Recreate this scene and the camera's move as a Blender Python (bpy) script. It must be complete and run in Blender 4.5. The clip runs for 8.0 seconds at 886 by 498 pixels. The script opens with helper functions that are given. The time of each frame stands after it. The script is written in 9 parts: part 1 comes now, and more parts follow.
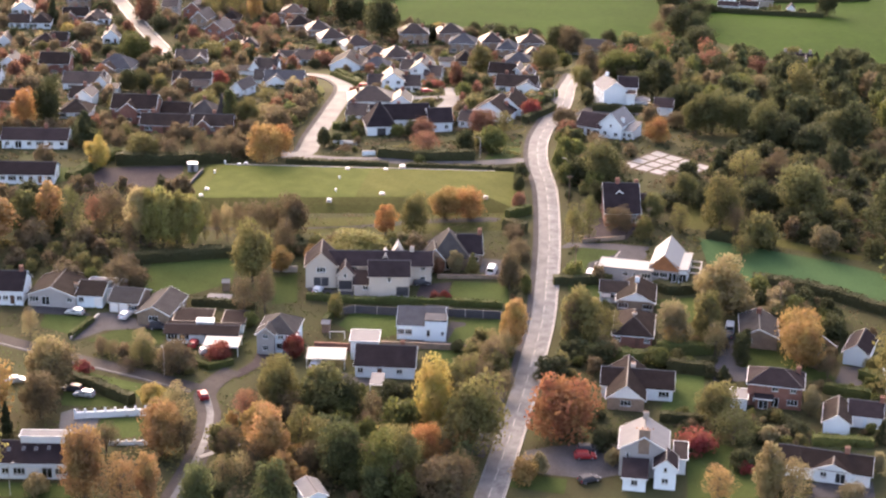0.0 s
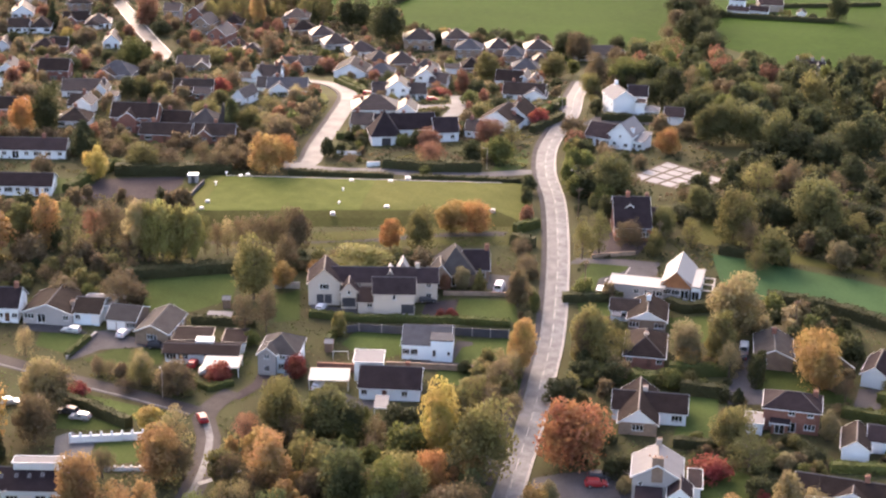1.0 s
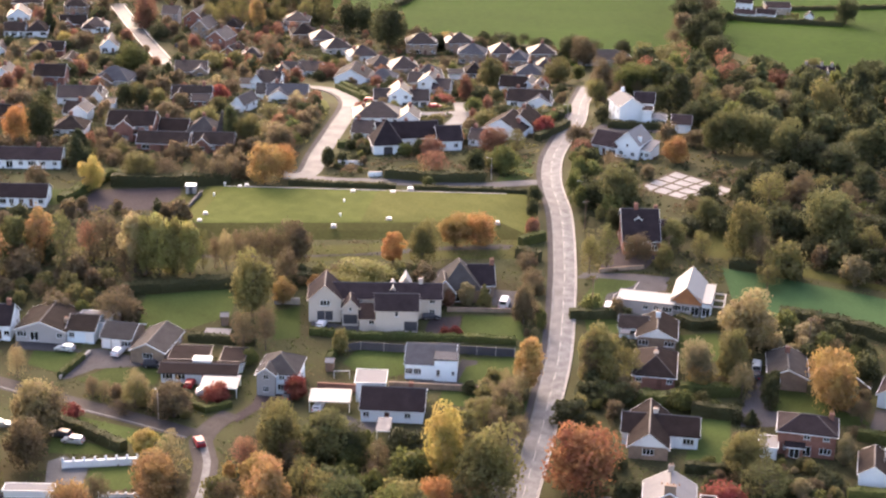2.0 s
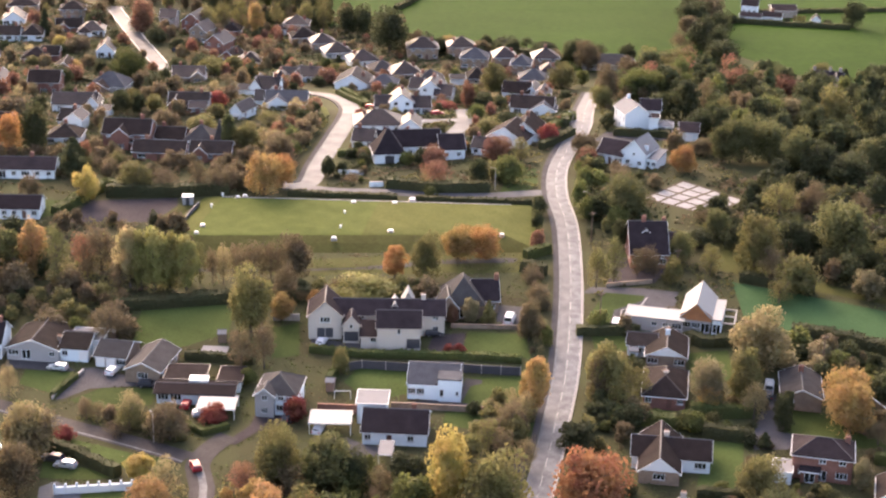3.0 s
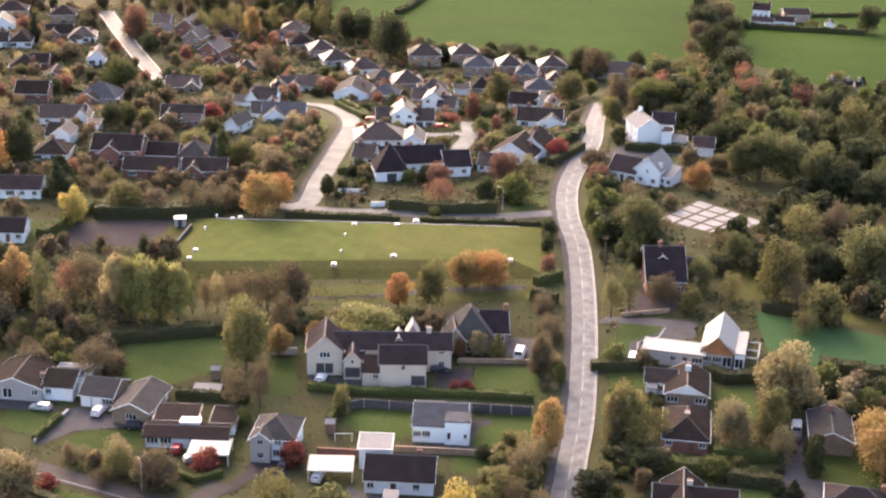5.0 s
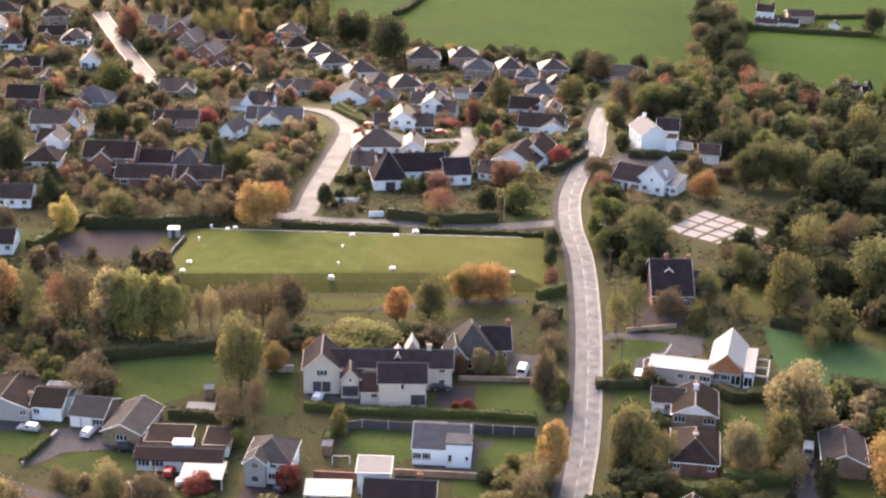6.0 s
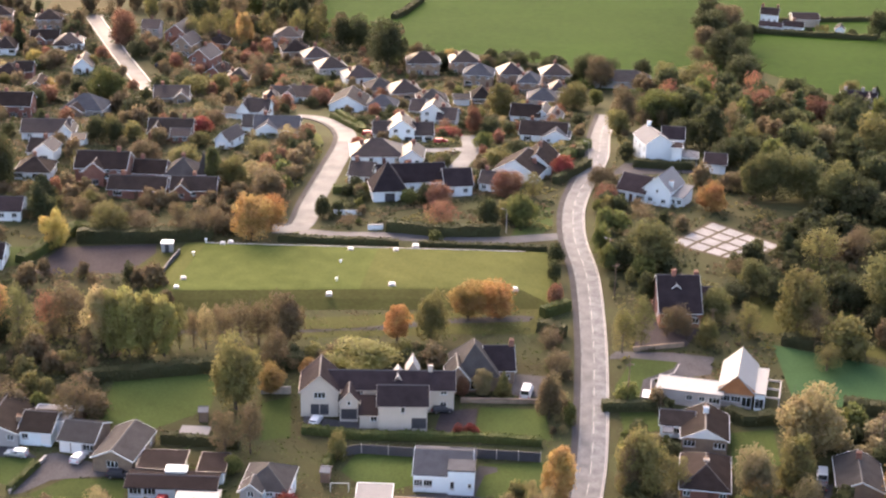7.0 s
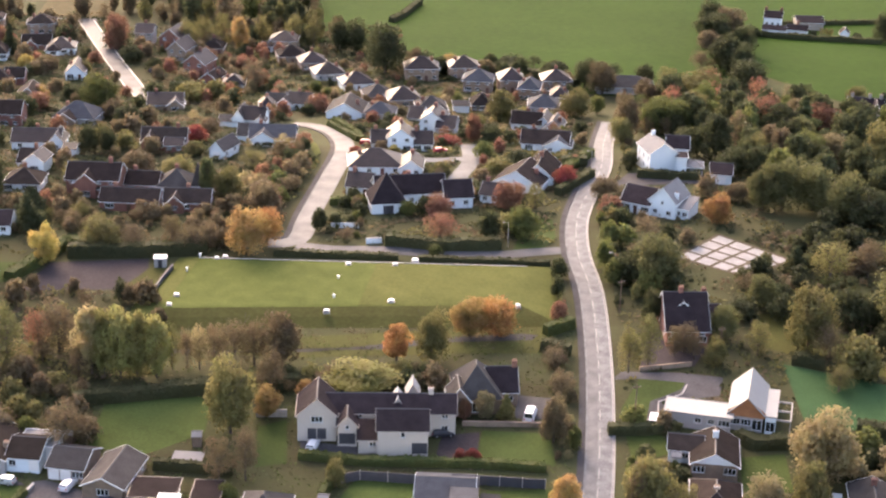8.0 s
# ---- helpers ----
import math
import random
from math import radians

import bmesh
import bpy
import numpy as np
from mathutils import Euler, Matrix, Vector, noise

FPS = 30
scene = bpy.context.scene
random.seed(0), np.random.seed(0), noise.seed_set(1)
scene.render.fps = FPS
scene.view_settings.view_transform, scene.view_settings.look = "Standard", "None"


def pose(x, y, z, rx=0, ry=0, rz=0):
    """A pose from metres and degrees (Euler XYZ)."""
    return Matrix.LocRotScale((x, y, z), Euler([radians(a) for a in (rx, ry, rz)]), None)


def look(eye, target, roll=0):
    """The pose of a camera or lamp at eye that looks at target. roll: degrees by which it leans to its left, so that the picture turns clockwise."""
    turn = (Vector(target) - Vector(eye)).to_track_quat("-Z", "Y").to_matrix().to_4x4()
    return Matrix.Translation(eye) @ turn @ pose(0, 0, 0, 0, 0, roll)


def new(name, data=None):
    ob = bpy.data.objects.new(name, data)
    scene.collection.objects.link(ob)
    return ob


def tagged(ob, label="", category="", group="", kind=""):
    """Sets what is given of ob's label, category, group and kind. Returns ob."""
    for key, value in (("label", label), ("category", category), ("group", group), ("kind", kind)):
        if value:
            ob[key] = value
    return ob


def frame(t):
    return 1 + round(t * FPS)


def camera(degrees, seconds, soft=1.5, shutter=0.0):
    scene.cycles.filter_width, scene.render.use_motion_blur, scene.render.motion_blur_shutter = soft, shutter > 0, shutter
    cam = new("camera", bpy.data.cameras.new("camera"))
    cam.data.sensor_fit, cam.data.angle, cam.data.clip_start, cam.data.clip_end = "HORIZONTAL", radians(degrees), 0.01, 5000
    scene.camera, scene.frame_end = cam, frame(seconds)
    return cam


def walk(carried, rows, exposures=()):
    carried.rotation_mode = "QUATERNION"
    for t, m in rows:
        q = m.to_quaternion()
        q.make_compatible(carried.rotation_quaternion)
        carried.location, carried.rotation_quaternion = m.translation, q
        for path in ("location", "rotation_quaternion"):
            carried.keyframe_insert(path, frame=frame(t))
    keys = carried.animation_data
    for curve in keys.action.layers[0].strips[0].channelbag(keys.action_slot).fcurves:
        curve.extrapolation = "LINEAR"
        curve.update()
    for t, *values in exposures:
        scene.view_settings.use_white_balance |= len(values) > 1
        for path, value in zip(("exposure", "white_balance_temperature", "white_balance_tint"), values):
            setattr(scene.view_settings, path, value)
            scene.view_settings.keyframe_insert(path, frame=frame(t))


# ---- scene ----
cam = camera(28.8, 8.0, soft=2.3)

# seconds, eye, aim, roll
PATH = [
    (0, (0.007, 0.101, 143.76), (-0.503, 18.861, 136.84), 1.3),
    (0.5, (-0.591, 5.732, 143.807), (-1.131, 24.482, 136.887), 1.4),
    (1, (-1.031, 11.106, 144.066), (-1.581, 29.856, 137.126), 1.4),
    (1.5, (-1.559, 16.658, 144.266), (-2.119, 35.398, 137.306), 1.4),
    (3, (-3.412, 32.903, 144.479), (-3.962, 51.623, 137.469), 1.4),
    (3.5, (-4.039, 38.478, 144.368), (-4.589, 57.188, 137.338), 1.4),
    (4, (-4.615, 43.783, 144.334), (-5.155, 62.493, 137.274), 1.5),
    (4.5, (-5.318, 49.52, 144.225), (-5.858, 68.22, 137.155), 1.4),
    (6, (-7.055, 65.903, 144.283), (-7.545, 84.573, 137.143), 1.5),
    (6.5, (-7.656, 71.651, 144.439), (-8.136, 90.321, 137.269), 1.5),
    (7, (-8.232, 77.121, 144.41), (-8.692, 95.781, 137.23), 1.5),
    (7.5, (-8.801, 82.759, 144.565), (-9.241, 101.409, 137.365), 1.5),
    (8, (-9.42, 88.108, 144.609), (-9.84, 106.758, 137.389), 1.5),
]
walk(cam, [(t, look(eye, aim, roll)) for t, eye, aim, roll in PATH], exposures=((0.0, 2.46, 7350, 26), (8.0, 2.46, 7350, 23)))

# ---- world, sun and exposure ----
SUN_TURN = 24.0      # degrees to the left of +y from which the sun comes
SUN_HEIGHT = 30.0
world = bpy.data.worlds.new("sky")
scene.world = world
world.use_nodes = True
wn = world.node_tree.nodes
wl = world.node_tree.links
sky = wn.new("ShaderNodeTexSky")
sky.sky_type = "NISHITA"
sky.sun_disc = False
sky.sun_elevation = radians(SUN_HEIGHT)
sky.sun_rotation = radians(-SUN_TURN)
sky.dust_density = 4.0
sky.air_density = 0.9
sky.ozone_density = 0.6
wl.new(sky.outputs[0], wn["Background"].inputs[0])
wn["Background"].inputs[1].default_value = 0.15
sun_data = bpy.data.lights.new("sun", "SUN")
sun_data.energy = 0.4
sun_data.angle = radians(40.0)
sun_data.color = (1.0, 0.87, 0.74)
sun = new("sun", sun_data)
_a, _e = radians(SUN_TURN), radians(SUN_HEIGHT)
sun.matrix_world = look((-math.sin(_a) * math.cos(_e) * 300, math.cos(_a) * math.cos(_e) * 300, math.sin(_e) * 300), (0, 0, 0))

# ---- materials ----
MATS = {}


def mat(name, colour, rough=0.8, spread=0.25, scale=0.6, fine=6.0, bump=0.2, metal=0.0, second=None, per_object=0.0, spec=0.4, rows=0.0, blotch=0.5):
    """A weathered surface: large stains, fine grain, relief, and a shift from thing to thing."""
    m = bpy.data.materials.new(name)
    m.use_nodes = True
    nt = m.node_tree
    n, l = nt.nodes, nt.links
    b = n["Principled BSDF"]
    b.inputs["Roughness"].default_value = rough
    b.inputs["Metallic"].default_value = metal
    b.inputs["Specular IOR Level"].default_value = spec
    co = n.new("ShaderNodeNewGeometry")
    big = n.new("ShaderNodeTexNoise")
    big.inputs["Scale"].default_value = scale
    big.inputs["Detail"].default_value = 4
    small = n.new("ShaderNodeTexNoise")
    small.inputs["Scale"].default_value = fine
    small.inputs["Detail"].default_value = 3
    l.new(co.outputs["Position"], big.inputs["Vector"])
    l.new(co.outputs["Position"], small.inputs["Vector"])
    mixn = n.new("ShaderNodeMath")
    mixn.operation = "MULTIPLY_ADD"
    l.new(big.outputs["Fac"], mixn.inputs[0])
    mixn.inputs[1].default_value = blotch
    sm = n.new("ShaderNodeMath")
    sm.operation = "MULTIPLY"
    sm.inputs[1].default_value = 1 - blotch
    l.new(small.outputs["Fac"], sm.inputs[0])
    l.new(sm.outputs[0], mixn.inputs[2])
    ramp = n.new("ShaderNodeValToRGB")
    c = colour
    d = second or tuple(v * 0.6 for v in c)
    ramp.color_ramp.elements[0].position = 0.5 - 0.18
    ramp.color_ramp.elements[1].position = 0.5 + 0.18
    ramp.color_ramp.elements[0].color = tuple(v * (1 - spread) + w * spread for v, w in zip(c, d)) + (1,) if not second else (*d, 1)
    ramp.color_ramp.elements[1].color = tuple(min(1, v * (1 + spread * 0.5)) for v in c) + (1,)
    l.new(mixn.outputs[0], ramp.inputs[0])
    out = ramp.outputs[0]
    if per_object:
        info = n.new("ShaderNodeObjectInfo")
        hsv = n.new("ShaderNodeHueSaturation")
        mr = n.new("ShaderNodeMapRange")
        mr.inputs["To Min"].default_value = 1 - per_object
        mr.inputs["To Max"].default_value = 1 + per_object
        l.new(info.outputs["Random"], mr.inputs["Value"])
        l.new(mr.outputs[0], hsv.inputs["Value"])
        mh = n.new("ShaderNodeMapRange")
        mh.inputs["To Min"].default_value = 0.5 - per_object * 0.06
        mh.inputs["To Max"].default_value = 0.5 + per_object * 0.06
        frac = n.new("ShaderNodeMath")
        frac.operation = "FRACT"
        mul = n.new("ShaderNodeMath")
        mul.operation = "MULTIPLY"
        mul.inputs[1].default_value = 17.3
        l.new(info.outputs["Random"], mul.inputs[0])
        l.new(mul.outputs[0], frac.inputs[0])
        l.new(frac.outputs[0], mh.inputs["Value"])
        l.new(mh.outputs[0], hsv.inputs["Hue"])
        l.new(out, hsv.inputs["Color"])
        out = hsv.outputs[0]
    l.new(out, b.inputs["Base Color"])
    height = small.outputs["Fac"]
    if rows:
        tc = n.new("ShaderNodeTexCoord")
        sep = n.new("ShaderNodeSeparateXYZ")
        l.new(tc.outputs["Object"], sep.inputs[0])
        saw = n.new("ShaderNodeMath")
        saw.operation = "MULTIPLY"
        saw.inputs[1].default_value = 1 / rows
        l.new(sep.outputs["Z"], saw.inputs[0])
        fr = n.new("ShaderNodeMath")
        fr.operation = "FRACT"
        l.new(saw.outputs[0], fr.inputs[0])
        add = n.new("ShaderNodeMath")
        add.operation = "ADD"
        l.new(fr.outputs[0], add.inputs[0])
        l.new(height, add.inputs[1])
        height = add.outputs[0]
    if bump:
        bp = n.new("ShaderNodeBump")
        bp.inputs["Strength"].default_value = bump
        bp.inputs["Distance"].default_value = 0.05
        l.new(height, bp.inputs["Height"])
        l.new(bp.outputs[0], b.inputs["Normal"])
    MATS[name] = m
    return m


def leaf(name, colour, other, per_object=0.22):
    """Leaves: each clump its own shade between two colours, the hue turning across a crown, a little light through them."""
    m = bpy.data.materials.new(name)
    m.use_nodes = True
    nt = m.node_tree
    n, l = nt.nodes, nt.links
    b = n["Principled BSDF"]
    b.inputs["Roughness"].default_value = 0.75
    b.inputs["Specular IOR Level"].default_value = 0.2
    geo = n.new("ShaderNodeNewGeometry")
    noi = n.new("ShaderNodeTexNoise")
    noi.inputs["Scale"].default_value = 0.55
    noi.inputs["Detail"].default_value = 3
    l.new(geo.outputs["Position"], noi.inputs["Vector"])
    add = n.new("ShaderNodeMath")
    add.operation = "MULTIPLY_ADD"
    l.new(geo.outputs["Random Per Island"], add.inputs[0])
    add.inputs[1].default_value = 0.5
    sub = n.new("ShaderNodeMath")
    sub.operation = "MULTIPLY_ADD"
    l.new(noi.outputs["Fac"], sub.inputs[0])
    sub.inputs[1].default_value = 1.6
    sub.inputs[2].default_value = -0.55
    l.new(sub.outputs[0], add.inputs[2])
    ramp = n.new("ShaderNodeValToRGB")
    ramp.color_ramp.elements[0].color = (*[1.25 * c for c in other], 1)
    ramp.color_ramp.elements[1].color = (*[0.95 * c for c in colour], 1)
    ramp.color_ramp.elements[0].position = 0.1
    ramp.color_ramp.elements[1].position = 0.85
    l.new(add.outputs[0], ramp.inputs[0])
    info = n.new("ShaderNodeObjectInfo")
    hsv = n.new("ShaderNodeHueSaturation")
    mr = n.new("ShaderNodeMapRange")
    mr.inputs["To Min"].default_value = 1 - per_object
    mr.inputs["To Max"].default_value = 1 + per_object
    l.new(info.outputs["Random"], mr.inputs["Value"])
    l.new(mr.outputs[0], hsv.inputs["Value"])
    wide = n.new("ShaderNodeTexNoise")
    wide.inputs["Scale"].default_value = 0.3
    wide.inputs["Detail"].default_value = 1
    l.new(geo.outputs["Position"], wide.inputs["Vector"])
    turn = n.new("ShaderNodeMapRange")
    turn.inputs["From Min"].default_value = 0.3
    turn.inputs["From Max"].default_value = 0.7
    turn.inputs["To Min"].default_value = 0.488
    turn.inputs["To Max"].default_value = 0.52
    l.new(wide.outputs["Fac"], turn.inputs["Value"])
    l.new(turn.outputs[0], hsv.inputs["Hue"])
    l.new(ramp.outputs[0], hsv.inputs["Color"])
    l.new(hsv.outputs[0], b.inputs["Base Color"])
    tr = n.new("ShaderNodeBsdfTranslucent")
    l.new(hsv.outputs[0], tr.inputs["Color"])
    mx = n.new("ShaderNodeMixShader")
    mx.inputs[0].default_value = 0.5
    l.new(b.outputs[0], mx.inputs[1])
    l.new(tr.outputs[0], mx.inputs[2])
    l.new(mx.outputs[0], n["Material Output"].inputs["Surface"])
    MATS[name] = m
    return m


mat("rough_grass", (0.050, 0.055, 0.024), 0.95, 0.3, 0.06, 1.5, 0.5, second=(0.040, 0.034, 0.018), blotch=0.65, spec=0.05)
mat("wood_floor", (0.056, 0.0364, 0.0176), 0.95, 0.3, 0.1, 1.0, 0.6, second=(0.03136, 0.0273, 0.01056))
mat("lawn", (0.04984, 0.06927, 0.02041), 0.95, 0.2, 0.12, 2.0, 0.3, second=(0.03157, 0.04466, 0.01286), per_object=0.12, spec=0.05)
mat("green_lawn", (0.03696, 0.07894, 0.03135), 0.95, 0.2, 0.12, 2.0, 0.3, second=(0.02816, 0.0592, 0.02392), spec=0.05)
mat("pasture", (0.02446, 0.05162, 0.008008), 0.95, 0.15, 0.02, 0.4, 0.2, second=(0.01657, 0.03713, 0.005518), blotch=0.6, spec=0.03)
mat("stubble", (0.078, 0.064, 0.033), 0.95, 0.2, 0.05, 0.6, 0.3, second=(0.055, 0.048, 0.024), spec=0.03)
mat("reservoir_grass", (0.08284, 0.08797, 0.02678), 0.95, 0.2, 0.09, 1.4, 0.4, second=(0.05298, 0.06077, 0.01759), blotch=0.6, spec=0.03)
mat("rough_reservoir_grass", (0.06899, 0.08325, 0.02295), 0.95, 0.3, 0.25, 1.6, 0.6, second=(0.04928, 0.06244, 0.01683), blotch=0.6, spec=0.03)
# darker grass; on the reservoir's front bank it stands in for shade
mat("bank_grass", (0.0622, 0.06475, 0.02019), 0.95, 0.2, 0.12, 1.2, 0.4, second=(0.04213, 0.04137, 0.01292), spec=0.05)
mat("road_surface", (0.1411, 0.1451, 0.1499), 0.68, 0.3, 0.45, 2.6, 0.06, second=(0.06312, 0.06382, 0.06685), spec=0.1, blotch=0.6)
mat("worn_asphalt", (0.09315, 0.09778, 0.103), 0.65, 0.3, 0.22, 2.2, 0.06, second=(0.05723, 0.05949, 0.063), spec=0.12, blotch=0.7)
mat("damp_asphalt", (0.104, 0.106, 0.110), 0.62, 0.3, 0.35, 2.6, 0.06, second=(0.058, 0.059, 0.061), spec=0.12, blotch=0.7)
mat("grey_asphalt", (0.07946, 0.07899, 0.08158), 0.65, 0.3, 0.22, 2.2, 0.06, second=(0.04692, 0.04646, 0.04831), spec=0.12, blotch=0.7)
mat("driveway", (0.06936, 0.0663, 0.06786), 0.8, 0.3, 0.2, 3.0, 0.08, second=(0.03672, 0.03468, 0.0355), spec=0.05, per_object=0.15)
mat("dark_lane", (0.060, 0.053, 0.050), 0.8, 0.3, 0.3, 3.0, 0.08, second=(0.036, 0.032, 0.030), spec=0.05)
mat("pavement_surface", (0.062, 0.058, 0.058), 0.85, 0.3, 0.3, 4.0, 0.1, second=(0.038, 0.036, 0.036), spec=0.04)
mat("worn_lines", (0.288, 0.28, 0.268), 0.6, 0.3, 0.8, 5.0, 0.0, second=(0.208, 0.2, 0.192))
mat("pale_gravel", (0.25, 0.245, 0.24), 0.85, 0.25, 0.4, 4.0, 0.1, second=(0.17, 0.165, 0.16), spec=0.1)
mat("bare_yard", (0.052, 0.043, 0.043), 0.9, 0.3, 0.15, 1.5, 0.2, second=(0.032, 0.026, 0.027), spec=0.05)
mat("render_white", (0.6179, 0.6791, 0.6946), 0.85, 0.12, 0.5, 5, 0.05, per_object=0.05)
mat("render_cream", (0.44, 0.39, 0.33), 0.85, 0.12, 0.5, 5, 0.05, per_object=0.04)
mat("render_grey", (0.30, 0.29, 0.28), 0.85, 0.15, 0.5, 5, 0.05, per_object=0.08)
mat("render_blue", (0.62, 0.71, 0.74), 0.85, 0.1, 0.5, 5, 0.05)
mat("brick_red", (0.209, 0.098, 0.07125), 0.9, 0.35, 0.7, 9, 0.15, second=(0.143, 0.065, 0.0475), per_object=0.12, rows=0.075)
mat("brick_brown", (0.25, 0.18, 0.13), 0.9, 0.3, 0.7, 9, 0.15, second=(0.16, 0.115, 0.085), per_object=0.1, rows=0.075)
mat("stone", (0.30, 0.27, 0.235), 0.9, 0.35, 0.9, 5, 0.3, second=(0.19, 0.17, 0.15))
mat("timber_cladding", (0.35, 0.15, 0.06), 0.7, 0.3, 0.8, 6, 0.15, second=(0.22, 0.09, 0.04), rows=0.15)
mat("slate", (0.0276, 0.0215, 0.02355), 0.75, 0.3, 0.5, 6, 0.35, second=(0.01518, 0.01202, 0.01328), per_object=0.25, rows=0.22, spec=0.02)
mat("concrete_tiles", (0.0264, 0.02053, 0.02242), 0.48, 0.3, 0.5, 6, 0.3, second=(0.01452, 0.01147, 0.01265), per_object=0.25, rows=0.22, spec=0.14)
mat("roof_membrane", (0.0221, 0.0168, 0.0168), 0.85, 0.3, 0.4, 4, 0.1, second=(0.0136, 0.0104, 0.0104), spec=0.02)
mat("brown_tiles", (0.03179, 0.02449, 0.0222), 0.8, 0.3, 0.5, 6, 0.4, second=(0.01754, 0.01382, 0.01268), per_object=0.25, rows=0.26, spec=0.02)
mat("grey_tiles", (0.0546, 0.0506, 0.0484), 0.8, 0.3, 0.5, 6, 0.4, second=(0.0336, 0.0308, 0.0297), per_object=0.12, rows=0.26, spec=0.03)
mat("blue_slate", (0.058, 0.062, 0.07), 0.7, 0.3, 0.5, 6, 0.3, second=(0.038, 0.041, 0.048), rows=0.24, spec=0.03)
# pale metal roofing; also the colour of sunlit slate on two small gables
mat("pale_metal_lit_slate", (0.2548, 0.2536, 0.2424), 0.6, 0.12, 0.4, 3, 0.05, metal=0.0, spec=0.15)
mat("felt_roof", (0.1764, 0.173, 0.17), 0.85, 0.25, 0.5, 4, 0.05, spec=0.03)
mat("white_upvc", (0.644, 0.679, 0.6644), 0.45, 0.1, 1.0, 6, 0.0)
mat("dark_frame", (0.04, 0.04, 0.045), 0.4, 0.2, 1.0, 6, 0.0)
mat("painted_door", (0.10, 0.045, 0.03), 0.5, 0.3, 1.0, 6, 0.05, per_object=0.4)
mat("garage_white", (0.70, 0.70, 0.68), 0.5, 0.1, 1.0, 6, 0.05)
mat("clay_pot", (0.30, 0.17, 0.11), 0.85, 0.3, 2, 8, 0.1)
mat("lead_ridge", (0.075, 0.07, 0.068), 0.7, 0.25, 1, 6, 0.1)
mat("bark", (0.10, 0.08, 0.06), 0.95, 0.4, 1.2, 7, 0.6, second=(0.05, 0.04, 0.03))
mat("wood_fence", (0.14, 0.095, 0.065), 0.9, 0.35, 0.8, 7, 0.2, per_object=0.2)
mat("dark_fence", (0.045, 0.045, 0.052), 0.8, 0.3, 0.8, 7, 0.2)
mat("concrete", (0.34, 0.32, 0.29), 0.85, 0.3, 0.7, 6, 0.15, per_object=0.1)
mat("rubber", (0.02, 0.02, 0.02), 0.8, 0.2, 2, 8, 0.0)
mat("chrome_rim", (0.45, 0.45, 0.46), 0.35, 0.1, 2, 8, 0.0, metal=0.8)
mat("paint_white", (0.576, 0.584, 0.592), 0.4, 0.05, 1, 5, 0.0, spec=0.3)
mat("paint_silver", (0.42, 0.47, 0.50), 0.4, 0.05, 1, 5, 0.0, metal=0.5, spec=0.3)
mat("paint_red", (0.25, 0.018, 0.022), 0.4, 0.1, 1, 5, 0.0, spec=0.3)
mat("paint_dark", (0.03, 0.032, 0.04), 0.4, 0.1, 1, 5, 0.0, spec=0.3)
mat("tail_lamp", (0.45, 0.02, 0.02), 0.2, 0.1, 1, 5, 0.0)
g = bpy.data.materials.new("window_glass")
g.use_nodes = True
gb = g.node_tree.nodes["Principled BSDF"]
gb.inputs["Base Color"].default_value = (0.035, 0.04, 0.045, 1)
gb.inputs["Roughness"].default_value = 0.06
gb.inputs["Specular IOR Level"].default_value = 0.7
gb.inputs["Transmission Weight"].default_value = 0.25
MATS["window_glass"] = g

leaf("leaf_dark", (0.062, 0.069, 0.030), (0.038, 0.044, 0.021))
leaf("leaf_green", (0.115, 0.124, 0.040), (0.073, 0.083, 0.028))
leaf("leaf_olive", (0.176, 0.158, 0.062), (0.112, 0.103, 0.043))
leaf("leaf_sage", (0.239, 0.201, 0.113), (0.159, 0.137, 0.077))
leaf("leaf_yellow", (0.400, 0.310, 0.100), (0.275, 0.215, 0.075))
leaf("leaf_amber", (0.360, 0.235, 0.094), (0.250, 0.162, 0.070))
leaf("leaf_orange", (0.365, 0.192, 0.078), (0.248, 0.132, 0.056))
leaf("leaf_rust", (0.217, 0.108, 0.070), (0.149, 0.076, 0.052))
leaf("leaf_red", (0.238, 0.063, 0.051), (0.164, 0.046, 0.038))
leaf("leaf_brown", (0.155, 0.119, 0.068), (0.103, 0.079, 0.048))
leaf("leaf_straw", (0.286, 0.233, 0.120), (0.203, 0.164, 0.085))
leaf("leaf_lime", (0.250, 0.235, 0.085), (0.165, 0.155, 0.060))
leaf("leaf_copper", (0.262, 0.118, 0.060), (0.172, 0.080, 0.044))
leaf("leaf_conifer", (0.094, 0.108, 0.045), (0.064, 0.075, 0.033))
leaf("leaf_moss", (0.118, 0.118, 0.048), (0.074, 0.077, 0.033))
leaf("leaf_russet", (0.345, 0.212, 0.098), (0.235, 0.145, 0.070))
leaf("leaf_hedge", (0.099, 0.116, 0.038), (0.065, 0.078, 0.026), 0.15)
leaf("leaf_hedge_dark", (0.075, 0.078, 0.036), (0.050, 0.054, 0.025), 0.15)

# ---- the lie of the land: rows of distance and height ----
LAND = [(-4000, -24), (0, -12), (200, -8), (300, -5.6), (343, -5.0), (378, -2.9), (410, -1.3), (445, 0), (462, 0.4), (500, -0.4), (535, -1.2), (575, -6.0), (630, -12.5), (700, -14), (750, -16), (850, -18), (5000, -30)]


def land(y):
    for (a, za), (b, zb) in zip(LAND, LAND[1:]):
        if y <= b:
            return za + (zb - za) * (y - a) / (b - a)
    return LAND[-1][1]


# ---- building helpers ----
def mesh_of(name, verts, faces, material=None):
    me = bpy.data.meshes.new(name)
    me.from_pydata([tuple(v) for v in verts], [], faces)
    if material:
        me.materials.append(MATS[material])
    me.update()
    return me


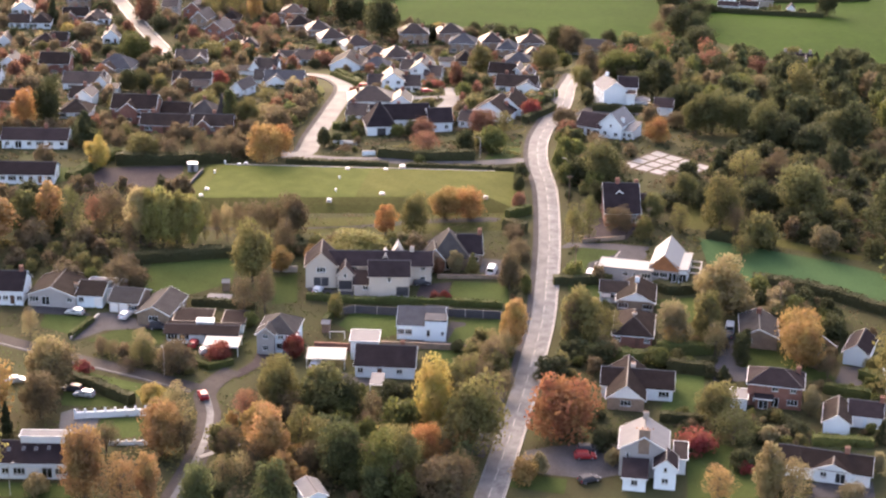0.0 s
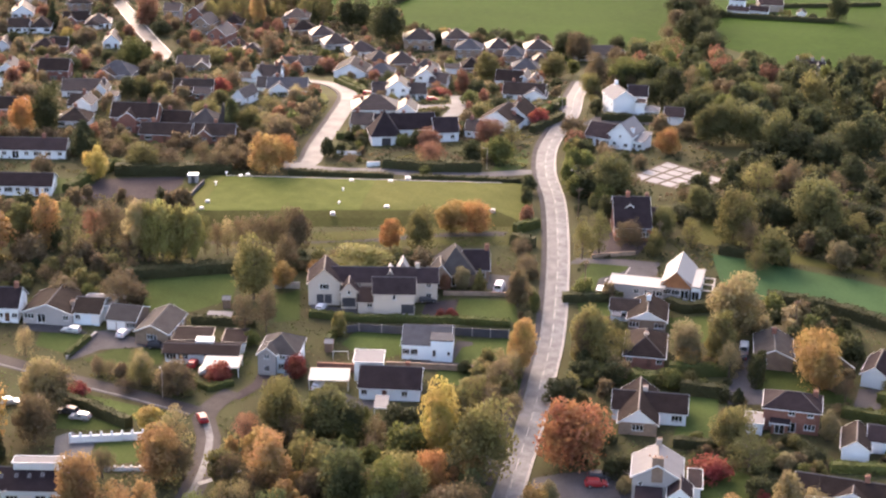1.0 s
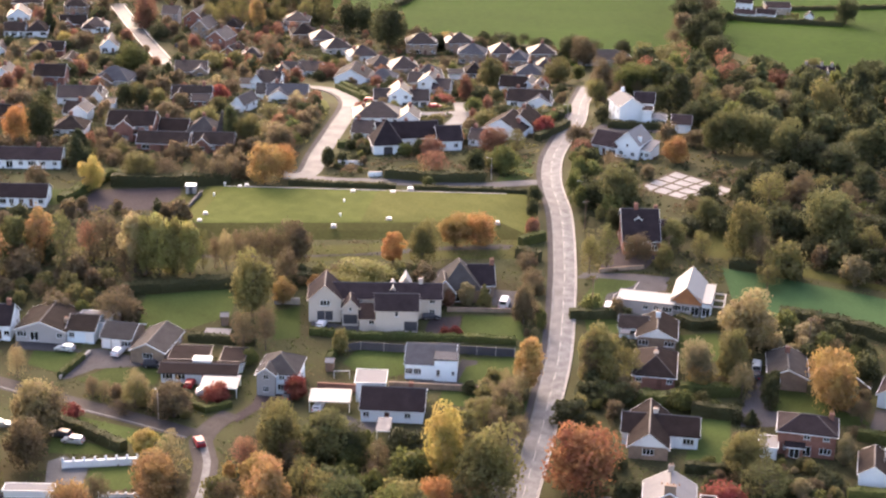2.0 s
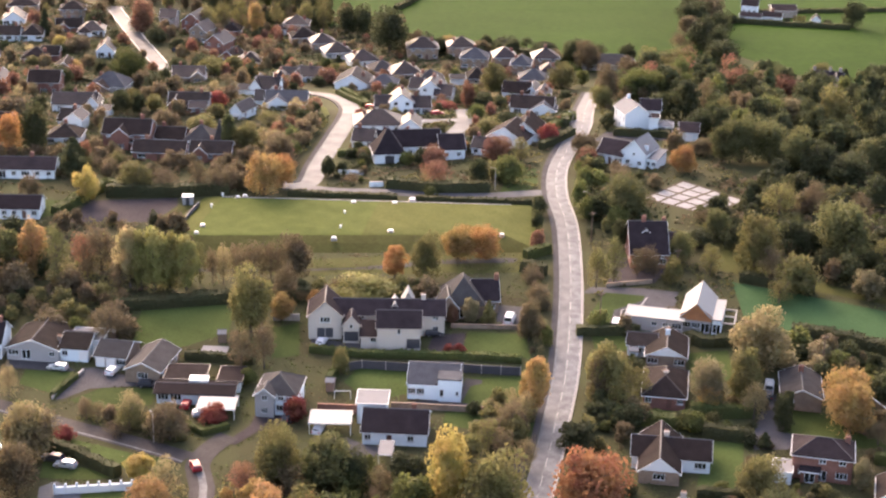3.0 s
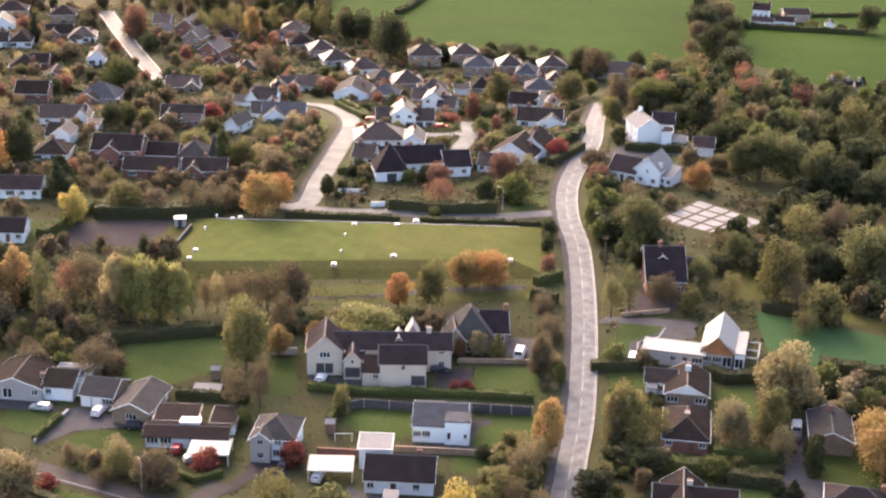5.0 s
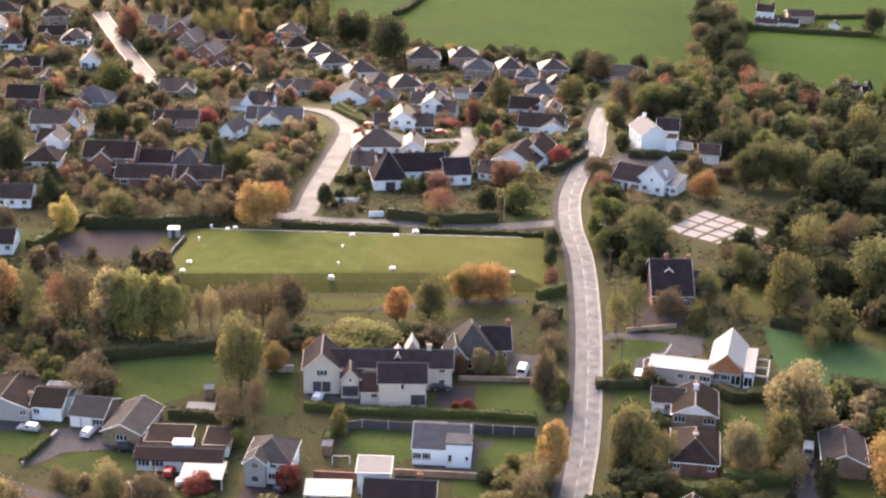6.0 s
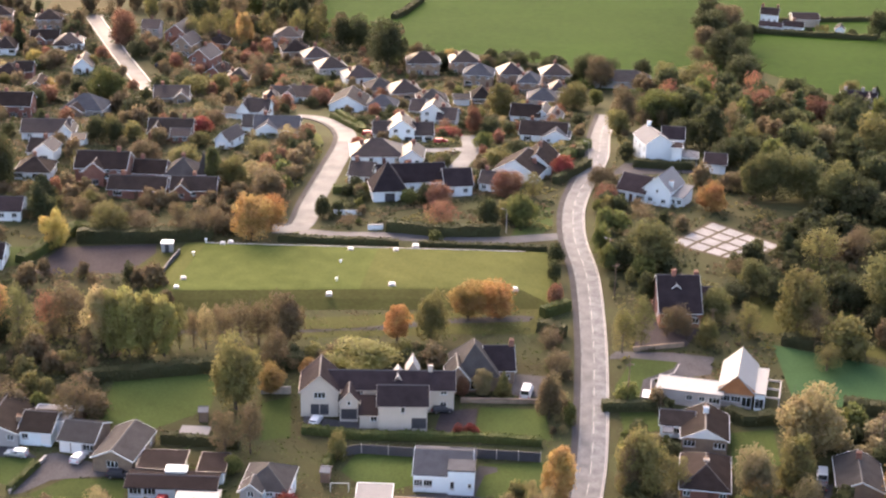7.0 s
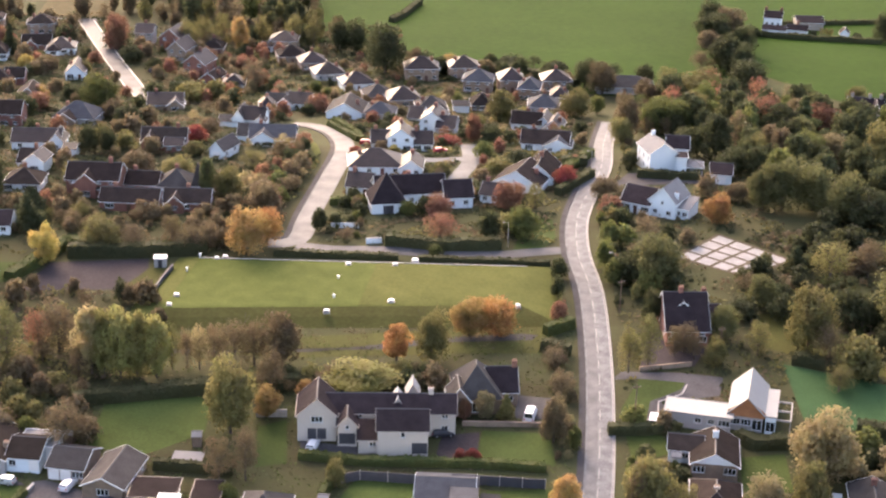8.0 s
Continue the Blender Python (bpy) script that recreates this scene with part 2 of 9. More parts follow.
def child(name, me, parent, m=None, label=""):
    ob = new(name, me)
    ob.parent = parent
    if m is not None:
        ob.matrix_basis = m
    if label:
        ob["label"] = label
    return ob


def box_data(x0, y0, z0, x1, y1, z1, bevel=0.0):
    """Corners and faces of a box, its upper edges drawn in by bevel."""
    b = bevel
    v = [(x0, y0, z0), (x1, y0, z0), (x1, y1, z0), (x0, y1, z0), (x0, y0, z1 - b), (x1, y0, z1 - b), (x1, y1, z1 - b), (x0, y1, z1 - b)]
    f = [(3, 2, 1, 0), (0, 1, 5, 4), (1, 2, 6, 5), (2, 3, 7, 6), (3, 0, 4, 7)]
    if b:
        v += [(x0 + b, y0 + b, z1), (x1 - b, y0 + b, z1), (x1 - b, y1 - b, z1), (x0 + b, y1 - b, z1)]
        f += [(4, 5, 9, 8), (5, 6, 10, 9), (6, 7, 11, 10), (7, 4, 8, 11), (8, 9, 10, 11)]
    else:
        f.append((4, 5, 6, 7))
    return v, f


class Shape:
    """Collects pieces into one mesh."""

    def __init__(self):
        self.v, self.f = [], []

    def add(self, v, f, m=None):
        n = len(self.v)
        self.v += [tuple(m @ Vector(p)) for p in v] if m is not None else [tuple(p) for p in v]
        self.f += [tuple(i + n for i in q) for q in f]
        return self

    def box(self, *a, m=None, bevel=0.0):
        return self.add(*box_data(*a, bevel=bevel), m=m)

    def quad(self, *p):
        return self.add(p, [tuple(range(len(p)))])

    def tube(self, a, b, r0, r1, sides=6):
        a, b = Vector(a), Vector(b)
        q = (b - a).to_track_quat("Z", "Y").to_matrix()
        v = []
        for p, r in ((a, r0), (b, r1)):
            for i in range(sides):
                t = 2 * math.pi * i / sides
                v.append(p + q @ Vector((r * math.cos(t), r * math.sin(t), 0)))
        f = [(i, (i + 1) % sides, sides + (i + 1) % sides, sides + i) for i in range(sides)]
        f += [tuple(range(sides - 1, -1, -1)), tuple(range(sides, 2 * sides))]
        return self.add(v, f)

    def mesh(self, name, material):
        return mesh_of(name, self.v, self.f, material)


def draped(points, lift, step=4.0):
    """A flat outline cut along the land's rows and laid on it."""
    bm = bmesh.new()
    bm.faces.new([bm.verts.new((x, y, 0)) for x, y in points])
    ys = [p[1] for p in points]
    cuts = [y for y, _ in LAND if min(ys) < y < max(ys)]
    for y in cuts:
        bmesh.ops.bisect_plane(bm, geom=bm.verts[:] + bm.edges[:] + bm.faces[:], plane_co=(0, y, 0), plane_no=(0, 1, 0))
    bmesh.ops.triangulate(bm, faces=bm.faces[:])
    bmesh.ops.recalc_face_normals(bm, faces=bm.faces[:])
    for v in bm.verts:
        v.co.z = land(v.co.y) + lift
    if bm.faces and sum(f.normal.z for f in bm.faces) < 0:
        bmesh.ops.reverse_faces(bm, faces=bm.faces[:])
    return bm


KEPT = []


def patch(name, label, category, points, material, lift=0.05, kind="structure"):
    if category in ("lawn", "driveway", "terrace", "courtyard", "yard"):
        KEPT.append(points)
    bm = draped(points, lift)
    me = bpy.data.meshes.new(name)
    bm.to_mesh(me)
    bm.free()
    me.materials.append(MATS[material])
    return tagged(new(name, me), label, category, kind=kind)


def smooth_line(points, step=3.0):
    """Points along a smooth curve through the given ones."""
    p = [Vector((*q, 0)) for q in points]
    p = [p[0] * 2 - p[1]] + p + [p[-1] * 2 - p[-2]]
    line = []
    for a, b, c, d in zip(p, p[1:], p[2:], p[3:]):
        n = max(2, int((c - b).length / step))
        for i in range(n):
            t = i / n
            line.append(0.5 * ((2 * b) + (c - a) * t + (2 * a - 5 * b + 4 * c - d) * t * t + (3 * b - a - 3 * c + d) * t ** 3))
    line.append(p[-2])
    return line


def sides_of(line, left, right):
    """The two edges of a strip along a line."""
    out = []
    for i, p in enumerate(line):
        d = (line[min(i + 1, len(line) - 1)] - line[max(i - 1, 0)]).normalized()
        n = Vector((-d.y, d.x, 0))
        out.append((p + n * left, p - n * right))
    return out


def strip(name, label, category, points, left, right, material, lift, step=3.0, drop=0.0):
    line = smooth_line(points, step)
    v, f = [], []
    for a, b in sides_of(line, left, right):
        v += [(a.x, a.y, land(a.y) + lift), (b.x, b.y, land(b.y) + lift)]
    for i in range(len(line) - 1):
        f.append((2 * i, 2 * i + 1, 2 * i + 3, 2 * i + 2))
    if drop:
        n = len(v)
        v += [(x, y, z - drop) for x, y, z in v]
        for i in range(len(line) - 1):
            f += [(2 * i + 2, n + 2 * i + 2, n + 2 * i, 2 * i), (2 * i + 1, n + 2 * i + 1, n + 2 * i + 3, 2 * i + 3)]
    return tagged(new(name, mesh_of(name, v, f, material)), label, category, kind="structure")


def dashes(name, label, points, offset, length, gap, width, lift):
    """Painted road lines, dash by dash."""
    line = smooth_line(points, 1.0)
    s, run = Shape(), 0.0
    for a, b in zip(line, line[1:]):
        if run % (length + gap) < length:
            d = (b - a).normalized()
            n = Vector((-d.y, d.x, 0))
            q = [a + n * (offset + width / 2), a + n * (offset - width / 2), b + n * (offset - width / 2), b + n * (offset + width / 2)]
            s.quad(*[(p.x, p.y, land(p.y) + lift) for p in q])
        run += (b - a).length
    return tagged(new(name, s.mesh(name, "worn_lines")), label, "road marking", kind="structure")


# ---- houses ----
OPENINGS = {"w": (1.25, 1.1, 0.95), "p": (2.2, 1.3, 0.8), "s": (0.7, 0.9, 1.15), "t": (0.8, 1.5, 0.8), "d": (1.0, 2.05, 0.05), "g": (2.5, 2.1, 0.05), "f": (1.9, 2.1, 0.05), "b": (3.0, 2.2, 0.05)}
SHARED = {}


def unit(kind, frame_mat):
    """Meshes of one kind of opening: what fills it, pane and sill, standing in the xz plane, its foot in the middle."""
    key = (kind, frame_mat)
    if key in SHARED:
        return SHARED[key]
    w, h, _ = OPENINGS[kind]
    hw, t = w / 2, 0.09
    if kind in "wpstf":
        parts = {"w": 2, "p": 3, "f": 2}.get(kind, 1)
        xs = [-hw]
        for i in range(parts):
            x0, x1 = -hw + w * i / parts, -hw + w * (i + 1) / parts
            xs += [x0 + (t if i == 0 else t / 2), x1 - (t if i == parts - 1 else t / 2)]
        xs.append(hw)
        zs = [0, t, h - t, h]
        k = len(xs)
        s = Shape()
        s.v = [(x, y, z) for y in (-0.03, 0.03) for z in zs for x in xs]
        n = k * 4
        solid = lambda i, j: 0 <= i < k - 1 and 0 <= j < 3 and not (j == 1 and i % 2 == 1)
        for i in range(k - 1):
            for j in range(3):
                if solid(i, j):
                    q = (j * k + i, j * k + i + 1, (j + 1) * k + i + 1, (j + 1) * k + i)
                    s.f.append(q)
                    s.f.append(tuple(n + c for c in q[::-1]))
                    for (c0, c1), (di, dj) in zip(((0, 1), (1, 2), (2, 3), (3, 0)), ((0, -1), (1, 0), (0, 1), (-1, 0))):
                        if not solid(i + di, j + dj):
                            s.f.append((q[c1], q[c0], n + q[c0], n + q[c1]))
        body = s.mesh("window_frame", frame_mat)
        pane = mesh_of("pane", [(-hw + 0.02, 0.012, 0.02), (hw - 0.02, 0.012, 0.02), (hw - 0.02, 0.012, h - 0.02), (-hw + 0.02, 0.012, h - 0.02)], [(0, 1, 2, 3)], "window_glass")
        sill = Shape().box(-hw - 0.08, -0.2, -0.08, hw + 0.08, 0.05, 0.0, bevel=0.02).mesh("sill", "concrete")
        SHARED[key] = (body, pane, sill if kind != "f" else None)
    else:
        s = Shape()
        s.box(-hw, -0.03, 0, hw, 0.03, h)
        if kind == "d":
            s.box(-hw + 0.12, -0.05, 0.15, hw - 0.12, -0.03, 0.9).box(-hw + 0.12, -0.05, 1.05, hw - 0.12, -0.03, h - 0.15)
            m = "painted_door"
        else:
            s = Shape()
            rows = []
            for i in range(5):
                za, zb = h * i / 5, h * (i + 1) / 5
                rows += [(za, -0.03), (za + 0.05, -0.05), (zb - 0.05, -0.05), (zb, -0.03)]
            s.v = [(x, y, z) for z, y in rows for x in (-hw, hw)]
            s.f = [(2 * i, 2 * i + 1, 2 * i + 3, 2 * i + 2) for i in range(len(rows) - 1)]
            m = "garage_white" if kind == "g" else "dark_frame"
        SHARED[key] = (s.mesh("door", m), None, None)
    return SHARED[key]


def wall_plane(shape, m, length, height, holes, top=None):
    """One outer wall in the xz plane of m, with holes (x0, z0, x1, z1) that have reveals; top: gable points above it."""
    xs = sorted({0.0, length, *[v for h in holes for v in (h[0], h[2])]})
    zs = sorted({-1.2, height, *[v for h in holes for v in (h[1], h[3])]})
    for x0, x1 in zip(xs, xs[1:]):
        for z0, z1 in zip(zs, zs[1:]):
            cx, cz = (x0 + x1) / 2, (z0 + z1) / 2
            if any(h[0] < cx < h[2] and h[1] < cz < h[3] for h in holes):
                continue
            shape.add([(x0, 0, z0), (x1, 0, z0), (x1, 0, z1), (x0, 0, z1)], [(0, 1, 2, 3)], m)
    r = 0.16
    for x0, z0, x1, z1 in holes:
        shape.add([(x0, 0, z0), (x1, 0, z0), (x1, 0, z1), (x0, 0, z1), (x0, r, z0), (x1, r, z0), (x1, r, z1), (x0, r, z1)],
                  [(0, 4, 5, 1), (1, 5, 6, 2), (2, 6, 7, 3), (3, 7, 4, 0)], m)
    if top:
        shape.add([(0, 0, height), (length, 0, height), *[(x, 0, z) for x, z in top]], [tuple(range(2 + len(top)))], m)


def volume(parent, base, w, d, eaves, rise, roof, wall, tiles, front="", front2="", left="", left2="", right="", right2="", back="", trim="white_upvc", over=0.35, ridge_mat="lead_ridge", frame_mat="white_upvc"):
    """One block of a house in the frame `base` of its parent: walls with openings, roof, boards and gutters. Front is -y.
    roof: 'x' ridge along the width, 'y' along the depth, 'hip', 'flat', 'lean' (falls to the front)."""
    shape = Shape()
    hw, hd = w / 2, d / 2
    faces = [
        (pose(-hw, -hd, 0), w, front, front2, "y"),
        (pose(hw, -hd, 0, 0, 0, 90), d, right, right2, "x"),
        (pose(hw, hd, 0, 0, 0, 180), w, back, "", "y"),
        (pose(-hw, hd, 0, 0, 0, 270), d, left, left2, "x"),
    ]
    for i, (m, length, low, high, gable) in enumerate(faces):
        holes, fills = [], []
        for row, level in ((low, 0.0), (high, 2.6)):
            tokens = row.split()
            for k, kind in enumerate(tokens):
                if kind not in OPENINGS:
                    continue
                ow, oh, sill = OPENINGS[kind]
                cell = length / len(tokens)
                ow = min(ow, cell * 0.92)
                x = cell * (k + 0.5)
                z0 = level + sill
                if z0 + oh > eaves - 0.05 and not (roof == gable):
                    z0 = max(0.05, eaves - 0.12 - oh)
                if z0 + oh > eaves + (rise * 0.45 if roof == gable else 0):
                    continue
                if z0 < eaves < z0 + oh:
                    z0 = eaves - oh - 0.02
                holes.append((x - ow / 2, z0, x + ow / 2, z0 + oh))
                fills.append((kind, x, z0, ow))
        top = None
        if roof == gable:
            top = [(length / 2, eaves + rise)]
        elif roof == "lean" and gable == "x":
            top = [(length, eaves + rise)] if i == 1 else [(0, eaves + rise)]
        elif roof == "lean" and i == 2:
            top = [(length, eaves + rise), (0, eaves + rise)]
        wall_plane(shape, base @ m, length, eaves, holes, top)
        for kind, x, z0, ow in fills:
            body, pane, sill = unit(kind, frame_mat)
            at = base @ m @ Matrix.Translation((x, 0.1, z0)) @ Matrix.Diagonal((ow / OPENINGS[kind][0], 1, 1, 1))
            name = "window" if pane else ("garage_door" if kind in "gb" else "door")
            win = child(name, body, parent, at)
            if pane:
                child("pane", pane, win)
            if sill:
                child("sill", sill, win)
    child("wall", shape.mesh("wall", wall), parent)
    # the roof
    o, th = over, 0.14
    s, caps = Shape(), Shape()
    barges, gutters = [], []
    z0 = eaves
    if roof in "xy":
        m = base if roof == "x" else base @ pose(0, 0, 0, 0, 0, 90)
        a, b = (hw, hd) if roof == "x" else (hd, hw)
        slope = rise / b
        low = z0 - o * slope
        top = z0 + rise
        L = [(-a - o, -b - o, low), (-a - o, 0, top), (-a - o, b + o, low), (-a - o, b + o, low + th), (-a - o, 0, top + th), (-a - o, -b - o, low + th)]
        s.add(L + [(-x, y, z) for x, y, z in L], [(0, 5, 4, 1), (1, 4, 3, 2), (6, 7, 10, 11), (7, 8, 9, 10), (0, 1, 7, 6), (1, 2, 8, 7), (2, 3, 9, 8), (3, 4, 10, 9), (4, 5, 11, 10), (5, 0, 6, 11)], m)
        for e in (-1, 1):
            x0, x1 = e * (a + o), e * (a + o + 0.05)
            V = [(y, z) for y, z in ((-b - o, low - 0.08), (0, top - 0.08), (b + o, low - 0.08), (b + o, low + th + 0.01), (0, top + th + 0.01), (-b - o, low + th + 0.01))]
            q = Shape().add([(x0, *v) for v in V] + [(x1, *v) for v in V], [(0, 1, 4, 5), (1, 2, 3, 4), (6, 11, 10, 7), (7, 10, 9, 8), (0, 6, 7, 1), (1, 7, 8, 2), (2, 8, 9, 3), (3, 9, 10, 4), (4, 10, 11, 5), (5, 11, 6, 0)], m)
            barges.append(q)
        for sgn in (1, -1):
            gutters.append(Shape().box(-a - o, sgn * (b + o + 0.05) - 0.045, low - 0.06, a + o, sgn * (b + o + 0.05) + 0.045, low + 0.04, m=m))
        top = z0 + rise + th
        caps.add([(-a - o, -0.16, top - 0.06), (-a - o, 0, top + 0.07), (-a - o, 0.16, top - 0.06), (a + o, -0.16, top - 0.06), (a + o, 0, top + 0.07), (a + o, 0.16, top - 0.06)],
                 [(0, 1, 4, 3), (1, 2, 5, 4), (0, 2, 1), (3, 4, 5)], m)
    elif roof == "hip":
        a, b = max(hw, hd), min(hw, hd)
        m = base if hw >= hd else base @ pose(0, 0, 0, 0, 0, 90)
        slope = rise / b
        low = z0 - o * slope
        r = max(0.05, a - b)
        E = [(-a - o, -b - o, low), (a + o, -b - o, low), (a + o, b + o, low), (-a - o, b + o, low)]
        R = [(-r, 0, z0 + rise), (r, 0, z0 + rise)]
        U = [(x, y, z + th) for x, y, z in E + R]
        s.add(E + U, [(3, 2, 1, 0), (0, 1, 5, 4), (1, 2, 6, 5), (2, 3, 7, 6), (3, 0, 4, 7), (4, 5, 9, 8), (5, 6, 9), (6, 7, 8, 9), (7, 4, 8)], m)
        for k in range(4):
            u, t = Vector(U[k]), Vector(U[4 if k in (0, 3) else 5])
            c2 = Shape().tube(u + Vector((0, 0, 0.02)), t + Vector((0, 0, 0.0)), 0.07, 0.07, 5)
            caps.add(c2.v, c2.f, m)
        c2 = Shape().tube(Vector(U[4]), Vector(U[5]), 0.12, 0.12, 5)
        caps.add(c2.v, c2.f, m)
        gutters.append(ring_box(a + o, b + o, low - 0.06, low + 0.05, m))
    elif roof == "lean":
        A = [(-hw - o, -hd - o, z0 - o * rise / d), (hw + o, -hd - o, z0 - o * rise / d), (hw + o, hd + 0.02, z0 + rise), (-hw - o, hd + 0.02, z0 + rise)]
        s.add(A + [(x, y, z + th) for x, y, z in A], [(3, 2, 1, 0), (4, 5, 6, 7), (0, 1, 5, 4), (1, 2, 6, 5), (2, 3, 7, 6), (3, 0, 4, 7)], base)
        gutters.append(Shape().box(-hw - o, -hd - o - 0.11, z0 - o * rise / d - 0.06, hw + o, -hd - o, z0 - o * rise / d + 0.1, m=base))
    else:
        s.box(-hw - o, -hd - o, z0, hw + o, hd + o, z0 + 0.2, m=base, bevel=0.03)
        gutters.append(ring_box(hw + o, hd + o, z0 + 0.02, z0 + 0.27, base))
    rf = child("roof", s.mesh("roof", tiles), parent)
    for q in barges:
        child("barge_board", q.mesh("barge_board", trim), rf)
    for q in gutters:
        child("gutter", q.mesh("gutter", trim), rf)
    if caps.v:
        child("ridge_cap", caps.mesh("ridge_cap", ridge_mat), rf)
    return rf


def ring_box(a, b, z0, z1, m, t=0.1):
    """A square rim round a roof."""
    v = []
    for x, y in ((a, b), (a + t, b + t)):
        v += [(sx * x, sy * y, z) for z in (z0, z1) for sx, sy in ((-1, -1), (1, -1), (1, 1), (-1, 1))]
    f = []
    for i in range(4):
        j = (i + 1) % 4
        f += [(i, 4 + i, 4 + j, j), (8 + i, 8 + j, 12 + j, 12 + i), (4 + i, 12 + i, 12 + j, 4 + j), (i, j, 8 + j, 8 + i)]
    return Shape().add(v, f, m)


def chimney(parent, base, x, y, top, wall="brick_red", w=0.95, d=0.6, pots=2, foot=1.5):
    s = Shape()
    s.box(-w / 2, -d / 2, top - foot - 1.4, w / 2, d / 2, top - 0.2)
    s.box(-w / 2 - 0.06, -d / 2 - 0.06, top - 0.2, w / 2 + 0.06, d / 2 + 0.06, top, bevel=0.03)
    c = child("chimney", s.mesh("chimney", wall), parent, base @ Matrix.Translation((x, y, 0)))
    for i in range(pots):
        px = (i - (pots - 1) / 2) * w * 0.5
        p = Shape().tube((px, 0, top), (px, 0, top + 0.42), 0.13, 0.1, 8)
        child("chimney_pot", p.mesh("chimney_pot", "clay_pot"), c)


def rooflight(parent, base, x, y, z, pitch, face=-1, w=0.8, h=1.1):
    """A small roof window lying on a slope that falls to -y (face -1) or +y."""
    m = base @ Matrix.Translation((x, y, z)) @ pose(0, 0, 0, math.degrees(pitch) * -face, 0, 0)
    s = Shape().box(-w / 2, -h / 2, 0, w / 2, h / 2, 0.1, bevel=0.02)
    k = child("rooflight", s.mesh("rooflight", "dark_frame"), parent, m)
    child("pane", Shape().box(-w / 2 + 0.07, -h / 2 + 0.07, 0.104, w / 2 - 0.07, h / 2 - 0.07, 0.112).mesh("pane", "window_glass"), k)


BUILT = []


def site(name, label, x, y, rz, category="house", group="", sink=0.0):
    """The Empty on which a house stands."""
    e = new(name)
    e.matrix_basis = pose(x, y, land(y) + sink, 0, 0, rz)
    return tagged(e, label, category, group)


def house(label, x, y, rz, w, d, eaves, rise, roof, wall, tiles, name="house", stacks=(), stack_wall="brick_red", lights=(), sink=0.0, group="", **more):
    """A house of one block; stacks: chimneys as (x, y) shares of half width and depth; lights: roof windows on the front slope."""
    e = site(name, label, x, y, rz, group=group, sink=sink)
    BUILT.append((x, y, math.hypot(w, d) / 2))
    volume(e, Matrix(), w, d, eaves, rise, roof, wall, tiles, **more)
    finish(e, Matrix(), w, d, eaves, rise, roof, stacks, stack_wall, lights)
    return e


def finish(e, base, w, d, eaves, rise, roof, stacks, stack_wall, lights):
    for sx, sy in stacks:
        px, py = sx * w / 2, sy * d / 2
        if roof == "x":
            z = eaves + rise * (1 - abs(sy))
        elif roof == "y":
            z = eaves + rise * (1 - abs(sx))
        elif roof == "hip":
            z = eaves + rise * min(1, (1 - abs(sy)), max(0.3, (1 - abs(sx)) * w / d))
        else:
            z = eaves
        chimney(e, base, px, py, z + 1.25, stack_wall)
    for sx, sy in lights:
        if roof == "x":
            rooflight(e, base, sx * w / 2, sy * d / 2, eaves + rise * (1 - abs(sy)) + 0.13, math.atan2(rise, d / 2), -1 if sy < 0 else 1)
        elif roof == "flat":
            rooflight(e, base, sx * w / 2, sy * d / 2, eaves + 0.22, 0.0, -1, 1.0, 1.0)


def wing(e, x, y, rz, w, d, eaves, rise, roof, wall, tiles, stacks=(), stack_wall="brick_red", lights=(), **more):
    """Another block of the same house, placed in its own frame."""
    base = pose(x, y, 0, 0, 0, rz)
    at = e.matrix_basis @ base
    BUILT.append((at.translation.x, at.translation.y, math.hypot(w, d) / 2))
    volume(e, base, w, d, eaves, rise, roof, wall, tiles, **more)
    finish(e, base, w, d, eaves, rise, roof, stacks, stack_wall, lights)


# ---- trees, shrubs and hedges ----
rng = np.random.default_rng(7)


def leaf_quads(centres, normals, size, flat=0.6):
    """Leaf clumps: small bent quads facing roughly outward. Returns vertices and faces."""
    n = len(centres)
    nor = normals + rng.normal(0, flat, (n, 3))
    nor /= np.linalg.norm(nor, axis=1)[:, None] + 1e-9
    ref = rng.normal(0, 1, (n, 3))
    u = np.cross(nor, ref)
    u /= np.linalg.norm(u, axis=1)[:, None] + 1e-9
    v = np.cross(nor, u)
    s = size * rng.uniform(0.6, 1.35, (n, 1))
    corners = np.stack([centres - u * s - v * s * 0.35, centres + u * s * 0.3 - v * s, centres + u * s + v * s * 0.4, centres - u * s * 0.25 + v * s], 1)
    corners += rng.normal(0, size * 0.12, corners.shape)
    return corners.reshape(-1, 3), np.arange(4 * n).reshape(-1, 4)


def ball_points(n):
    p = rng.normal(0, 1, (n, 3))
    return p / np.linalg.norm(p, axis=1)[:, None]


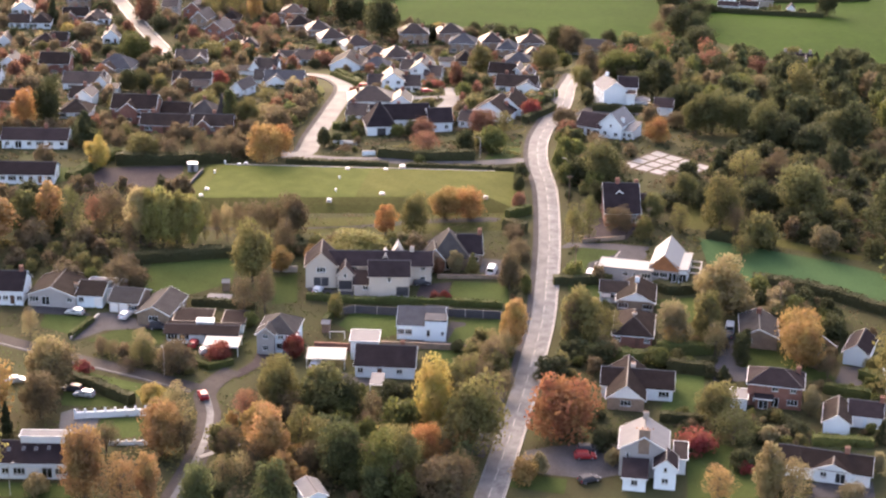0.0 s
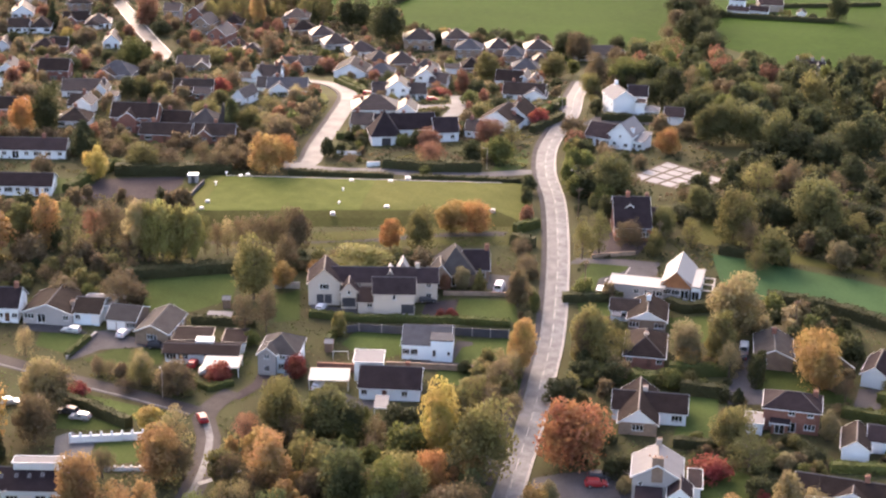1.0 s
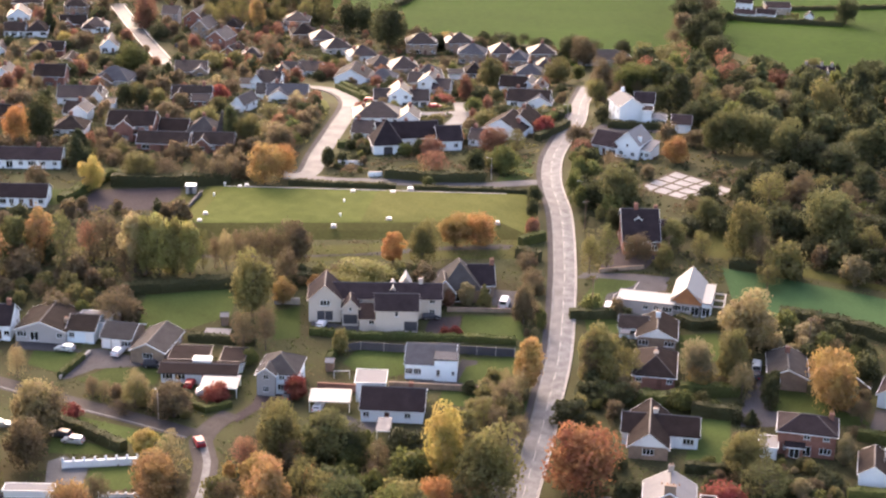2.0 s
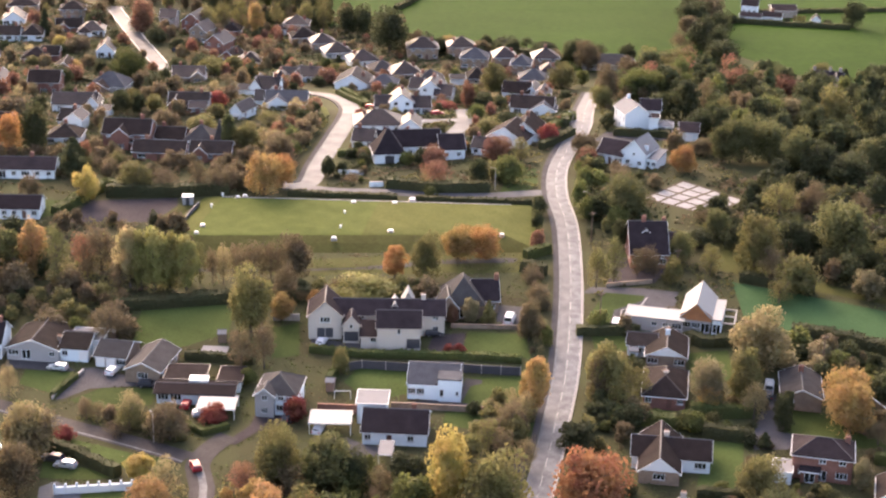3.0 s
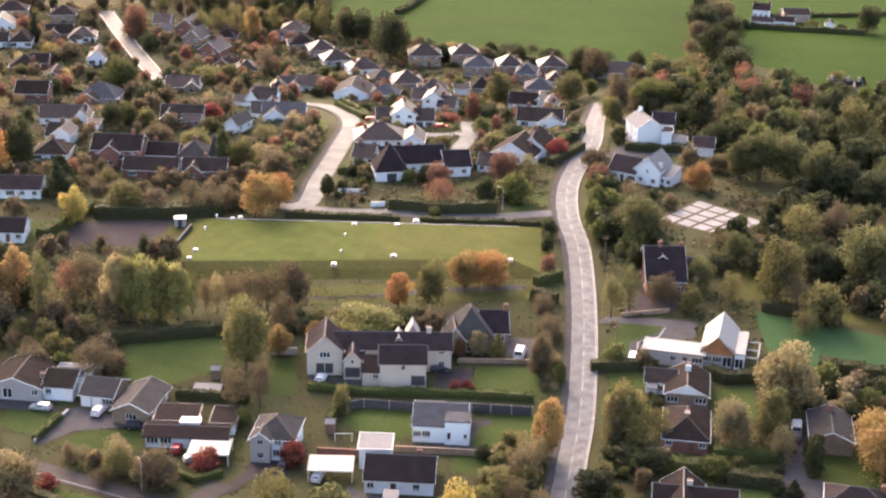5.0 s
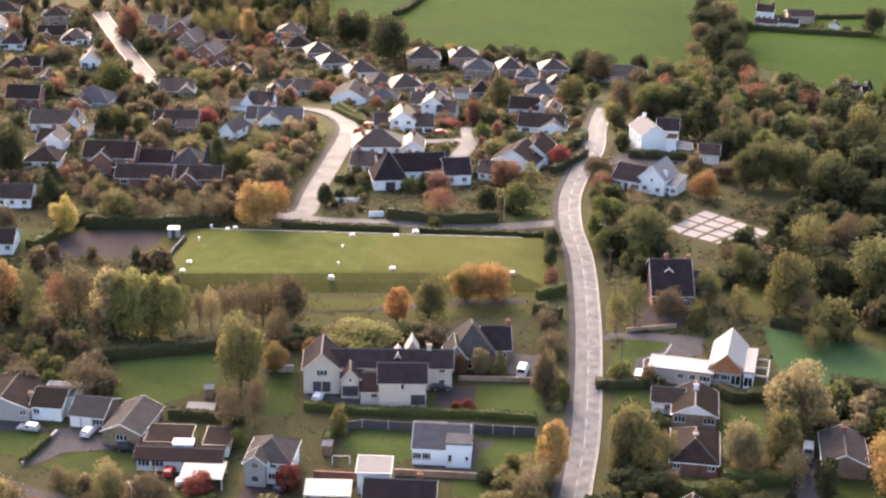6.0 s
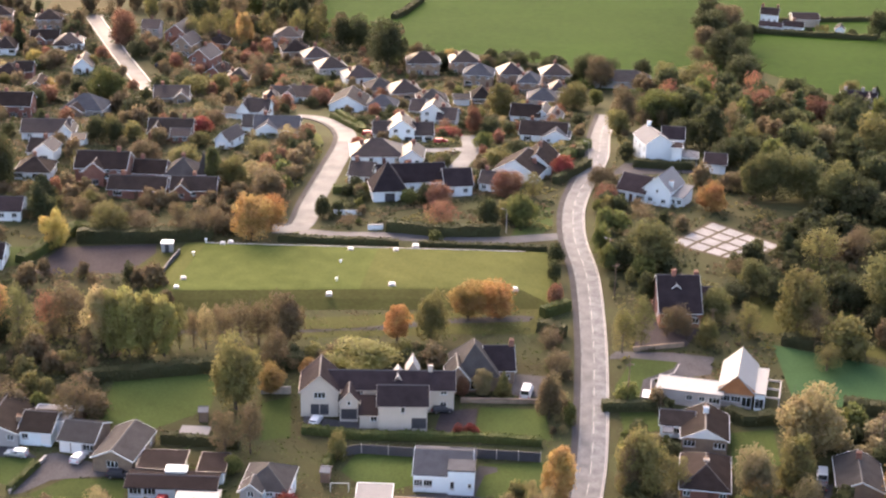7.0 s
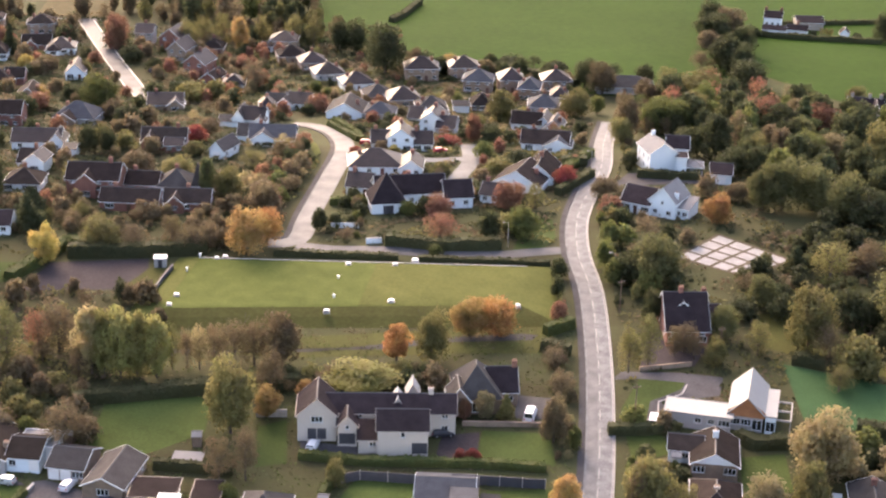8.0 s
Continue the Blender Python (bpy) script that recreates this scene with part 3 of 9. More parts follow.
def crown_mesh(shape, n, size, lobes):
    """A crown one metre high and one metre wide about its foot at z = 0, scaled to the tree later (clump size in true metres for a 10 m tree)."""
    centres, normals = [], []
    per = n // lobes
    for i in range(lobes):
        t = (i + 0.5) / lobes
        a = i * 2.4 + rng.uniform(0, 1)
        if shape == "round":
            c = np.array([math.cos(a) * 2.3 * math.sin(math.pi * (0.15 + 0.75 * t)), math.sin(a) * 2.3 * math.sin(math.pi * (0.15 + 0.75 * t)), 2.2 + 5.5 * t])
            r = rng.uniform(1.8, 2.6) * (1.1 - 0.3 * t)
        elif shape == "tall":
            k = math.sin(math.pi * (0.12 + 0.8 * t))
            c = np.array([math.cos(a) * 2.0 * k, math.sin(a) * 2.0 * k, 1.5 + 7.2 * t])
            r = rng.uniform(1.3, 1.8) * (0.65 + 0.5 * k)
        elif shape == "spread":
            c = np.array([math.cos(a) * 3.2 * math.sqrt(t), math.sin(a) * 3.2 * math.sqrt(t), 2.3 + 4.6 * (1 - t) + rng.uniform(-0.7, 0.7)])
            r = rng.uniform(1.6, 2.3)
        elif shape == "bush":
            c = np.array([math.cos(a) * 2.6 * math.sqrt(t), math.sin(a) * 2.6 * math.sqrt(t), 2.4 + 4.0 * (1 - t)])
            r = rng.uniform(2.0, 3.0)
        elif shape == "fir":
            k = 1 - t
            c = np.array([math.cos(a) * 2.6 * k * rng.uniform(0.3, 1), math.sin(a) * 2.6 * k * rng.uniform(0.3, 1), 0.9 + 8.6 * t])
            r = 0.35 + 1.35 * k
        else:  # column
            c = np.array([math.cos(a) * 1.5, math.sin(a) * 1.5, 1.0 + 7.6 * t])
            r = 2.0 * (1.05 - 0.5 * t * t)
        if shape not in ("fir", "column"):
            c = c + rng.normal(0, 0.38, 3)
            r *= rng.uniform(0.72, 1.2)
        p = ball_points(per)
        gaps = np.sin(p @ rng.normal(0, 3.2, 3) + rng.uniform(0, 6)) + np.sin(p @ rng.normal(0, 4.5, 3) + rng.uniform(0, 6))
        shell = rng.uniform(0.62, 1.08, (per, 1)) + 0.07 * gaps[:, None] + rng.exponential(0.05, (per, 1))
        q = c + p * r * shell * np.array([1, 1, 0.85])
        full = gaps > rng.uniform(-2.6, -0.7, per)
        centres.append(q[full])
        normals.append(p[full])
    centres, normals = np.concatenate(centres), np.concatenate(normals)
    keep = centres[:, 2] > 0.25
    v, f = leaf_quads(centres[keep], normals[keep], size, 0.7)
    return mesh_of("crown", v.tolist(), f.tolist())


def trunk_mesh(shape):
    s = Shape()
    top = {"round": 6.5, "tall": 8.5, "spread": 5.5, "bush": 3.0, "fir": 9.0, "column": 8.0}[shape]
    pts = [Vector((0, 0, -0.6))] + [Vector((rng.uniform(-0.2, 0.2), rng.uniform(-0.2, 0.2), top * k / 3)) for k in (1, 2, 3)]
    rad = [0.34, 0.24, 0.16, 0.06]
    for a, b, r0, r1 in zip(pts, pts[1:], rad, rad[1:]):
        s.tube(a, b, r0, r1, 7)
    if shape not in ("fir", "column"):
        for i in range(11):
            z = top * (0.3 + 0.6 * i / 11)
            a = i * 2.4
            reach = rng.uniform(1.8, 3.2) * (0.7 if shape == "tall" else 1)
            mid = Vector((math.cos(a) * reach * 0.5, math.sin(a) * reach * 0.5, z + reach * 0.35))
            end = Vector((math.cos(a + 0.3) * reach, math.sin(a + 0.3) * reach, z + reach * rng.uniform(0.6, 1.0)))
            s.tube((0, 0, z), mid, 0.11, 0.07, 5).tube(mid, end, 0.07, 0.025, 5)
            for k in range(3):
                e2 = end + Vector(rng.normal(0, 0.8, 3)) + Vector((0, 0, 0.5))
                s.tube(mid.lerp(end, 0.4 + 0.3 * k), e2, 0.04, 0.012, 4)
    return s.mesh("trunk", None)


CROWNS, TRUNKS = {}, {}
for _shape, _n, _size, _lobes in (("round", 6400, 0.19, 20), ("tall", 5600, 0.19, 20), ("spread", 6400, 0.19, 20), ("bush", 2600, 0.33, 12), ("fir", 4200, 0.21, 26), ("column", 2400, 0.26, 10)):
    CROWNS[_shape] = [crown_mesh(_shape, _n, _size, _lobes) for _k in range(3)]
    TRUNKS[_shape] = trunk_mesh(_shape)
CROWNS["sparse"] = [crown_mesh("round", 3000, 0.14, 17), crown_mesh("tall", 2800, 0.14, 17), crown_mesh("spread", 3000, 0.14, 17)]
TRUNKS["sparse"] = TRUNKS["round"]
for _list in CROWNS.values():
    for _me in _list:
        _me.materials.append(None)
for _me in TRUNKS.values():
    if not _me.materials:
        _me.materials.append(None)
WORDS = {"leaf_dark": "dark green", "leaf_green": "green", "leaf_olive": "olive green", "leaf_sage": "pale grey-green", "leaf_yellow": "yellow", "leaf_amber": "amber", "leaf_orange": "bright orange",
         "leaf_rust": "rust red", "leaf_red": "crimson", "leaf_copper": "copper orange", "leaf_lime": "yellow-green", "leaf_brown": "brown", "leaf_straw": "straw coloured", "leaf_moss": "mossy green", "leaf_russet": "russet brown", "leaf_conifer": "blackish green"}
FORMS = {"round": "broadleaf tree with a full rounded crown", "tall": "slender upright broadleaf tree", "spread": "wide spreading broadleaf tree", "bush": "dense leafy garden shrub", "fir": "pointed conifer with drooping boughs",
         "column": "columnar clipped evergreen", "sparse": "thinning autumn tree with bare branches showing"}
made_trees = [0]


def tree(x, y, h, w, shape, colour, bark="bark", sink=0.0):
    """A tree of height h and crown width w on the land at x, y."""
    k = made_trees[0]
    made_trees[0] += 1
    e = new("shrub" if shape == "bush" else "tree")
    natural = {"round": 9.0, "tall": 6.2, "spread": 9.5, "bush": 9.0, "fir": 6.0, "column": 5.6, "sparse": 9.0}[shape]
    high = {"bush": 8.3, "spread": 9.2}.get(shape, 9.9)
    e.matrix_basis = pose(x, y, land(y) + sink, 0, 0, (k * 137.5) % 360) @ Matrix.Diagonal((w / natural, w / natural, h / high, 1))
    tagged(e, f"{WORDS[colour]} {FORMS[shape]}", "shrub" if shape == "bush" else "tree", "garden and roadside trees")
    for name, me, m in (("trunk", TRUNKS[shape], bark), ("crown", CROWNS[shape][k % 3], colour)):
        o = child(name, me, e)
        o.material_slots[0].link = "OBJECT"
        o.material_slots[0].material = MATS[m]
    return e


def inside(x, y, outline):
    hit = False
    for (x0, y0), (x1, y1) in zip(outline, outline[1:] + outline[:1]):
        if (y0 > y) != (y1 > y) and x < (x1 - x0) * (y - y0) / (y1 - y0) + x0:
            hit = not hit
    return hit


def clear_of(x, y, room):
    """Whether a spot is free of houses and roads."""
    if any((x - a) ** 2 + (y - b) ** 2 < (r * 0.85 + room) ** 2 for a, b, r in BUILT):
        return False
    if any(inside(x, y, k) for k in KEPT):
        return False
    for line, half in ROADS:
        for p in line:
            if (p.x - x) ** 2 + (p.y - y) ** 2 < (half + room) ** 2:
                return False
    return True


ROADS = []


def planting(name, label, category, seed, outline, count, sizes, kinds, spacing=2.0):
    """Trees or shrubs strewn over an outline, off the houses and roads. sizes: least and most height, width as a share of it."""
    r = random.Random(seed)
    xs, ys = [p[0] for p in outline], [p[1] for p in outline]
    done, plants = [], []
    for _ in range(count * 12):
        if len(done) >= count:
            break
        x, y = r.uniform(min(xs), max(xs)), r.uniform(min(ys), max(ys))
        h = r.uniform(sizes[0], sizes[1])
        w = h * r.uniform(sizes[2], sizes[3])
        if not inside(x, y, outline) or not clear_of(x, y, w * 0.35):
            continue
        if any((x - a) ** 2 + (y - b) ** 2 < (spacing + 0.25 * (w + c)) ** 2 for a, b, c in done):
            continue
        shape, colour = r.choice(kinds).split()
        done.append((x, y, w))
        plants.append((x, y, h, w, shape, "leaf_" + colour))
    return joined(name, label, category, plants, r)


LIGHT = {}


def joined(name, label, category, plants, r):
    """All plants of one thicket as a single mesh."""
    if not plants:
        return None
    slots = sorted({p[5] for p in plants}) + ["bark"]
    vs, quads, mats, n = [], [], [], 0
    for x, y, h, w, shape, colour in plants:
        if shape not in LIGHT:
            base = {"sparse": "round"}.get(shape, shape)
            count, size = {"sparse": (1000, 0.22), "bush": (800, 0.54), "column": (800, 0.4), "fir": (1200, 0.36)}.get(shape, (1700, 0.33))
            LIGHT[shape] = []
            for _ in range(3):
                me = crown_mesh(base, count, size, 12)
                co = np.empty(len(me.vertices) * 3)
                me.vertices.foreach_get("co", co)
                bpy.data.meshes.remove(me)
                LIGHT[shape].append(co.reshape(-1, 3))
        co = r.choice(LIGHT[shape])
        t = r.uniform(0, 6.28)
        k = w / {"round": 9.0, "tall": 6.2, "spread": 9.5, "bush": 9.0, "fir": 6.0, "column": 5.6, "sparse": 9.0}[shape]
        m = np.array([[math.cos(t) * k, -math.sin(t) * k, 0], [math.sin(t) * k, math.cos(t) * k, 0], [0, 0, h / (8.3 if shape == "bush" else 9.7)]])
        vs.append(co @ m.T + (x, y, land(y)))
        f = np.arange(n, n + len(co)).reshape(-1, 4)
        quads.append(f)
        mats.append(np.full(len(f), slots.index(colour)))
        n += len(co)
        s = Shape().tube((x, y, land(y) - 0.4), (x, y, land(y) + h * 0.6), 0.022 * h, 0.012 * h, 4)
        vs.append(np.array(s.v))
        f = np.array([q for q in s.f if len(q) == 4]) + n
        quads.append(f)
        mats.append(np.full(len(f), len(slots) - 1))
        n += len(s.v)
    vs, quads, mats = np.concatenate(vs), np.concatenate(quads), np.concatenate(mats)
    me = bpy.data.meshes.new(name)
    me.vertices.add(len(vs))
    me.vertices.foreach_set("co", vs.astype(np.float32).ravel())
    me.loops.add(quads.size)
    me.loops.foreach_set("vertex_index", quads.astype(np.int32).ravel())
    me.polygons.add(len(quads))
    me.polygons.foreach_set("loop_start", np.arange(0, quads.size, 4, dtype=np.int32))
    me.polygons.foreach_set("material_index", mats.astype(np.int32))
    for c in slots:
        me.materials.append(MATS[c])
    me.update(calc_edges=True)
    me.validate()
    return tagged(new(name, me), label, category, kind="stuff")


def hedge(points, h, w, label="clipped dark green garden hedge", colour="leaf_hedge", name="hedge", curve=False):
    """A hedge along a line: a dense core under a skin of leaves, its top uneven."""
    line = smooth_line(points, 1.5) if curve else []
    if not curve:
        for a, b in zip(points, points[1:]):
            a, b = Vector((*a, 0)), Vector((*b, 0))
            n = max(2, int((b - a).length / 1.5))
            line += [a.lerp(b, i / n) for i in range(n)]
        line.append(Vector((*points[-1], 0)))
    s, cs, ns = Shape(), [], []
    prof = []
    for i, (a, b) in enumerate(sides_of(line, w / 2, w / 2)):
        z = land((a.y + b.y) / 2)
        k = h * (1 + 0.07 * math.sin(i * 1.7) + 0.05 * math.sin(i * 0.61))
        prof.append((a, b, z, k))
        c = (a + b) / 2
        a2, b2 = c + (a - c) * 0.8, c + (b - c) * 0.8
        s.v += [(a.x, a.y, z - 0.5), (a.x, a.y, z + k * 0.55), (a2.x, a2.y, z + k * 0.93), (b2.x, b2.y, z + k * 0.93), (b.x, b.y, z + k * 0.55), (b.x, b.y, z - 0.5)]
    for i in range(len(prof) - 1):
        for j in range(5):
            s.f.append((6 * i + j, 6 * i + j + 1, 6 * i + 6 + j + 1, 6 * i + 6 + j))
    s.f += [(5, 4, 3, 2, 1, 0), tuple(6 * (len(prof) - 1) + j for j in range(6))]
    for i in range(len(prof) - 1):
        (a, b, z, k), (a1, b1, _, _) = prof[i], prof[i + 1]
        n = int(7 * (a1 - a).length * (w + 2 * k) / 1.5) + 4
        t = rng.uniform(0, 1, n)
        side = rng.choice(3, n, p=[k / (w + 2 * k), w / (w + 2 * k), k / (w + 2 * k)])
        up = rng.uniform(0, 1, n)
        for tt, sd, uu in zip(t, side, up):
            pa, pb = a.lerp(a1, tt), b.lerp(b1, tt)
            out = (pa - pb).normalized()
            if sd == 0:
                cs.append((pa.x, pa.y, z + k * uu)); ns.append((out.x, out.y, 0.2))
            elif sd == 2:
                cs.append((pb.x, pb.y, z + k * uu)); ns.append((-out.x, -out.y, 0.2))
            else:
                p = pa.lerp(pb, uu); cs.append((p.x, p.y, z + k)); ns.append((0, 0, 1))
    v, f = leaf_quads(np.array(cs), np.array(ns), 0.24, 0.45)
    n = len(s.v)
    me = mesh_of(name, s.v + v.tolist(), s.f + (f + n).tolist(), colour)
    return tagged(new(name, me), label, "hedge")


# ---- cars ----
def car(x, y, rz, paint="paint_white", label="parked white hatchback car", van=False):
    """A car: body with cabin, glass, lamps and wheels."""
    e = new("van" if van else "car")
    e.matrix_basis = pose(x, y, land(y) + 0.07, 0, 0, rz)
    tagged(e, label, "van" if van else "car", "parked cars")
    L, W, H = (4.9, 1.95, 2.1) if van else (4.2, 1.75, 1.46)
    belt = 1.1 if van else 0.85
    def ring(side):
        pts = [(-L / 2, 0.35), (-L / 2 + 0.05, belt), (-L / 2 + (0.1 if van else 0.35), H - 0.05), (-L / 2 + 0.8, H), (L * (0.2 if van else 0.08), H), (L * (0.34 if van else 0.26), belt + 0.05), (L / 2 - 0.15, belt - 0.12), (L / 2, 0.55), (L / 2 - 0.05, 0.3)]
        return [(px, side * (W / 2 - (0.18 if pz > belt + 0.2 else 0.0)), pz) for px, pz in pts]
    a, b = ring(-1), ring(1)
    n = len(a)
    body = Shape().add(a + b, [tuple(range(n)), tuple(range(2 * n - 1, n - 1, -1))] + [((i + 1) % n, i, n + i, n + (i + 1) % n) for i in range(n)])
    child("body", body.mesh("body", paint), e)
    g = Shape()
    z0, z1 = belt + 0.05, H - 0.1
    fx0, fx1 = L * (0.34 if van else 0.26) - 0.03, L * (0.2 if van else 0.08) + 0.04
    g.quad((fx0 + 0.03, -W / 2 + 0.16, z0 + 0.04), (fx0 + 0.03, W / 2 - 0.16, z0 + 0.04), (fx1 + 0.03, W / 2 - 0.24, z1 + 0.02), (fx1 + 0.03, -W / 2 + 0.24, z1 + 0.02))
    child("windscreen", g.mesh("windscreen", "window_glass"), e)
    g = Shape()
    rx = -L / 2 + (0.06 if van else 0.14)
    g.quad((rx - 0.03, W / 2 - 0.2, z0 + 0.02), (rx - 0.03, -W / 2 + 0.2, z0 + 0.02), (rx + (0.02 if van else 0.16), -W / 2 + 0.26, z1), (rx + (0.02 if van else 0.16), W / 2 - 0.26, z1))
    child("rear_window", g.mesh("rear_window", "window_glass"), e)
    for sd in (-1, 1):
        g = Shape()
        y0, y1 = sd * (W / 2 - 0.045), sd * (W / 2 - 0.17)
        q = [(-L / 2 + 0.5, y0, z0), (fx0 - 0.15, y0, z0), (fx1 - 0.1, y1, z1), (-L / 2 + 0.75, y1, z1)]
        g.quad(*(q if sd < 0 else q[::-1]))
        child("side_window", g.mesh("side_window", "window_glass"), e)
        for px in (-L * 0.3, L * 0.31):
            w = Shape().tube((px, sd * (W / 2 - 0.2), 0.31), (px, sd * (W / 2 + 0.02), 0.31), 0.31, 0.31, 14)
            k = child("wheel", w.mesh("wheel", "rubber"), e)
            child("rim", Shape().tube((px, sd * (W / 2), 0.31), (px, sd * (W / 2 + 0.035), 0.31), 0.2, 0.18, 10).mesh("rim", "chrome_rim"), k)
        child("headlight", Shape().box(L / 2 - 0.14, sd * (W / 2 - 0.28) - 0.16, 0.58, L / 2 + 0.0, sd * (W / 2 - 0.28) + 0.16, 0.72, bevel=0.02).mesh("headlight", "white_upvc"), e)
        child("tail_light", Shape().box(-L / 2 - 0.01, sd * (W / 2 - 0.2) - 0.12, 0.65, -L / 2 + 0.12, sd * (W / 2 - 0.2) + 0.12, 0.9, bevel=0.02).mesh("tail_light", "tail_lamp"), e)
    return e


# ---- small structures ----
def on_land(name, label, category, x, y, rz=0.0, group=""):
    e = new(name)
    e.matrix_basis = pose(x, y, land(y), 0, 0, rz)
    return tagged(e, label, category, group)


def vent(x, y, z, size=1.3):
    """A ventilator of the reservoir: slab, cowl and pale lid."""
    e = new("roof_vent")
    e.matrix_basis = pose(x, y, z, 0, 0, 4)
    tagged(e, "white concrete ventilator box on the reservoir grass", "vent", "reservoir vents")
    k = size * 0.36
    child("slab", Shape().box(-k * 1.2, -k, -0.3, k * 1.2, k, 0.14, bevel=0.03).mesh("slab", "concrete"), e)
    child("cowl", Shape().box(-k * 0.75, -k * 0.6, 0.16, k * 0.75, k * 0.6, 0.42).mesh("cowl", "concrete"), e)
    child("lid", Shape().box(-k * 0.95, -k * 0.78, 0.42, k * 0.95, k * 0.78, 0.54, bevel=0.04).mesh("lid", "white_upvc"), e)


def marker(x, y, z):
    e = new("marker_post")
    e.matrix_basis = pose(x, y, z)
    tagged(e, "short white marker post in the grass", "post", "reservoir vents")
    child("post", Shape().box(-0.14, -0.14, -0.2, 0.14, 0.14, 0.7, bevel=0.04).mesh("post", "white_upvc"), e)
    child("cap", Shape().box(-0.3, -0.3, 0.7, 0.3, 0.3, 0.85, bevel=0.04).mesh("cap", "white_upvc"), e)


def kiosk(x, y, rz):
    e = on_land("kiosk", "small grey utility kiosk with a white flat roof", "kiosk", x, y, rz)
    child("wall", Shape().box(-1.3, -1.1, -0.3, 1.3, 1.1, 2.1).mesh("wall", "render_grey"), e)
    child("roof", Shape().box(-1.45, -1.25, 2.1, 1.45, 1.25, 2.3, bevel=0.04).mesh("roof", "white_upvc"), e)
    child("door", Shape().box(-0.45, -1.14, 0.0, 0.45, -1.1, 1.95).mesh("door", "dark_frame"), e)


def wall_run(points, h, t, material, label, name="garden_wall", posts=0.0, post_mat="render_white", coping="concrete", rise=0.3):
    """A free-standing wall or fence along straight runs, with a coping and, if asked, posts at even steps."""
    x0, y0 = points[0]
    e = on_land(name, label, "wall" if "wall" in name else "fence", x0, y0)
    base = land(y0)
    for (ax, ay), (bx, by) in zip(points, points[1:]):
        d = Vector((bx - ax, by - ay, 0))
        L = d.length
        u = d / L
        n = Vector((-u.y, u.x, 0)) * t / 2
        steps = max(1, int(L / 4))
        for part_name, lo, hi, k, m in (("panel", -0.3, h, 1.0, material), ("coping", h, h + 0.1, 1.5, coping)):
            s = Shape()
            for i in range(steps + 1):
                p = Vector((ax, ay, 0)) + d * (i / steps)
                z = land(p.y) - base
                c = p - Vector((x0, y0, 0))
                s.v += [(*(c + n * k).xy, z + lo), (*(c - n * k).xy, z + lo), (*(c - n * k).xy, z + hi), (*(c + n * k).xy, z + hi)]
            for i in range(steps):
                for a, b in ((0, 1), (1, 2), (2, 3), (3, 0)):
                    s.f.append((4 * i + a, 4 * i + b, 4 * i + 4 + b, 4 * i + 4 + a))
            s.f += [(3, 2, 1, 0), tuple(4 * steps + j for j in range(4))]
            child(part_name, s.mesh(part_name, m), e)
        if posts:
            c = max(1, round(L / posts))
            me = Shape().box(-t * 0.6, -t * 0.6, -0.3, t * 0.6, t * 0.6, h + rise, bevel=0.04).mesh("post", post_mat)
            for i in range(c + 1):
                p = Vector((ax, ay, 0)) + d * (i / c)
                child("post", me, e, Matrix.Translation((p.x - x0, p.y - y0, land(p.y) - base)) @ pose(0, 0, 0, 0, 0, math.degrees(math.atan2(u.y, u.x))))
    return e


def carport(x, y, rz, w, d, h=2.3, label="white open carport with a flat roof", mat_roof="pale_metal_lit_slate"):
    e = on_land("carport", label, "carport", x, y, rz)
    child("roof", Shape().box(-w / 2, -d / 2, h, w / 2, d / 2, h + 0.16, bevel=0.03).mesh("roof", mat_roof), e)
    post = Shape().box(-0.07, -0.07, -0.3, 0.07, 0.07, h).mesh("post", "white_upvc")
    for sx in (-1, 1):
        for sy in (-1, 1):
            child("post", post, e, Matrix.Translation((sx * (w / 2 - 0.2), sy * (d / 2 - 0.2), 0)))
    child("gutter", Shape().box(-w / 2, -d / 2 - 0.09, h - 0.02, w / 2, -d / 2, h + 0.12).mesh("gutter", "white_upvc"), e)
    return e


def pole(x, y, h=8.0, arms=True):
    e = on_land("utility_pole", "weathered wooden utility pole with a crossarm", "pole", x, y, 20, "utility poles")
    child("shaft", Shape().tube((0, 0, -0.6), (0, 0, h), 0.14, 0.1, 8).mesh("shaft", "wood_fence"), e)
    if arms:
        child("crossarm", Shape().box(-0.8, -0.06, h - 0.7, 0.8, 0.06, h - 0.56).mesh("crossarm", "wood_fence"), e)
        for px in (-0.7, 0.0, 0.7):
            child("insulator", Shape().tube((px, 0, h - 0.56), (px, 0, h - 0.36), 0.05, 0.04, 6).mesh("insulator", "concrete"), e)


def street_lamp(x, y, rz, h=6.0):
    e = on_land("street_lamp", "slim grey street lamp on a steel column", "street lamp", x, y, rz, "street lamps")
    child("column", Shape().tube((0, 0, -0.4), (0, 0, h), 0.09, 0.05, 8).mesh("column", "concrete"), e)
    child("arm", Shape().tube((0, 0, h), (0.9, 0, h + 0.15), 0.04, 0.035, 6).mesh("arm", "concrete"), e)
    child("lantern", Shape().box(0.8, -0.14, h + 0.08, 1.45, 0.14, h + 0.22, bevel=0.04).mesh("lantern", "concrete"), e)


def shed(x, y, rz, w=3.0, d=2.4, h=2.0, label="small timber garden shed", wall="wood_fence", roof="felt_roof"):
    e = on_land("shed", label, "shed", x, y, rz)
    volume(e, Matrix(), w, d, h, 0.5, "x", wall, roof, front="d", over=0.15, trim="wood_fence")


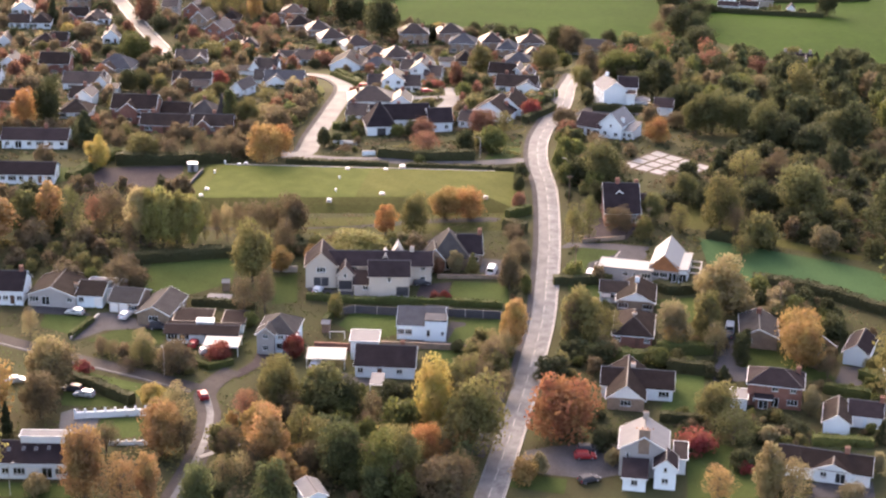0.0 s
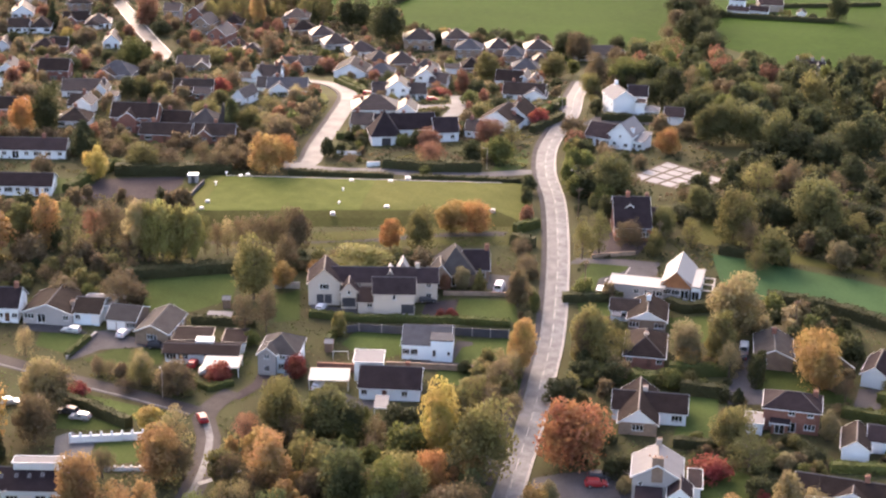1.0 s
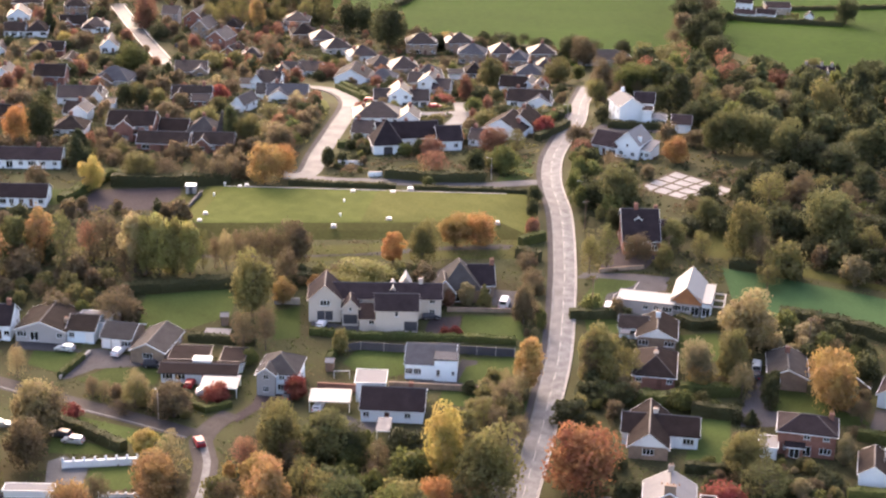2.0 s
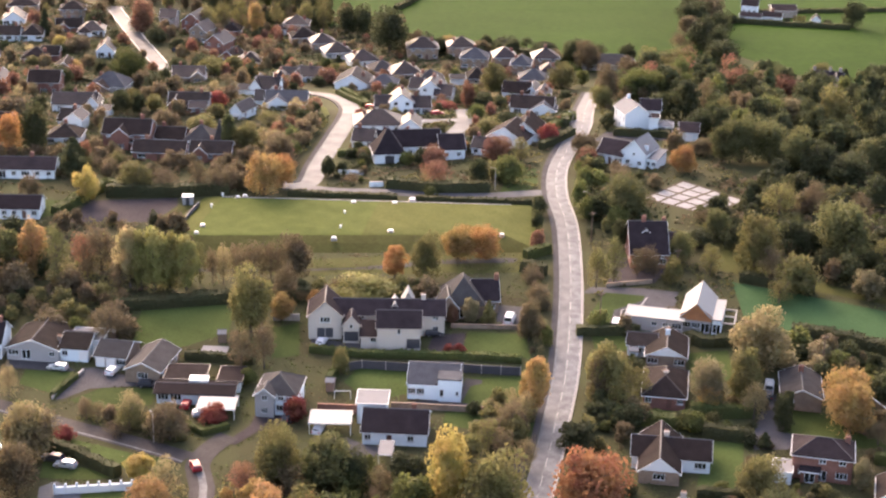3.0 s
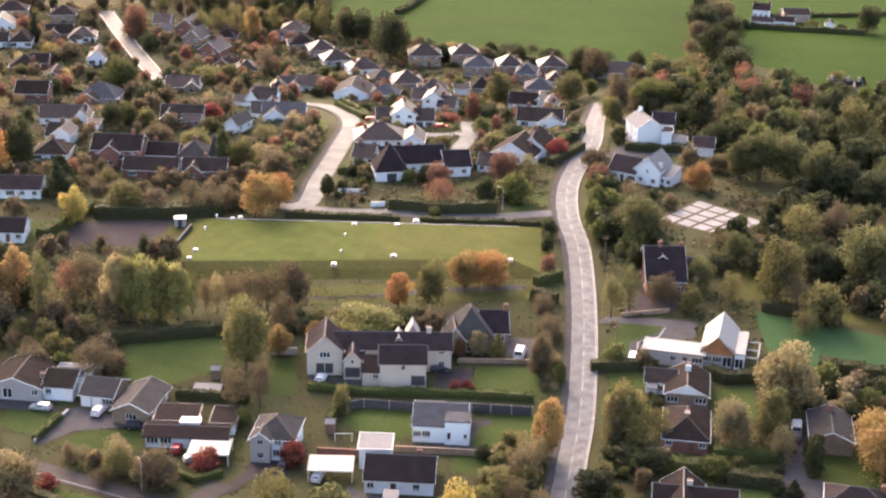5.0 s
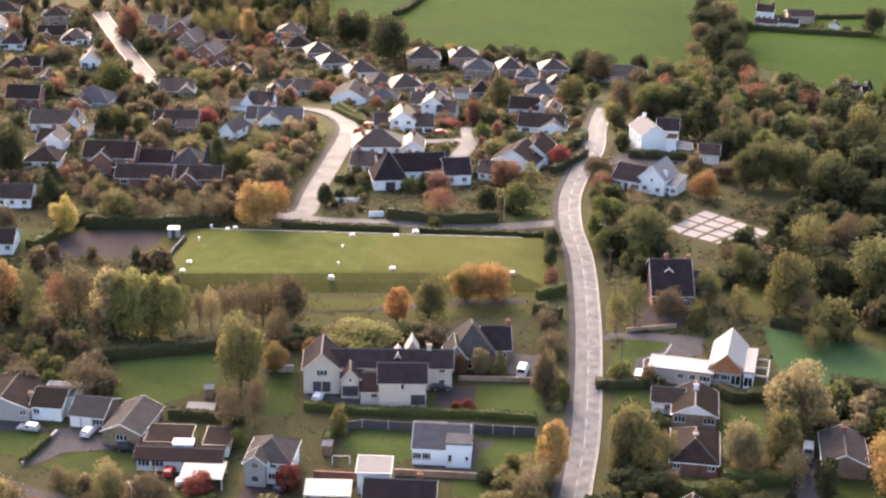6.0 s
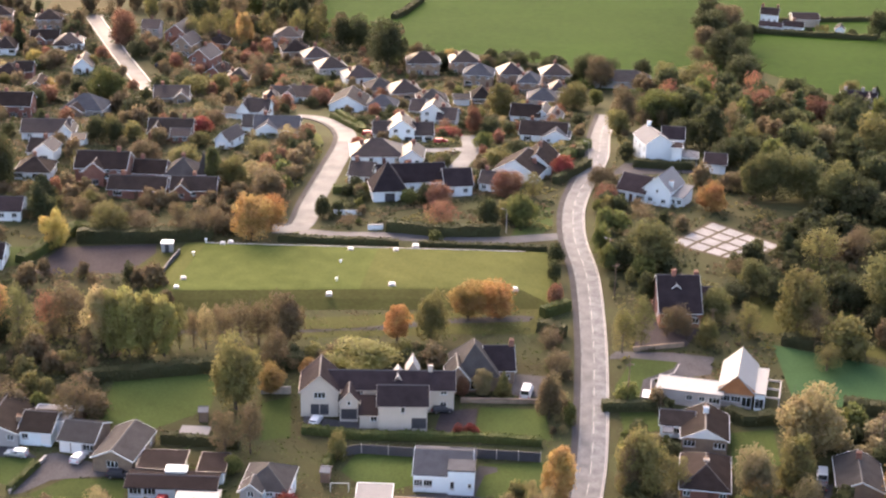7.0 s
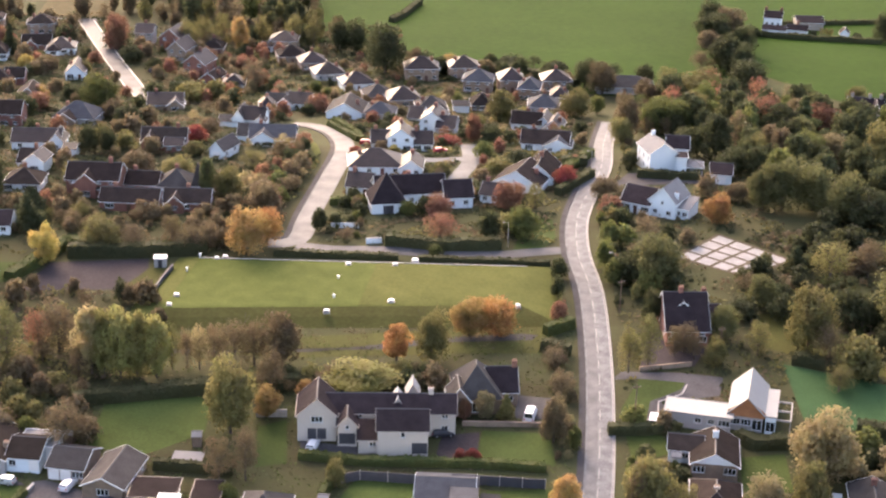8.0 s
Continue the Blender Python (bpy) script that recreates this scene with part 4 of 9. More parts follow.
def sheet_frame(x, y, rz, w, d, h=0.5, label="pale plastic sheet over a low garden frame"):
    e = on_land("cold_frame", label, "garden frame", x, y, rz)
    child("frame", Shape().box(-w / 2, -d / 2, -0.2, w / 2, d / 2, h * 0.8).mesh("frame", "wood_fence"), e)
    child("cover", Shape().box(-w / 2 - 0.1, -d / 2 - 0.1, h * 0.8, w / 2 + 0.1, d / 2 + 0.1, h, bevel=0.05).mesh("cover", "felt_roof"), e)


def pergola(x, y, rz, w, d, h=2.6, label="pale painted pergola frame beside the house"):
    e = on_land("pergola", label, "pergola", x, y, rz)
    post = Shape().box(-0.08, -0.08, -0.3, 0.08, 0.08, h).mesh("post", "concrete")
    for i in range(3):
        for sx in (-1, 1):
            child("post", post, e, Matrix.Translation((sx * w / 2, -d / 2 + d * i / 2, 0)))
        child("beam", Shape().box(-w / 2 - 0.11, -0.12, h, w / 2 + 0.11, 0.12, h + 0.3).mesh("beam", "concrete"), e, Matrix.Translation((0, -d / 2 + d * i / 2, 0)))
    for sx in (-1, 1):
        child("beam", Shape().box(-0.12, -d / 2 - 0.11, h + 0.004, 0.12, d / 2 + 0.11, h + 0.304).mesh("beam", "concrete"), e, Matrix.Translation((sx * w / 2, 0, 0)))


def undergrowth(name, label, seed, outline, per_area, high, colours, size=0.5):
    """Low leafy growth over an outline, off houses and roads, as one mesh."""
    r = np.random.default_rng(seed)
    xs, ys = [p[0] for p in outline], [p[1] for p in outline]
    n = int(per_area * (max(xs) - min(xs)) * (max(ys) - min(ys)))
    px, py = r.uniform(min(xs), max(xs), n), r.uniform(min(ys), max(ys), n)
    keep = np.zeros(n, bool)
    for (x0, y0), (x1, y1) in zip(outline, outline[1:] + outline[:1]):
        if y0 != y1:
            keep ^= ((y0 > py) != (y1 > py)) & (px < (x1 - x0) * (py - y0) / (y1 - y0) + x0)
    lump = np.sin(px * 0.55 + 1.3 * np.sin(py * 0.4)) + np.sin(py * 0.62 + 1.7 * np.sin(px * 0.33))
    keep &= lump > -0.7
    for shape in KEPT:
        hit = np.zeros(n, bool)
        for (x0, y0), (x1, y1) in zip(shape, shape[1:] + shape[:1]):
            if y0 != y1:
                hit ^= ((y0 > py) != (y1 > py)) & (px < (x1 - x0) * (py - y0) / (y1 - y0) + x0)
        keep &= ~hit
    for a, b, c in BUILT:
        keep &= (px - a) ** 2 + (py - b) ** 2 > (c * 0.8) ** 2
    for line, half in ROADS:
        for p in line:
            keep &= (px - p.x) ** 2 + (py - p.y) ** 2 > (half + 0.4) ** 2
    px, py, lump = px[keep], py[keep], lump[keep]
    z = np.array([land(v) for v in py]) + high * (0.25 + 0.3 * (lump + 0.7)) * r.uniform(0.3, 1.1, len(px))
    v, f = leaf_quads(np.stack([px, py, z], 1), np.tile((0.0, -0.2, 1.0), (len(px), 1)), size, 0.7)
    me = mesh_of(name, v.tolist(), f.tolist())
    for c in colours:
        me.materials.append(MATS[c])
    me.polygons.foreach_set("material_index", (np.floor((np.sin(px * 0.21) + np.sin(py * 0.27) + 2) / 4.001 * len(colours))).astype(np.int32))
    return tagged(new(name, me), label, "undergrowth", kind="stuff")


def cladding(e, base_y, half, low, rise, material="timber_cladding", x=0.0, label="orange-brown timber boards on the gable", skirt=0.0):
    """A boarded gable set proud of an end wall, reaching `skirt` below the eaves."""
    ring = [(-half, low - skirt), (half, low - skirt), (half, low), (0, low + rise), (-half, low)] if skirt else [(-half, low), (half, low), (0, low + rise)]
    k = len(ring)
    v = [(x + a, base_y - 0.06, c) for a, c in ring] + [(x + a, base_y - 0.01, c) for a, c in ring]
    f = [tuple(range(k))] + [(i, i + k, (i + 1) % k + k, (i + 1) % k) for i in range(k)]
    child("cladding", mesh_of("cladding", v, f, material), e, None, label)

# ---- ground, fields and roads ----
def ground_sheet():
    """One sheet to the horizon, rows where the land bends."""
    xs = [-4000, -1500, -600, -300, -150, 0, 150, 300, 600, 1500, 4000]
    ys = [y for y, _ in LAND]
    v = [(x, y, land(y)) for y in ys for x in xs]
    k = len(xs)
    f = [(j * k + i, j * k + i + 1, (j + 1) * k + i + 1, (j + 1) * k + i) for j in range(len(ys) - 1) for i in range(k - 1)]
    return tagged(new("ground", mesh_of("ground", v, f, "rough_grass")), "rough grass and fallen leaves over gentle hills", "ground", kind="structure")


ground_sheet()

ROAD = [(-14.2, 224.7), (0.3, 272.5), (1.7, 277.2), (5.4, 300.4), (8.8, 323.9), (10.9, 341.0), (13.1, 359.1), (14.7, 385.8), (15.5, 410.4), (15.4, 438.9), (13.5, 461.1), (14.2, 484.2), (17.8, 506.1), (22.6, 529.6), (24.9, 558.8), (29.3, 595.4)]
strip("road", "worn grey asphalt two-lane road, damp and shining", "road", ROAD, 2.7, 2.7, "road_surface", 0.09)
strip("pavement_1", "narrow grey pavement with a kerb beside the road", "pavement", ROAD[4:], 4.0, -2.75, "pavement_surface", 0.2, drop=0.3)
strip("kerb_1", "low concrete kerb along the road", "kerb", ROAD, -2.72, 2.86, "concrete", 0.2, drop=0.25)
strip("wet_track_3", "darker damp lane worn along one side of the road", "road marking", ROAD, 2.35, -0.35, "damp_asphalt", 0.095)
dashes("centre_line", "worn white dashed centre line on the road", ROAD, 0.0, 4.0, 3.0, 0.1, 0.1)
dashes("edge_line", "worn white edge line on the road", ROAD, -2.45, 400.0, 0.1, 0.12, 0.1)
LANE = [(11.9, 462.7), (5.2, 461.1), (-6.5, 457.8), (-19.7, 457.4), (-31.6, 458.8), (-43.4, 458.0), (-51.7, 459.8)]
CLOSE = [(-58.4, 460.4), (-52.0, 463.0), (-50.9, 482.0), (-48.7, 511.3), (-47.2, 538.6), (-51.2, 560.2), (-58.8, 572.9), (-65.5, 575.1)]
AVENUE = [(-117.0, 612.4), (-125.3, 634.1), (-139.8, 669.9), (-154.6, 708.5), (-162.0, 728.7)]
CROSSING = [(-177.1, 731.3), (-167.2, 729.1), (-157.3, 732.1)]
COURT = [(-17.3, 503.0), (-15.2, 517.3), (-12.5, 531.0), (-13.4, 552.1)]
BRANCH = [(-28.5, 530.3), (-20.5, 530.7), (-13.3, 532.9)]
SIDE = [(-117.0, 344.6), (-104.1, 338.4), (-97.2, 335.2), (-83.8, 328.9), (-75.0, 325.2), (-64.6, 320.5), (-58.3, 317.4)]
BEND = [(-52.0, 327.0), (-54.8, 321.3), (-56.0, 314.6), (-53.7, 306.8), (-52.9, 296.0), (-53.4, 286.0), (-54.7, 274.5), (-55.9, 263.8)]
strip("road_2", "damp grey lane behind the grassed reservoir", "road", LANE, 2.2, 2.2, "grey_asphalt", 0.1)
strip("road_3", "pale damp estate road", "road", CLOSE, 2.7, 2.7, "worn_asphalt", 0.11)
strip("pavement_2", "grey pavement along the estate road", "pavement", CLOSE, 4.0, -2.75, "pavement_surface", 0.2, drop=0.3)
strip("road_4", "pale damp avenue through the far estate", "road", AVENUE, 2.6, 2.6, "grey_asphalt", 0.11)
strip("kerb_2", "pale concrete kerb along the avenue", "kerb", AVENUE, -2.6, 3.1, "concrete", 0.2, drop=0.2)
strip("kerb_3", "pale concrete kerb along the avenue", "kerb", AVENUE, 3.1, -2.6, "concrete", 0.2, drop=0.2)
strip("road_9", "pale damp road crossing the head of the avenue", "road", CROSSING, 2.4, 2.4, "grey_asphalt", 0.13)
strip("road_5", "short cul-de-sac between white bungalows", "road", COURT, 2.4, 2.4, "worn_asphalt", 0.1)
strip("road_8", "short pale branch of the cul-de-sac", "road", BRANCH, 1.9, 1.9, "worn_asphalt", 0.12)
strip("road_6", "dark worn side road with damp streaks", "road", SIDE, 2.3, 2.3, "dark_lane", 0.09)
strip("road_7", "wet lane bending down past the gardens", "road", BEND, 2.3, 2.3, "dark_lane", 0.1)
strip("path_1", "pale worn path branching off the lane", "path", [(-52.6, 288.6), (-51.0, 289.9), (-45.8, 294.4)], 0.6, 0.6, "pale_gravel", 0.12)
# sky reflected in the wet lane, painted as a strip of paler asphalt
strip("wet_track_1", "pale strip painting the sheen of the wet lane", "road marking", BEND[2:], 0.9, 0.5, "road_surface", 0.115)
# same painted reflection, narrower, near one edge of the side road
strip("wet_track_2", "pale strip painting the wet sheen along the side road", "road marking", SIDE, -1.25, 1.7, "road_surface", 0.105)
ROADS += [(smooth_line(p, 2.5), k) for p, k in ((ROAD, 4.6), (LANE, 2.4), (CLOSE, 5.0), (AVENUE, 3.6), (COURT, 3.0), (BRANCH, 2.4), (SIDE, 2.5), (BEND, 2.4))]

# ---- houses along the road ----
h = house('large cream rendered house with dark slate roofs and several gables', -24.8, 376.5, 3.6, 23.8, 7.0, 4.7, 2.2, 'x', 'render_cream', 'slate', front='w w f w w w', front2='w w w w w w', right='w w', stacks=((0.62, 0),), stack_wall='render_cream', trim='render_cream')
# two slate cross gables, their sunlit brightness put into a pale roof colour
wing(h, 1.2, 0.7, 0.0, 3.1, 5.0, 4.6, 2.0, 'y', 'render_cream', 'pale_metal_lit_slate', trim='render_cream', over=0.15, ridge_mat='pale_metal_lit_slate')
wing(h, 4.1, 6.0, 0.0, 2.5, 4.0, 4.6, 2.2, 'y', 'render_cream', 'pale_metal_lit_slate', trim='render_cream', over=0.15, ridge_mat='pale_metal_lit_slate')
wing(h, -13.6, -0.8, 0.0, 7.1, 9.0, 5.0, 3.2, 'y', 'render_cream', 'slate', front='. b b .', front2='. p .', left='w w', trim='render_cream')
wing(h, -8.0, -5.2, 0.0, 3.5, 4.0, 3.9, 1.9, 'y', 'render_cream', 'slate', front='b', front2='s', trim='render_cream')
wing(h, 2.1, -7.3, 0.0, 9.1, 7.0, 4.9, 2.4, 'x', 'render_cream', 'slate', front='. . b', front2='. t .', right='w w', trim='render_cream')
wing(h, -4.2, -7.2, 0.0, 3.5, 5.0, 2.3, 1.6, 'lean', 'render_cream', 'slate', front='. w', trim='render_cream')
h = house('brown brick house with a steep grey hipped roof and white boards', -9.2, 387.8, 5.9, 8.6, 11.0, 3.2, 4.8, 'hip', 'brick_brown', 'grey_tiles', front='. f f .', right='w w w', stacks=(), trim='brick_brown')
wing(h, -3.6, -3.4, 0.0, 4.2, 6.0, 3.0, 2.6, 'y', 'brick_brown', 'grey_tiles', front='f', over=0.25)
wing(h, 5.0, 1.6, 0.0, 5.6, 8.0, 3.0, 3.4, 'x', 'brick_brown', 'slate', front='w w', stacks=((0.9, 0),))
h = house('pale blue-white modern house with a long grey slate roof', -13.8, 350.9, -1.1, 10.2, 11.0, 3.0, 2.2, 'x', 'render_blue', 'blue_slate', front='p p . . . .', left='w w', trim='render_blue', over=0.2)
wing(h, 3.3, -1.9, 0.0, 4.6, 8.5, 4.4, 0.1, 'flat', 'render_blue', 'blue_slate', front='t . s', right='w w p', trim='blue_slate', over=0.05)
house('white rendered annex with a pale flat roof', -25.3, 337.3, 0.2, 5.7, 6.0, 4.1, 0.3, 'flat', 'render_white', 'felt_roof', front='. w', right='w', over=0.25)
house('white bungalow with a low dark slate roof and brick chimney', -20.3, 330.4, -0.7, 12.2, 9.5, 2.7, 2.6, 'x', 'render_white', 'slate', front='w . d . w .', right='w w', stacks=((0.55, 0.1),))
h = house('grey two-storey house with a pale wing and brown-grey roof', -43.9, 341.0, -4.3, 7.9, 9.0, 4.4, 2.5, 'hip', 'render_blue', 'grey_tiles', front='. . p g', front2='. . w w', left='w w', right='w w', stacks=())
wing(h, -2.0, -4.3, 0.0, 3.7, 3.2, 4.7, 1.4, 'y', 'render_grey', 'grey_tiles', front='. p .', front2='. w .', left='w')
h = house('white bungalow with a low dark roof round a courtyard', -60.8, 342.4, 0.6, 15.0, 5.5, 2.5, 0.7, 'x', 'render_white', 'roof_membrane', front='p p . d w .', right='w w w', over=0.6, trim='dark_frame', lights=((-0.1, 0.3), (0.0, 0.3)))
wing(h, -3.0, 6.6, 0.0, 7.5, 6.5, 2.6, 0.2, 'flat', 'render_white', 'roof_membrane', over=0.4, trim='dark_frame', left='w w')
wing(h, 6.1, 6.2, 0.0, 4.3, 6.5, 2.6, 0.2, 'flat', 'render_white', 'roof_membrane', over=0.4, trim='dark_frame', right='w w')
wing(h, 0.2, 2.1, 0.0, 3.6, 2.2, 3.35, 0.05, 'flat', 'white_upvc', 'white_upvc', trim='white_upvc', over=0.02)
h = house('brown brick bungalow with a broad grey tiled gable', -71.8, 353.6, -8.6, 7.3, 12.0, 2.6, 1.7, 'y', 'brick_brown', 'grey_tiles', front='. p .', right='w w w', trim='white_upvc')
wing(h, -8.7, 3.1, 0.0, 6.6, 8.5, 2.6, 1.9, 'x', 'brick_brown', 'grey_tiles', front='g g p')
h = house('grey rendered bungalow with a wide front gable and brown roof', -96.7, 361.5, -3.8, 10.9, 12.0, 2.5, 2.0, 'y', 'render_grey', 'brown_tiles', front='p f . w', right='w w', stacks=((0.85, -0.35),), stack_wall='brick_brown')
wing(h, 8.4, -0.4, 0.0, 5.8, 9.0, 2.6, 1.8, 'x', 'render_blue', 'brown_tiles', front='w . g', right='w')
wing(h, 9.6, 1.9, 0.0, 6.8, 6.0, 2.9, 0.2, 'flat', 'render_white', 'felt_roof', over=0.2)
house('white gabled house with a dark slate roof', -106.9, 360.1, 1.4, 6.2, 8.5, 3.4, 3.0, 'x', 'render_white', 'slate', front='w w d w', right='s w', stacks=((0.7, 0),))
h = house('modern house with a white metal gable roof and timber-clad end', 42.9, 386.1, -11.4, 6.1, 13.0, 3.6, 3.0, 'y', 'render_grey', 'pale_metal_lit_slate', front='p p f', right='f f f p', over=0.5, trim='pale_metal_lit_slate', ridge_mat='pale_metal_lit_slate')
cladding(h, -6.5, 3.5, 3.7, 2.7, skirt=1.1)
wing(h, -8.8, -5.6, 0.0, 12.1, 5.5, 2.8, 0.2, 'flat', 'render_grey', 'pale_metal_lit_slate', front='. . w w p', over=0.4, trim='pale_metal_lit_slate')
wing(h, 4.5, -0.6, 0.0, 1.9, 12.0, 3.1, 0.2, 'flat', 'render_white', 'pale_metal_lit_slate', front='f', right='f f f', over=0.1, trim='pale_metal_lit_slate')
h = house('brown brick bungalow with a white boarded gable', 34.4, 367.6, -6.4, 8.3, 11.0, 2.6, 2.1, 'y', 'brick_brown', 'brown_tiles', front='p . p', left='w w d', right='w w', stacks=((0.0, 0.25),), stack_wall='render_white')
cladding(h, -5.52, 3.87, 2.7, 1.93, 'white_upvc', 0.0, 'white boards on the gable')
wing(h, -5.2, 2.2, 0.0, 6.0, 6.0, 2.7, 1.6, 'x', 'render_white', 'brown_tiles', front='w')
house('red brick bungalow with a dark brown hipped roof', 32.8, 351.4, -6.5, 8.4, 13.0, 2.6, 2.6, 'hip', 'brick_red', 'brown_tiles', front='w . d w', right='w w', left='w w', stacks=((0.0, -0.1),), stack_wall='render_cream')
h = house('white bungalow with a brown T-shaped tiled roof', 31.7, 323.7, -5.6, 14.4, 8.0, 2.7, 2.2, 'x', 'render_white', 'brown_tiles', front='w . . p', right='w', stacks=((-0.15, 0.1),), stack_wall='render_cream')
wing(h, -2.1, -1.9, 0.0, 7.4, 15.4, 2.5, 2.8, 'y', 'brick_brown', 'brown_tiles', front='. p .', right='f', left='w')
cladding(h, -9.62, 3.46, 2.6, 2.6, 'white_upvc', -2.1, 'white boards on the gable')
house('brick bungalow with a grey tiled hipped roof', 60.2, 352.4, -6.4, 7.8, 12.0, 2.6, 1.7, 'y', 'brick_brown', 'grey_tiles', front='p . .', left='w w', stacks=((0.0, 0.5),))
h = house('red brick two-storey house with a dark hipped slate roof', 59.5, 321.9, -10.5, 10.8, 8.0, 4.9, 2.0, 'hip', 'brick_red', 'slate', front='w f p', front2='. w w', right='w w', stacks=((0.8, 0.5),))
wing(h, -2.1, -4.4, 0.0, 3.2, 2.0, 2.4, 0.5, 'lean', 'brick_red', 'slate', front='f')
wing(h, -7.0, -4.4, 0.0, 3.4, 5.0, 2.3, 0.1, 'flat', 'render_white', 'felt_roof', over=0.15)
h = house('white gabled house with a dark slate roof and garage wing', 70.3, 311.5, -11.7, 5.1, 9.0, 2.4, 1.7, 'y', 'render_white', 'brown_tiles', front='', right='w w')
wing(h, 5.4, 3.1, 0.0, 6.3, 6.5, 2.6, 1.8, 'x', 'render_white', 'slate', front='g g', stacks=((0.95, 0),))
h = house('low brown-roofed bungalow with white front gables', 64.5, 291.7, -14.4, 17.0, 8.0, 2.5, 1.9, 'x', 'render_white', 'brown_tiles', front='. . . w . g', stacks=((0.45, 0),), stack_wall='brick_red')
wing(h, 1.6, -2.3, 0.0, 6.2, 4.0, 2.6, 1.3, 'y', 'render_white', 'brown_tiles', front='w f')
house('white gabled house with a dark roof at the garden edge', 80.9, 344.4, -21.1, 5.1, 10.0, 2.8, 1.8, 'y', 'render_white', 'slate', front='', left='w w', right='w w')
house('small white house with a slate roof beside the lane', 87.5, 329.7, -5.1, 8.0, 9.0, 3.0, 2.4, 'x', 'render_white', 'slate', front='w d w')
h = house('tall grey rendered house with a pale sheet roof and end chimney', 30.5, 291.2, -6.0, 8.7, 8.5, 5.7, 2.5, 'y', 'render_grey', 'felt_roof', front='. . .', front2='s . s', left='w w f', right='w w', stacks=((0.0, 0.9),), stack_wall='stone')
chimney(h, Matrix(), 0.0, -3.9, 9.6, 'brick_brown', w=2.0, d=0.8, pots=4, foot=3.5)
wing(h, -1.3, -7.5, 0.0, 4.2, 4.5, 2.6, 1.6, 'lean', 'render_white', 'slate', front='. w .')
wing(h, 4.2, -5.7, 0.0, 3.9, 5.0, 4.3, 1.6, 'y', 'render_white', 'slate', front='w', front2='s', right='w w')
wing(h, 6.9, 1.6, 0.0, 2.0, 7.0, 3.0, 0.2, 'flat', 'render_white', 'slate', right='w')
h = house('long white house with a dark slate roof and rooflights', -82.8, 282.5, 2.5, 15.2, 8.5, 3.3, 2.2, 'x', 'render_white', 'slate', front='p w p g f p', right='w', lights=((-0.45, -0.45), (-0.1, -0.4), (0.2, -0.4), (0.5, -0.35)))
wing(h, 2.7, 0.6, 0.0, 8.4, 2.4, 6.6, 0.2, 'flat', 'render_white', 'felt_roof', front='. s .', over=0.15)
house('white outbuilding with a shallow pale roof', -29.8, 272.4, 24.0, 3.6, 6.0, 3.4, 0.8, 'y', 'render_white', 'felt_roof', front='f', right='w w', stacks=())

# ---- houses behind the reservoir ----
house('long low white bungalow with a slate roof', -127.8, 463.5, 3.2, 18.2, 8.0, 2.6, 2.2, 'x', 'render_white', 'slate', front='w f w p w w', stacks=((0.3, 0),), right='w')
house('white bungalow with a slate roof and white boards', -122.7, 434.7, 3.3, 14.7, 8.0, 2.6, 2.2, 'x', 'render_white', 'slate', front='w p w w d w', right='w')
h = house('dark brick villa with a steep slate roof and tall chimneys', 33.6, 420.7, 3.1, 8.7, 14.0, 3.4, 5.6, 'x', 'brick_red', 'slate', front='p d p', front2='w w w', left='w w', right='w w', stacks=((-0.2, 0), (0.92, 0.1)))
wing(h, -0.5, -0.8, 0.0, 3.8, 3.0, 6.2, 1.6, 'y', 'render_white', 'slate', front2='w')
wing(h, 6.4, 2.5, 0.0, 2.7, 9.0, 3.0, 2.4, 'x', 'brick_red', 'slate', front='w w')
h = house('large white house with a swept dark slate roof', -32.8, 488.6, 11.9, 8.4, 8.6, 3.2, 6.0, 'hip', 'render_white', 'slate', front='. b .', left='w w')
wing(h, 6.6, 5.8, 0.0, 17.3, 9.0, 3.2, 3.4, 'x', 'render_white', 'slate', front='. . w f w', stacks=((0.0, 0.2),))
wing(h, 18.0, 2.0, 0.0, 6.9, 8.0, 3.0, 3.2, 'x', 'render_white', 'slate', front='w w', right='w')
h = house('tall white villa with a blank white front gable', 37.2, 529.7, 15.1, 7.4, 10.0, 6.0, 2.4, 'y', 'render_white', 'felt_roof', front='. . .', left='t t t', left2='t t t', right='t t t', right2='t t t', stacks=((0.0, 0.75),), stack_wall='render_white')
wing(h, 6.9, 2.9, -20.0, 5.8, 7.0, 5.6, 2.4, 'x', 'render_white', 'slate', front='. . .')
wing(h, 5.2, -4.8, -20.0, 2.7, 5.0, 5.0, 0.2, 'flat', 'render_white', 'slate', front='. s')
wing(h, 8.7, -5.3, -20.0, 4.4, 5.0, 2.6, 1.0, 'hip', 'render_white', 'felt_roof', front='f f f', right='f f')
house('white garage with a slate roof', 53.5, 521.3, -6.7, 5.5, 8.0, 2.9, 1.8, 'x', 'render_white', 'slate', front='g')
h = house('white house with steep gables and dark roof', 37.1, 492.6, -27.1, 7.0, 9.0, 4.4, 3.4, 'y', 'render_white', 'felt_roof', front='w w', front2='s', left='w w', right='w w', stacks=((0.8, -0.5),), stack_wall='render_white')
wing(h, -6.8, -0.6, 0.0, 7.6, 9.0, 2.9, 3.0, 'x', 'render_white', 'slate', front='p d p')
wing(h, 4.6, 0.4, 0.0, 3.4, 7.0, 2.8, 1.2, 'lean', 'render_white', 'felt_roof', front='w w')
h = house('white farmhouse standing in the pasture', 101.7, 749.7, -12.3, 6.5, 8.0, 6.4, 1.8, 'x', 'render_white', 'slate', front='w w w', front2='w w w', stacks=((0.9, 0), (-0.9, 0)))
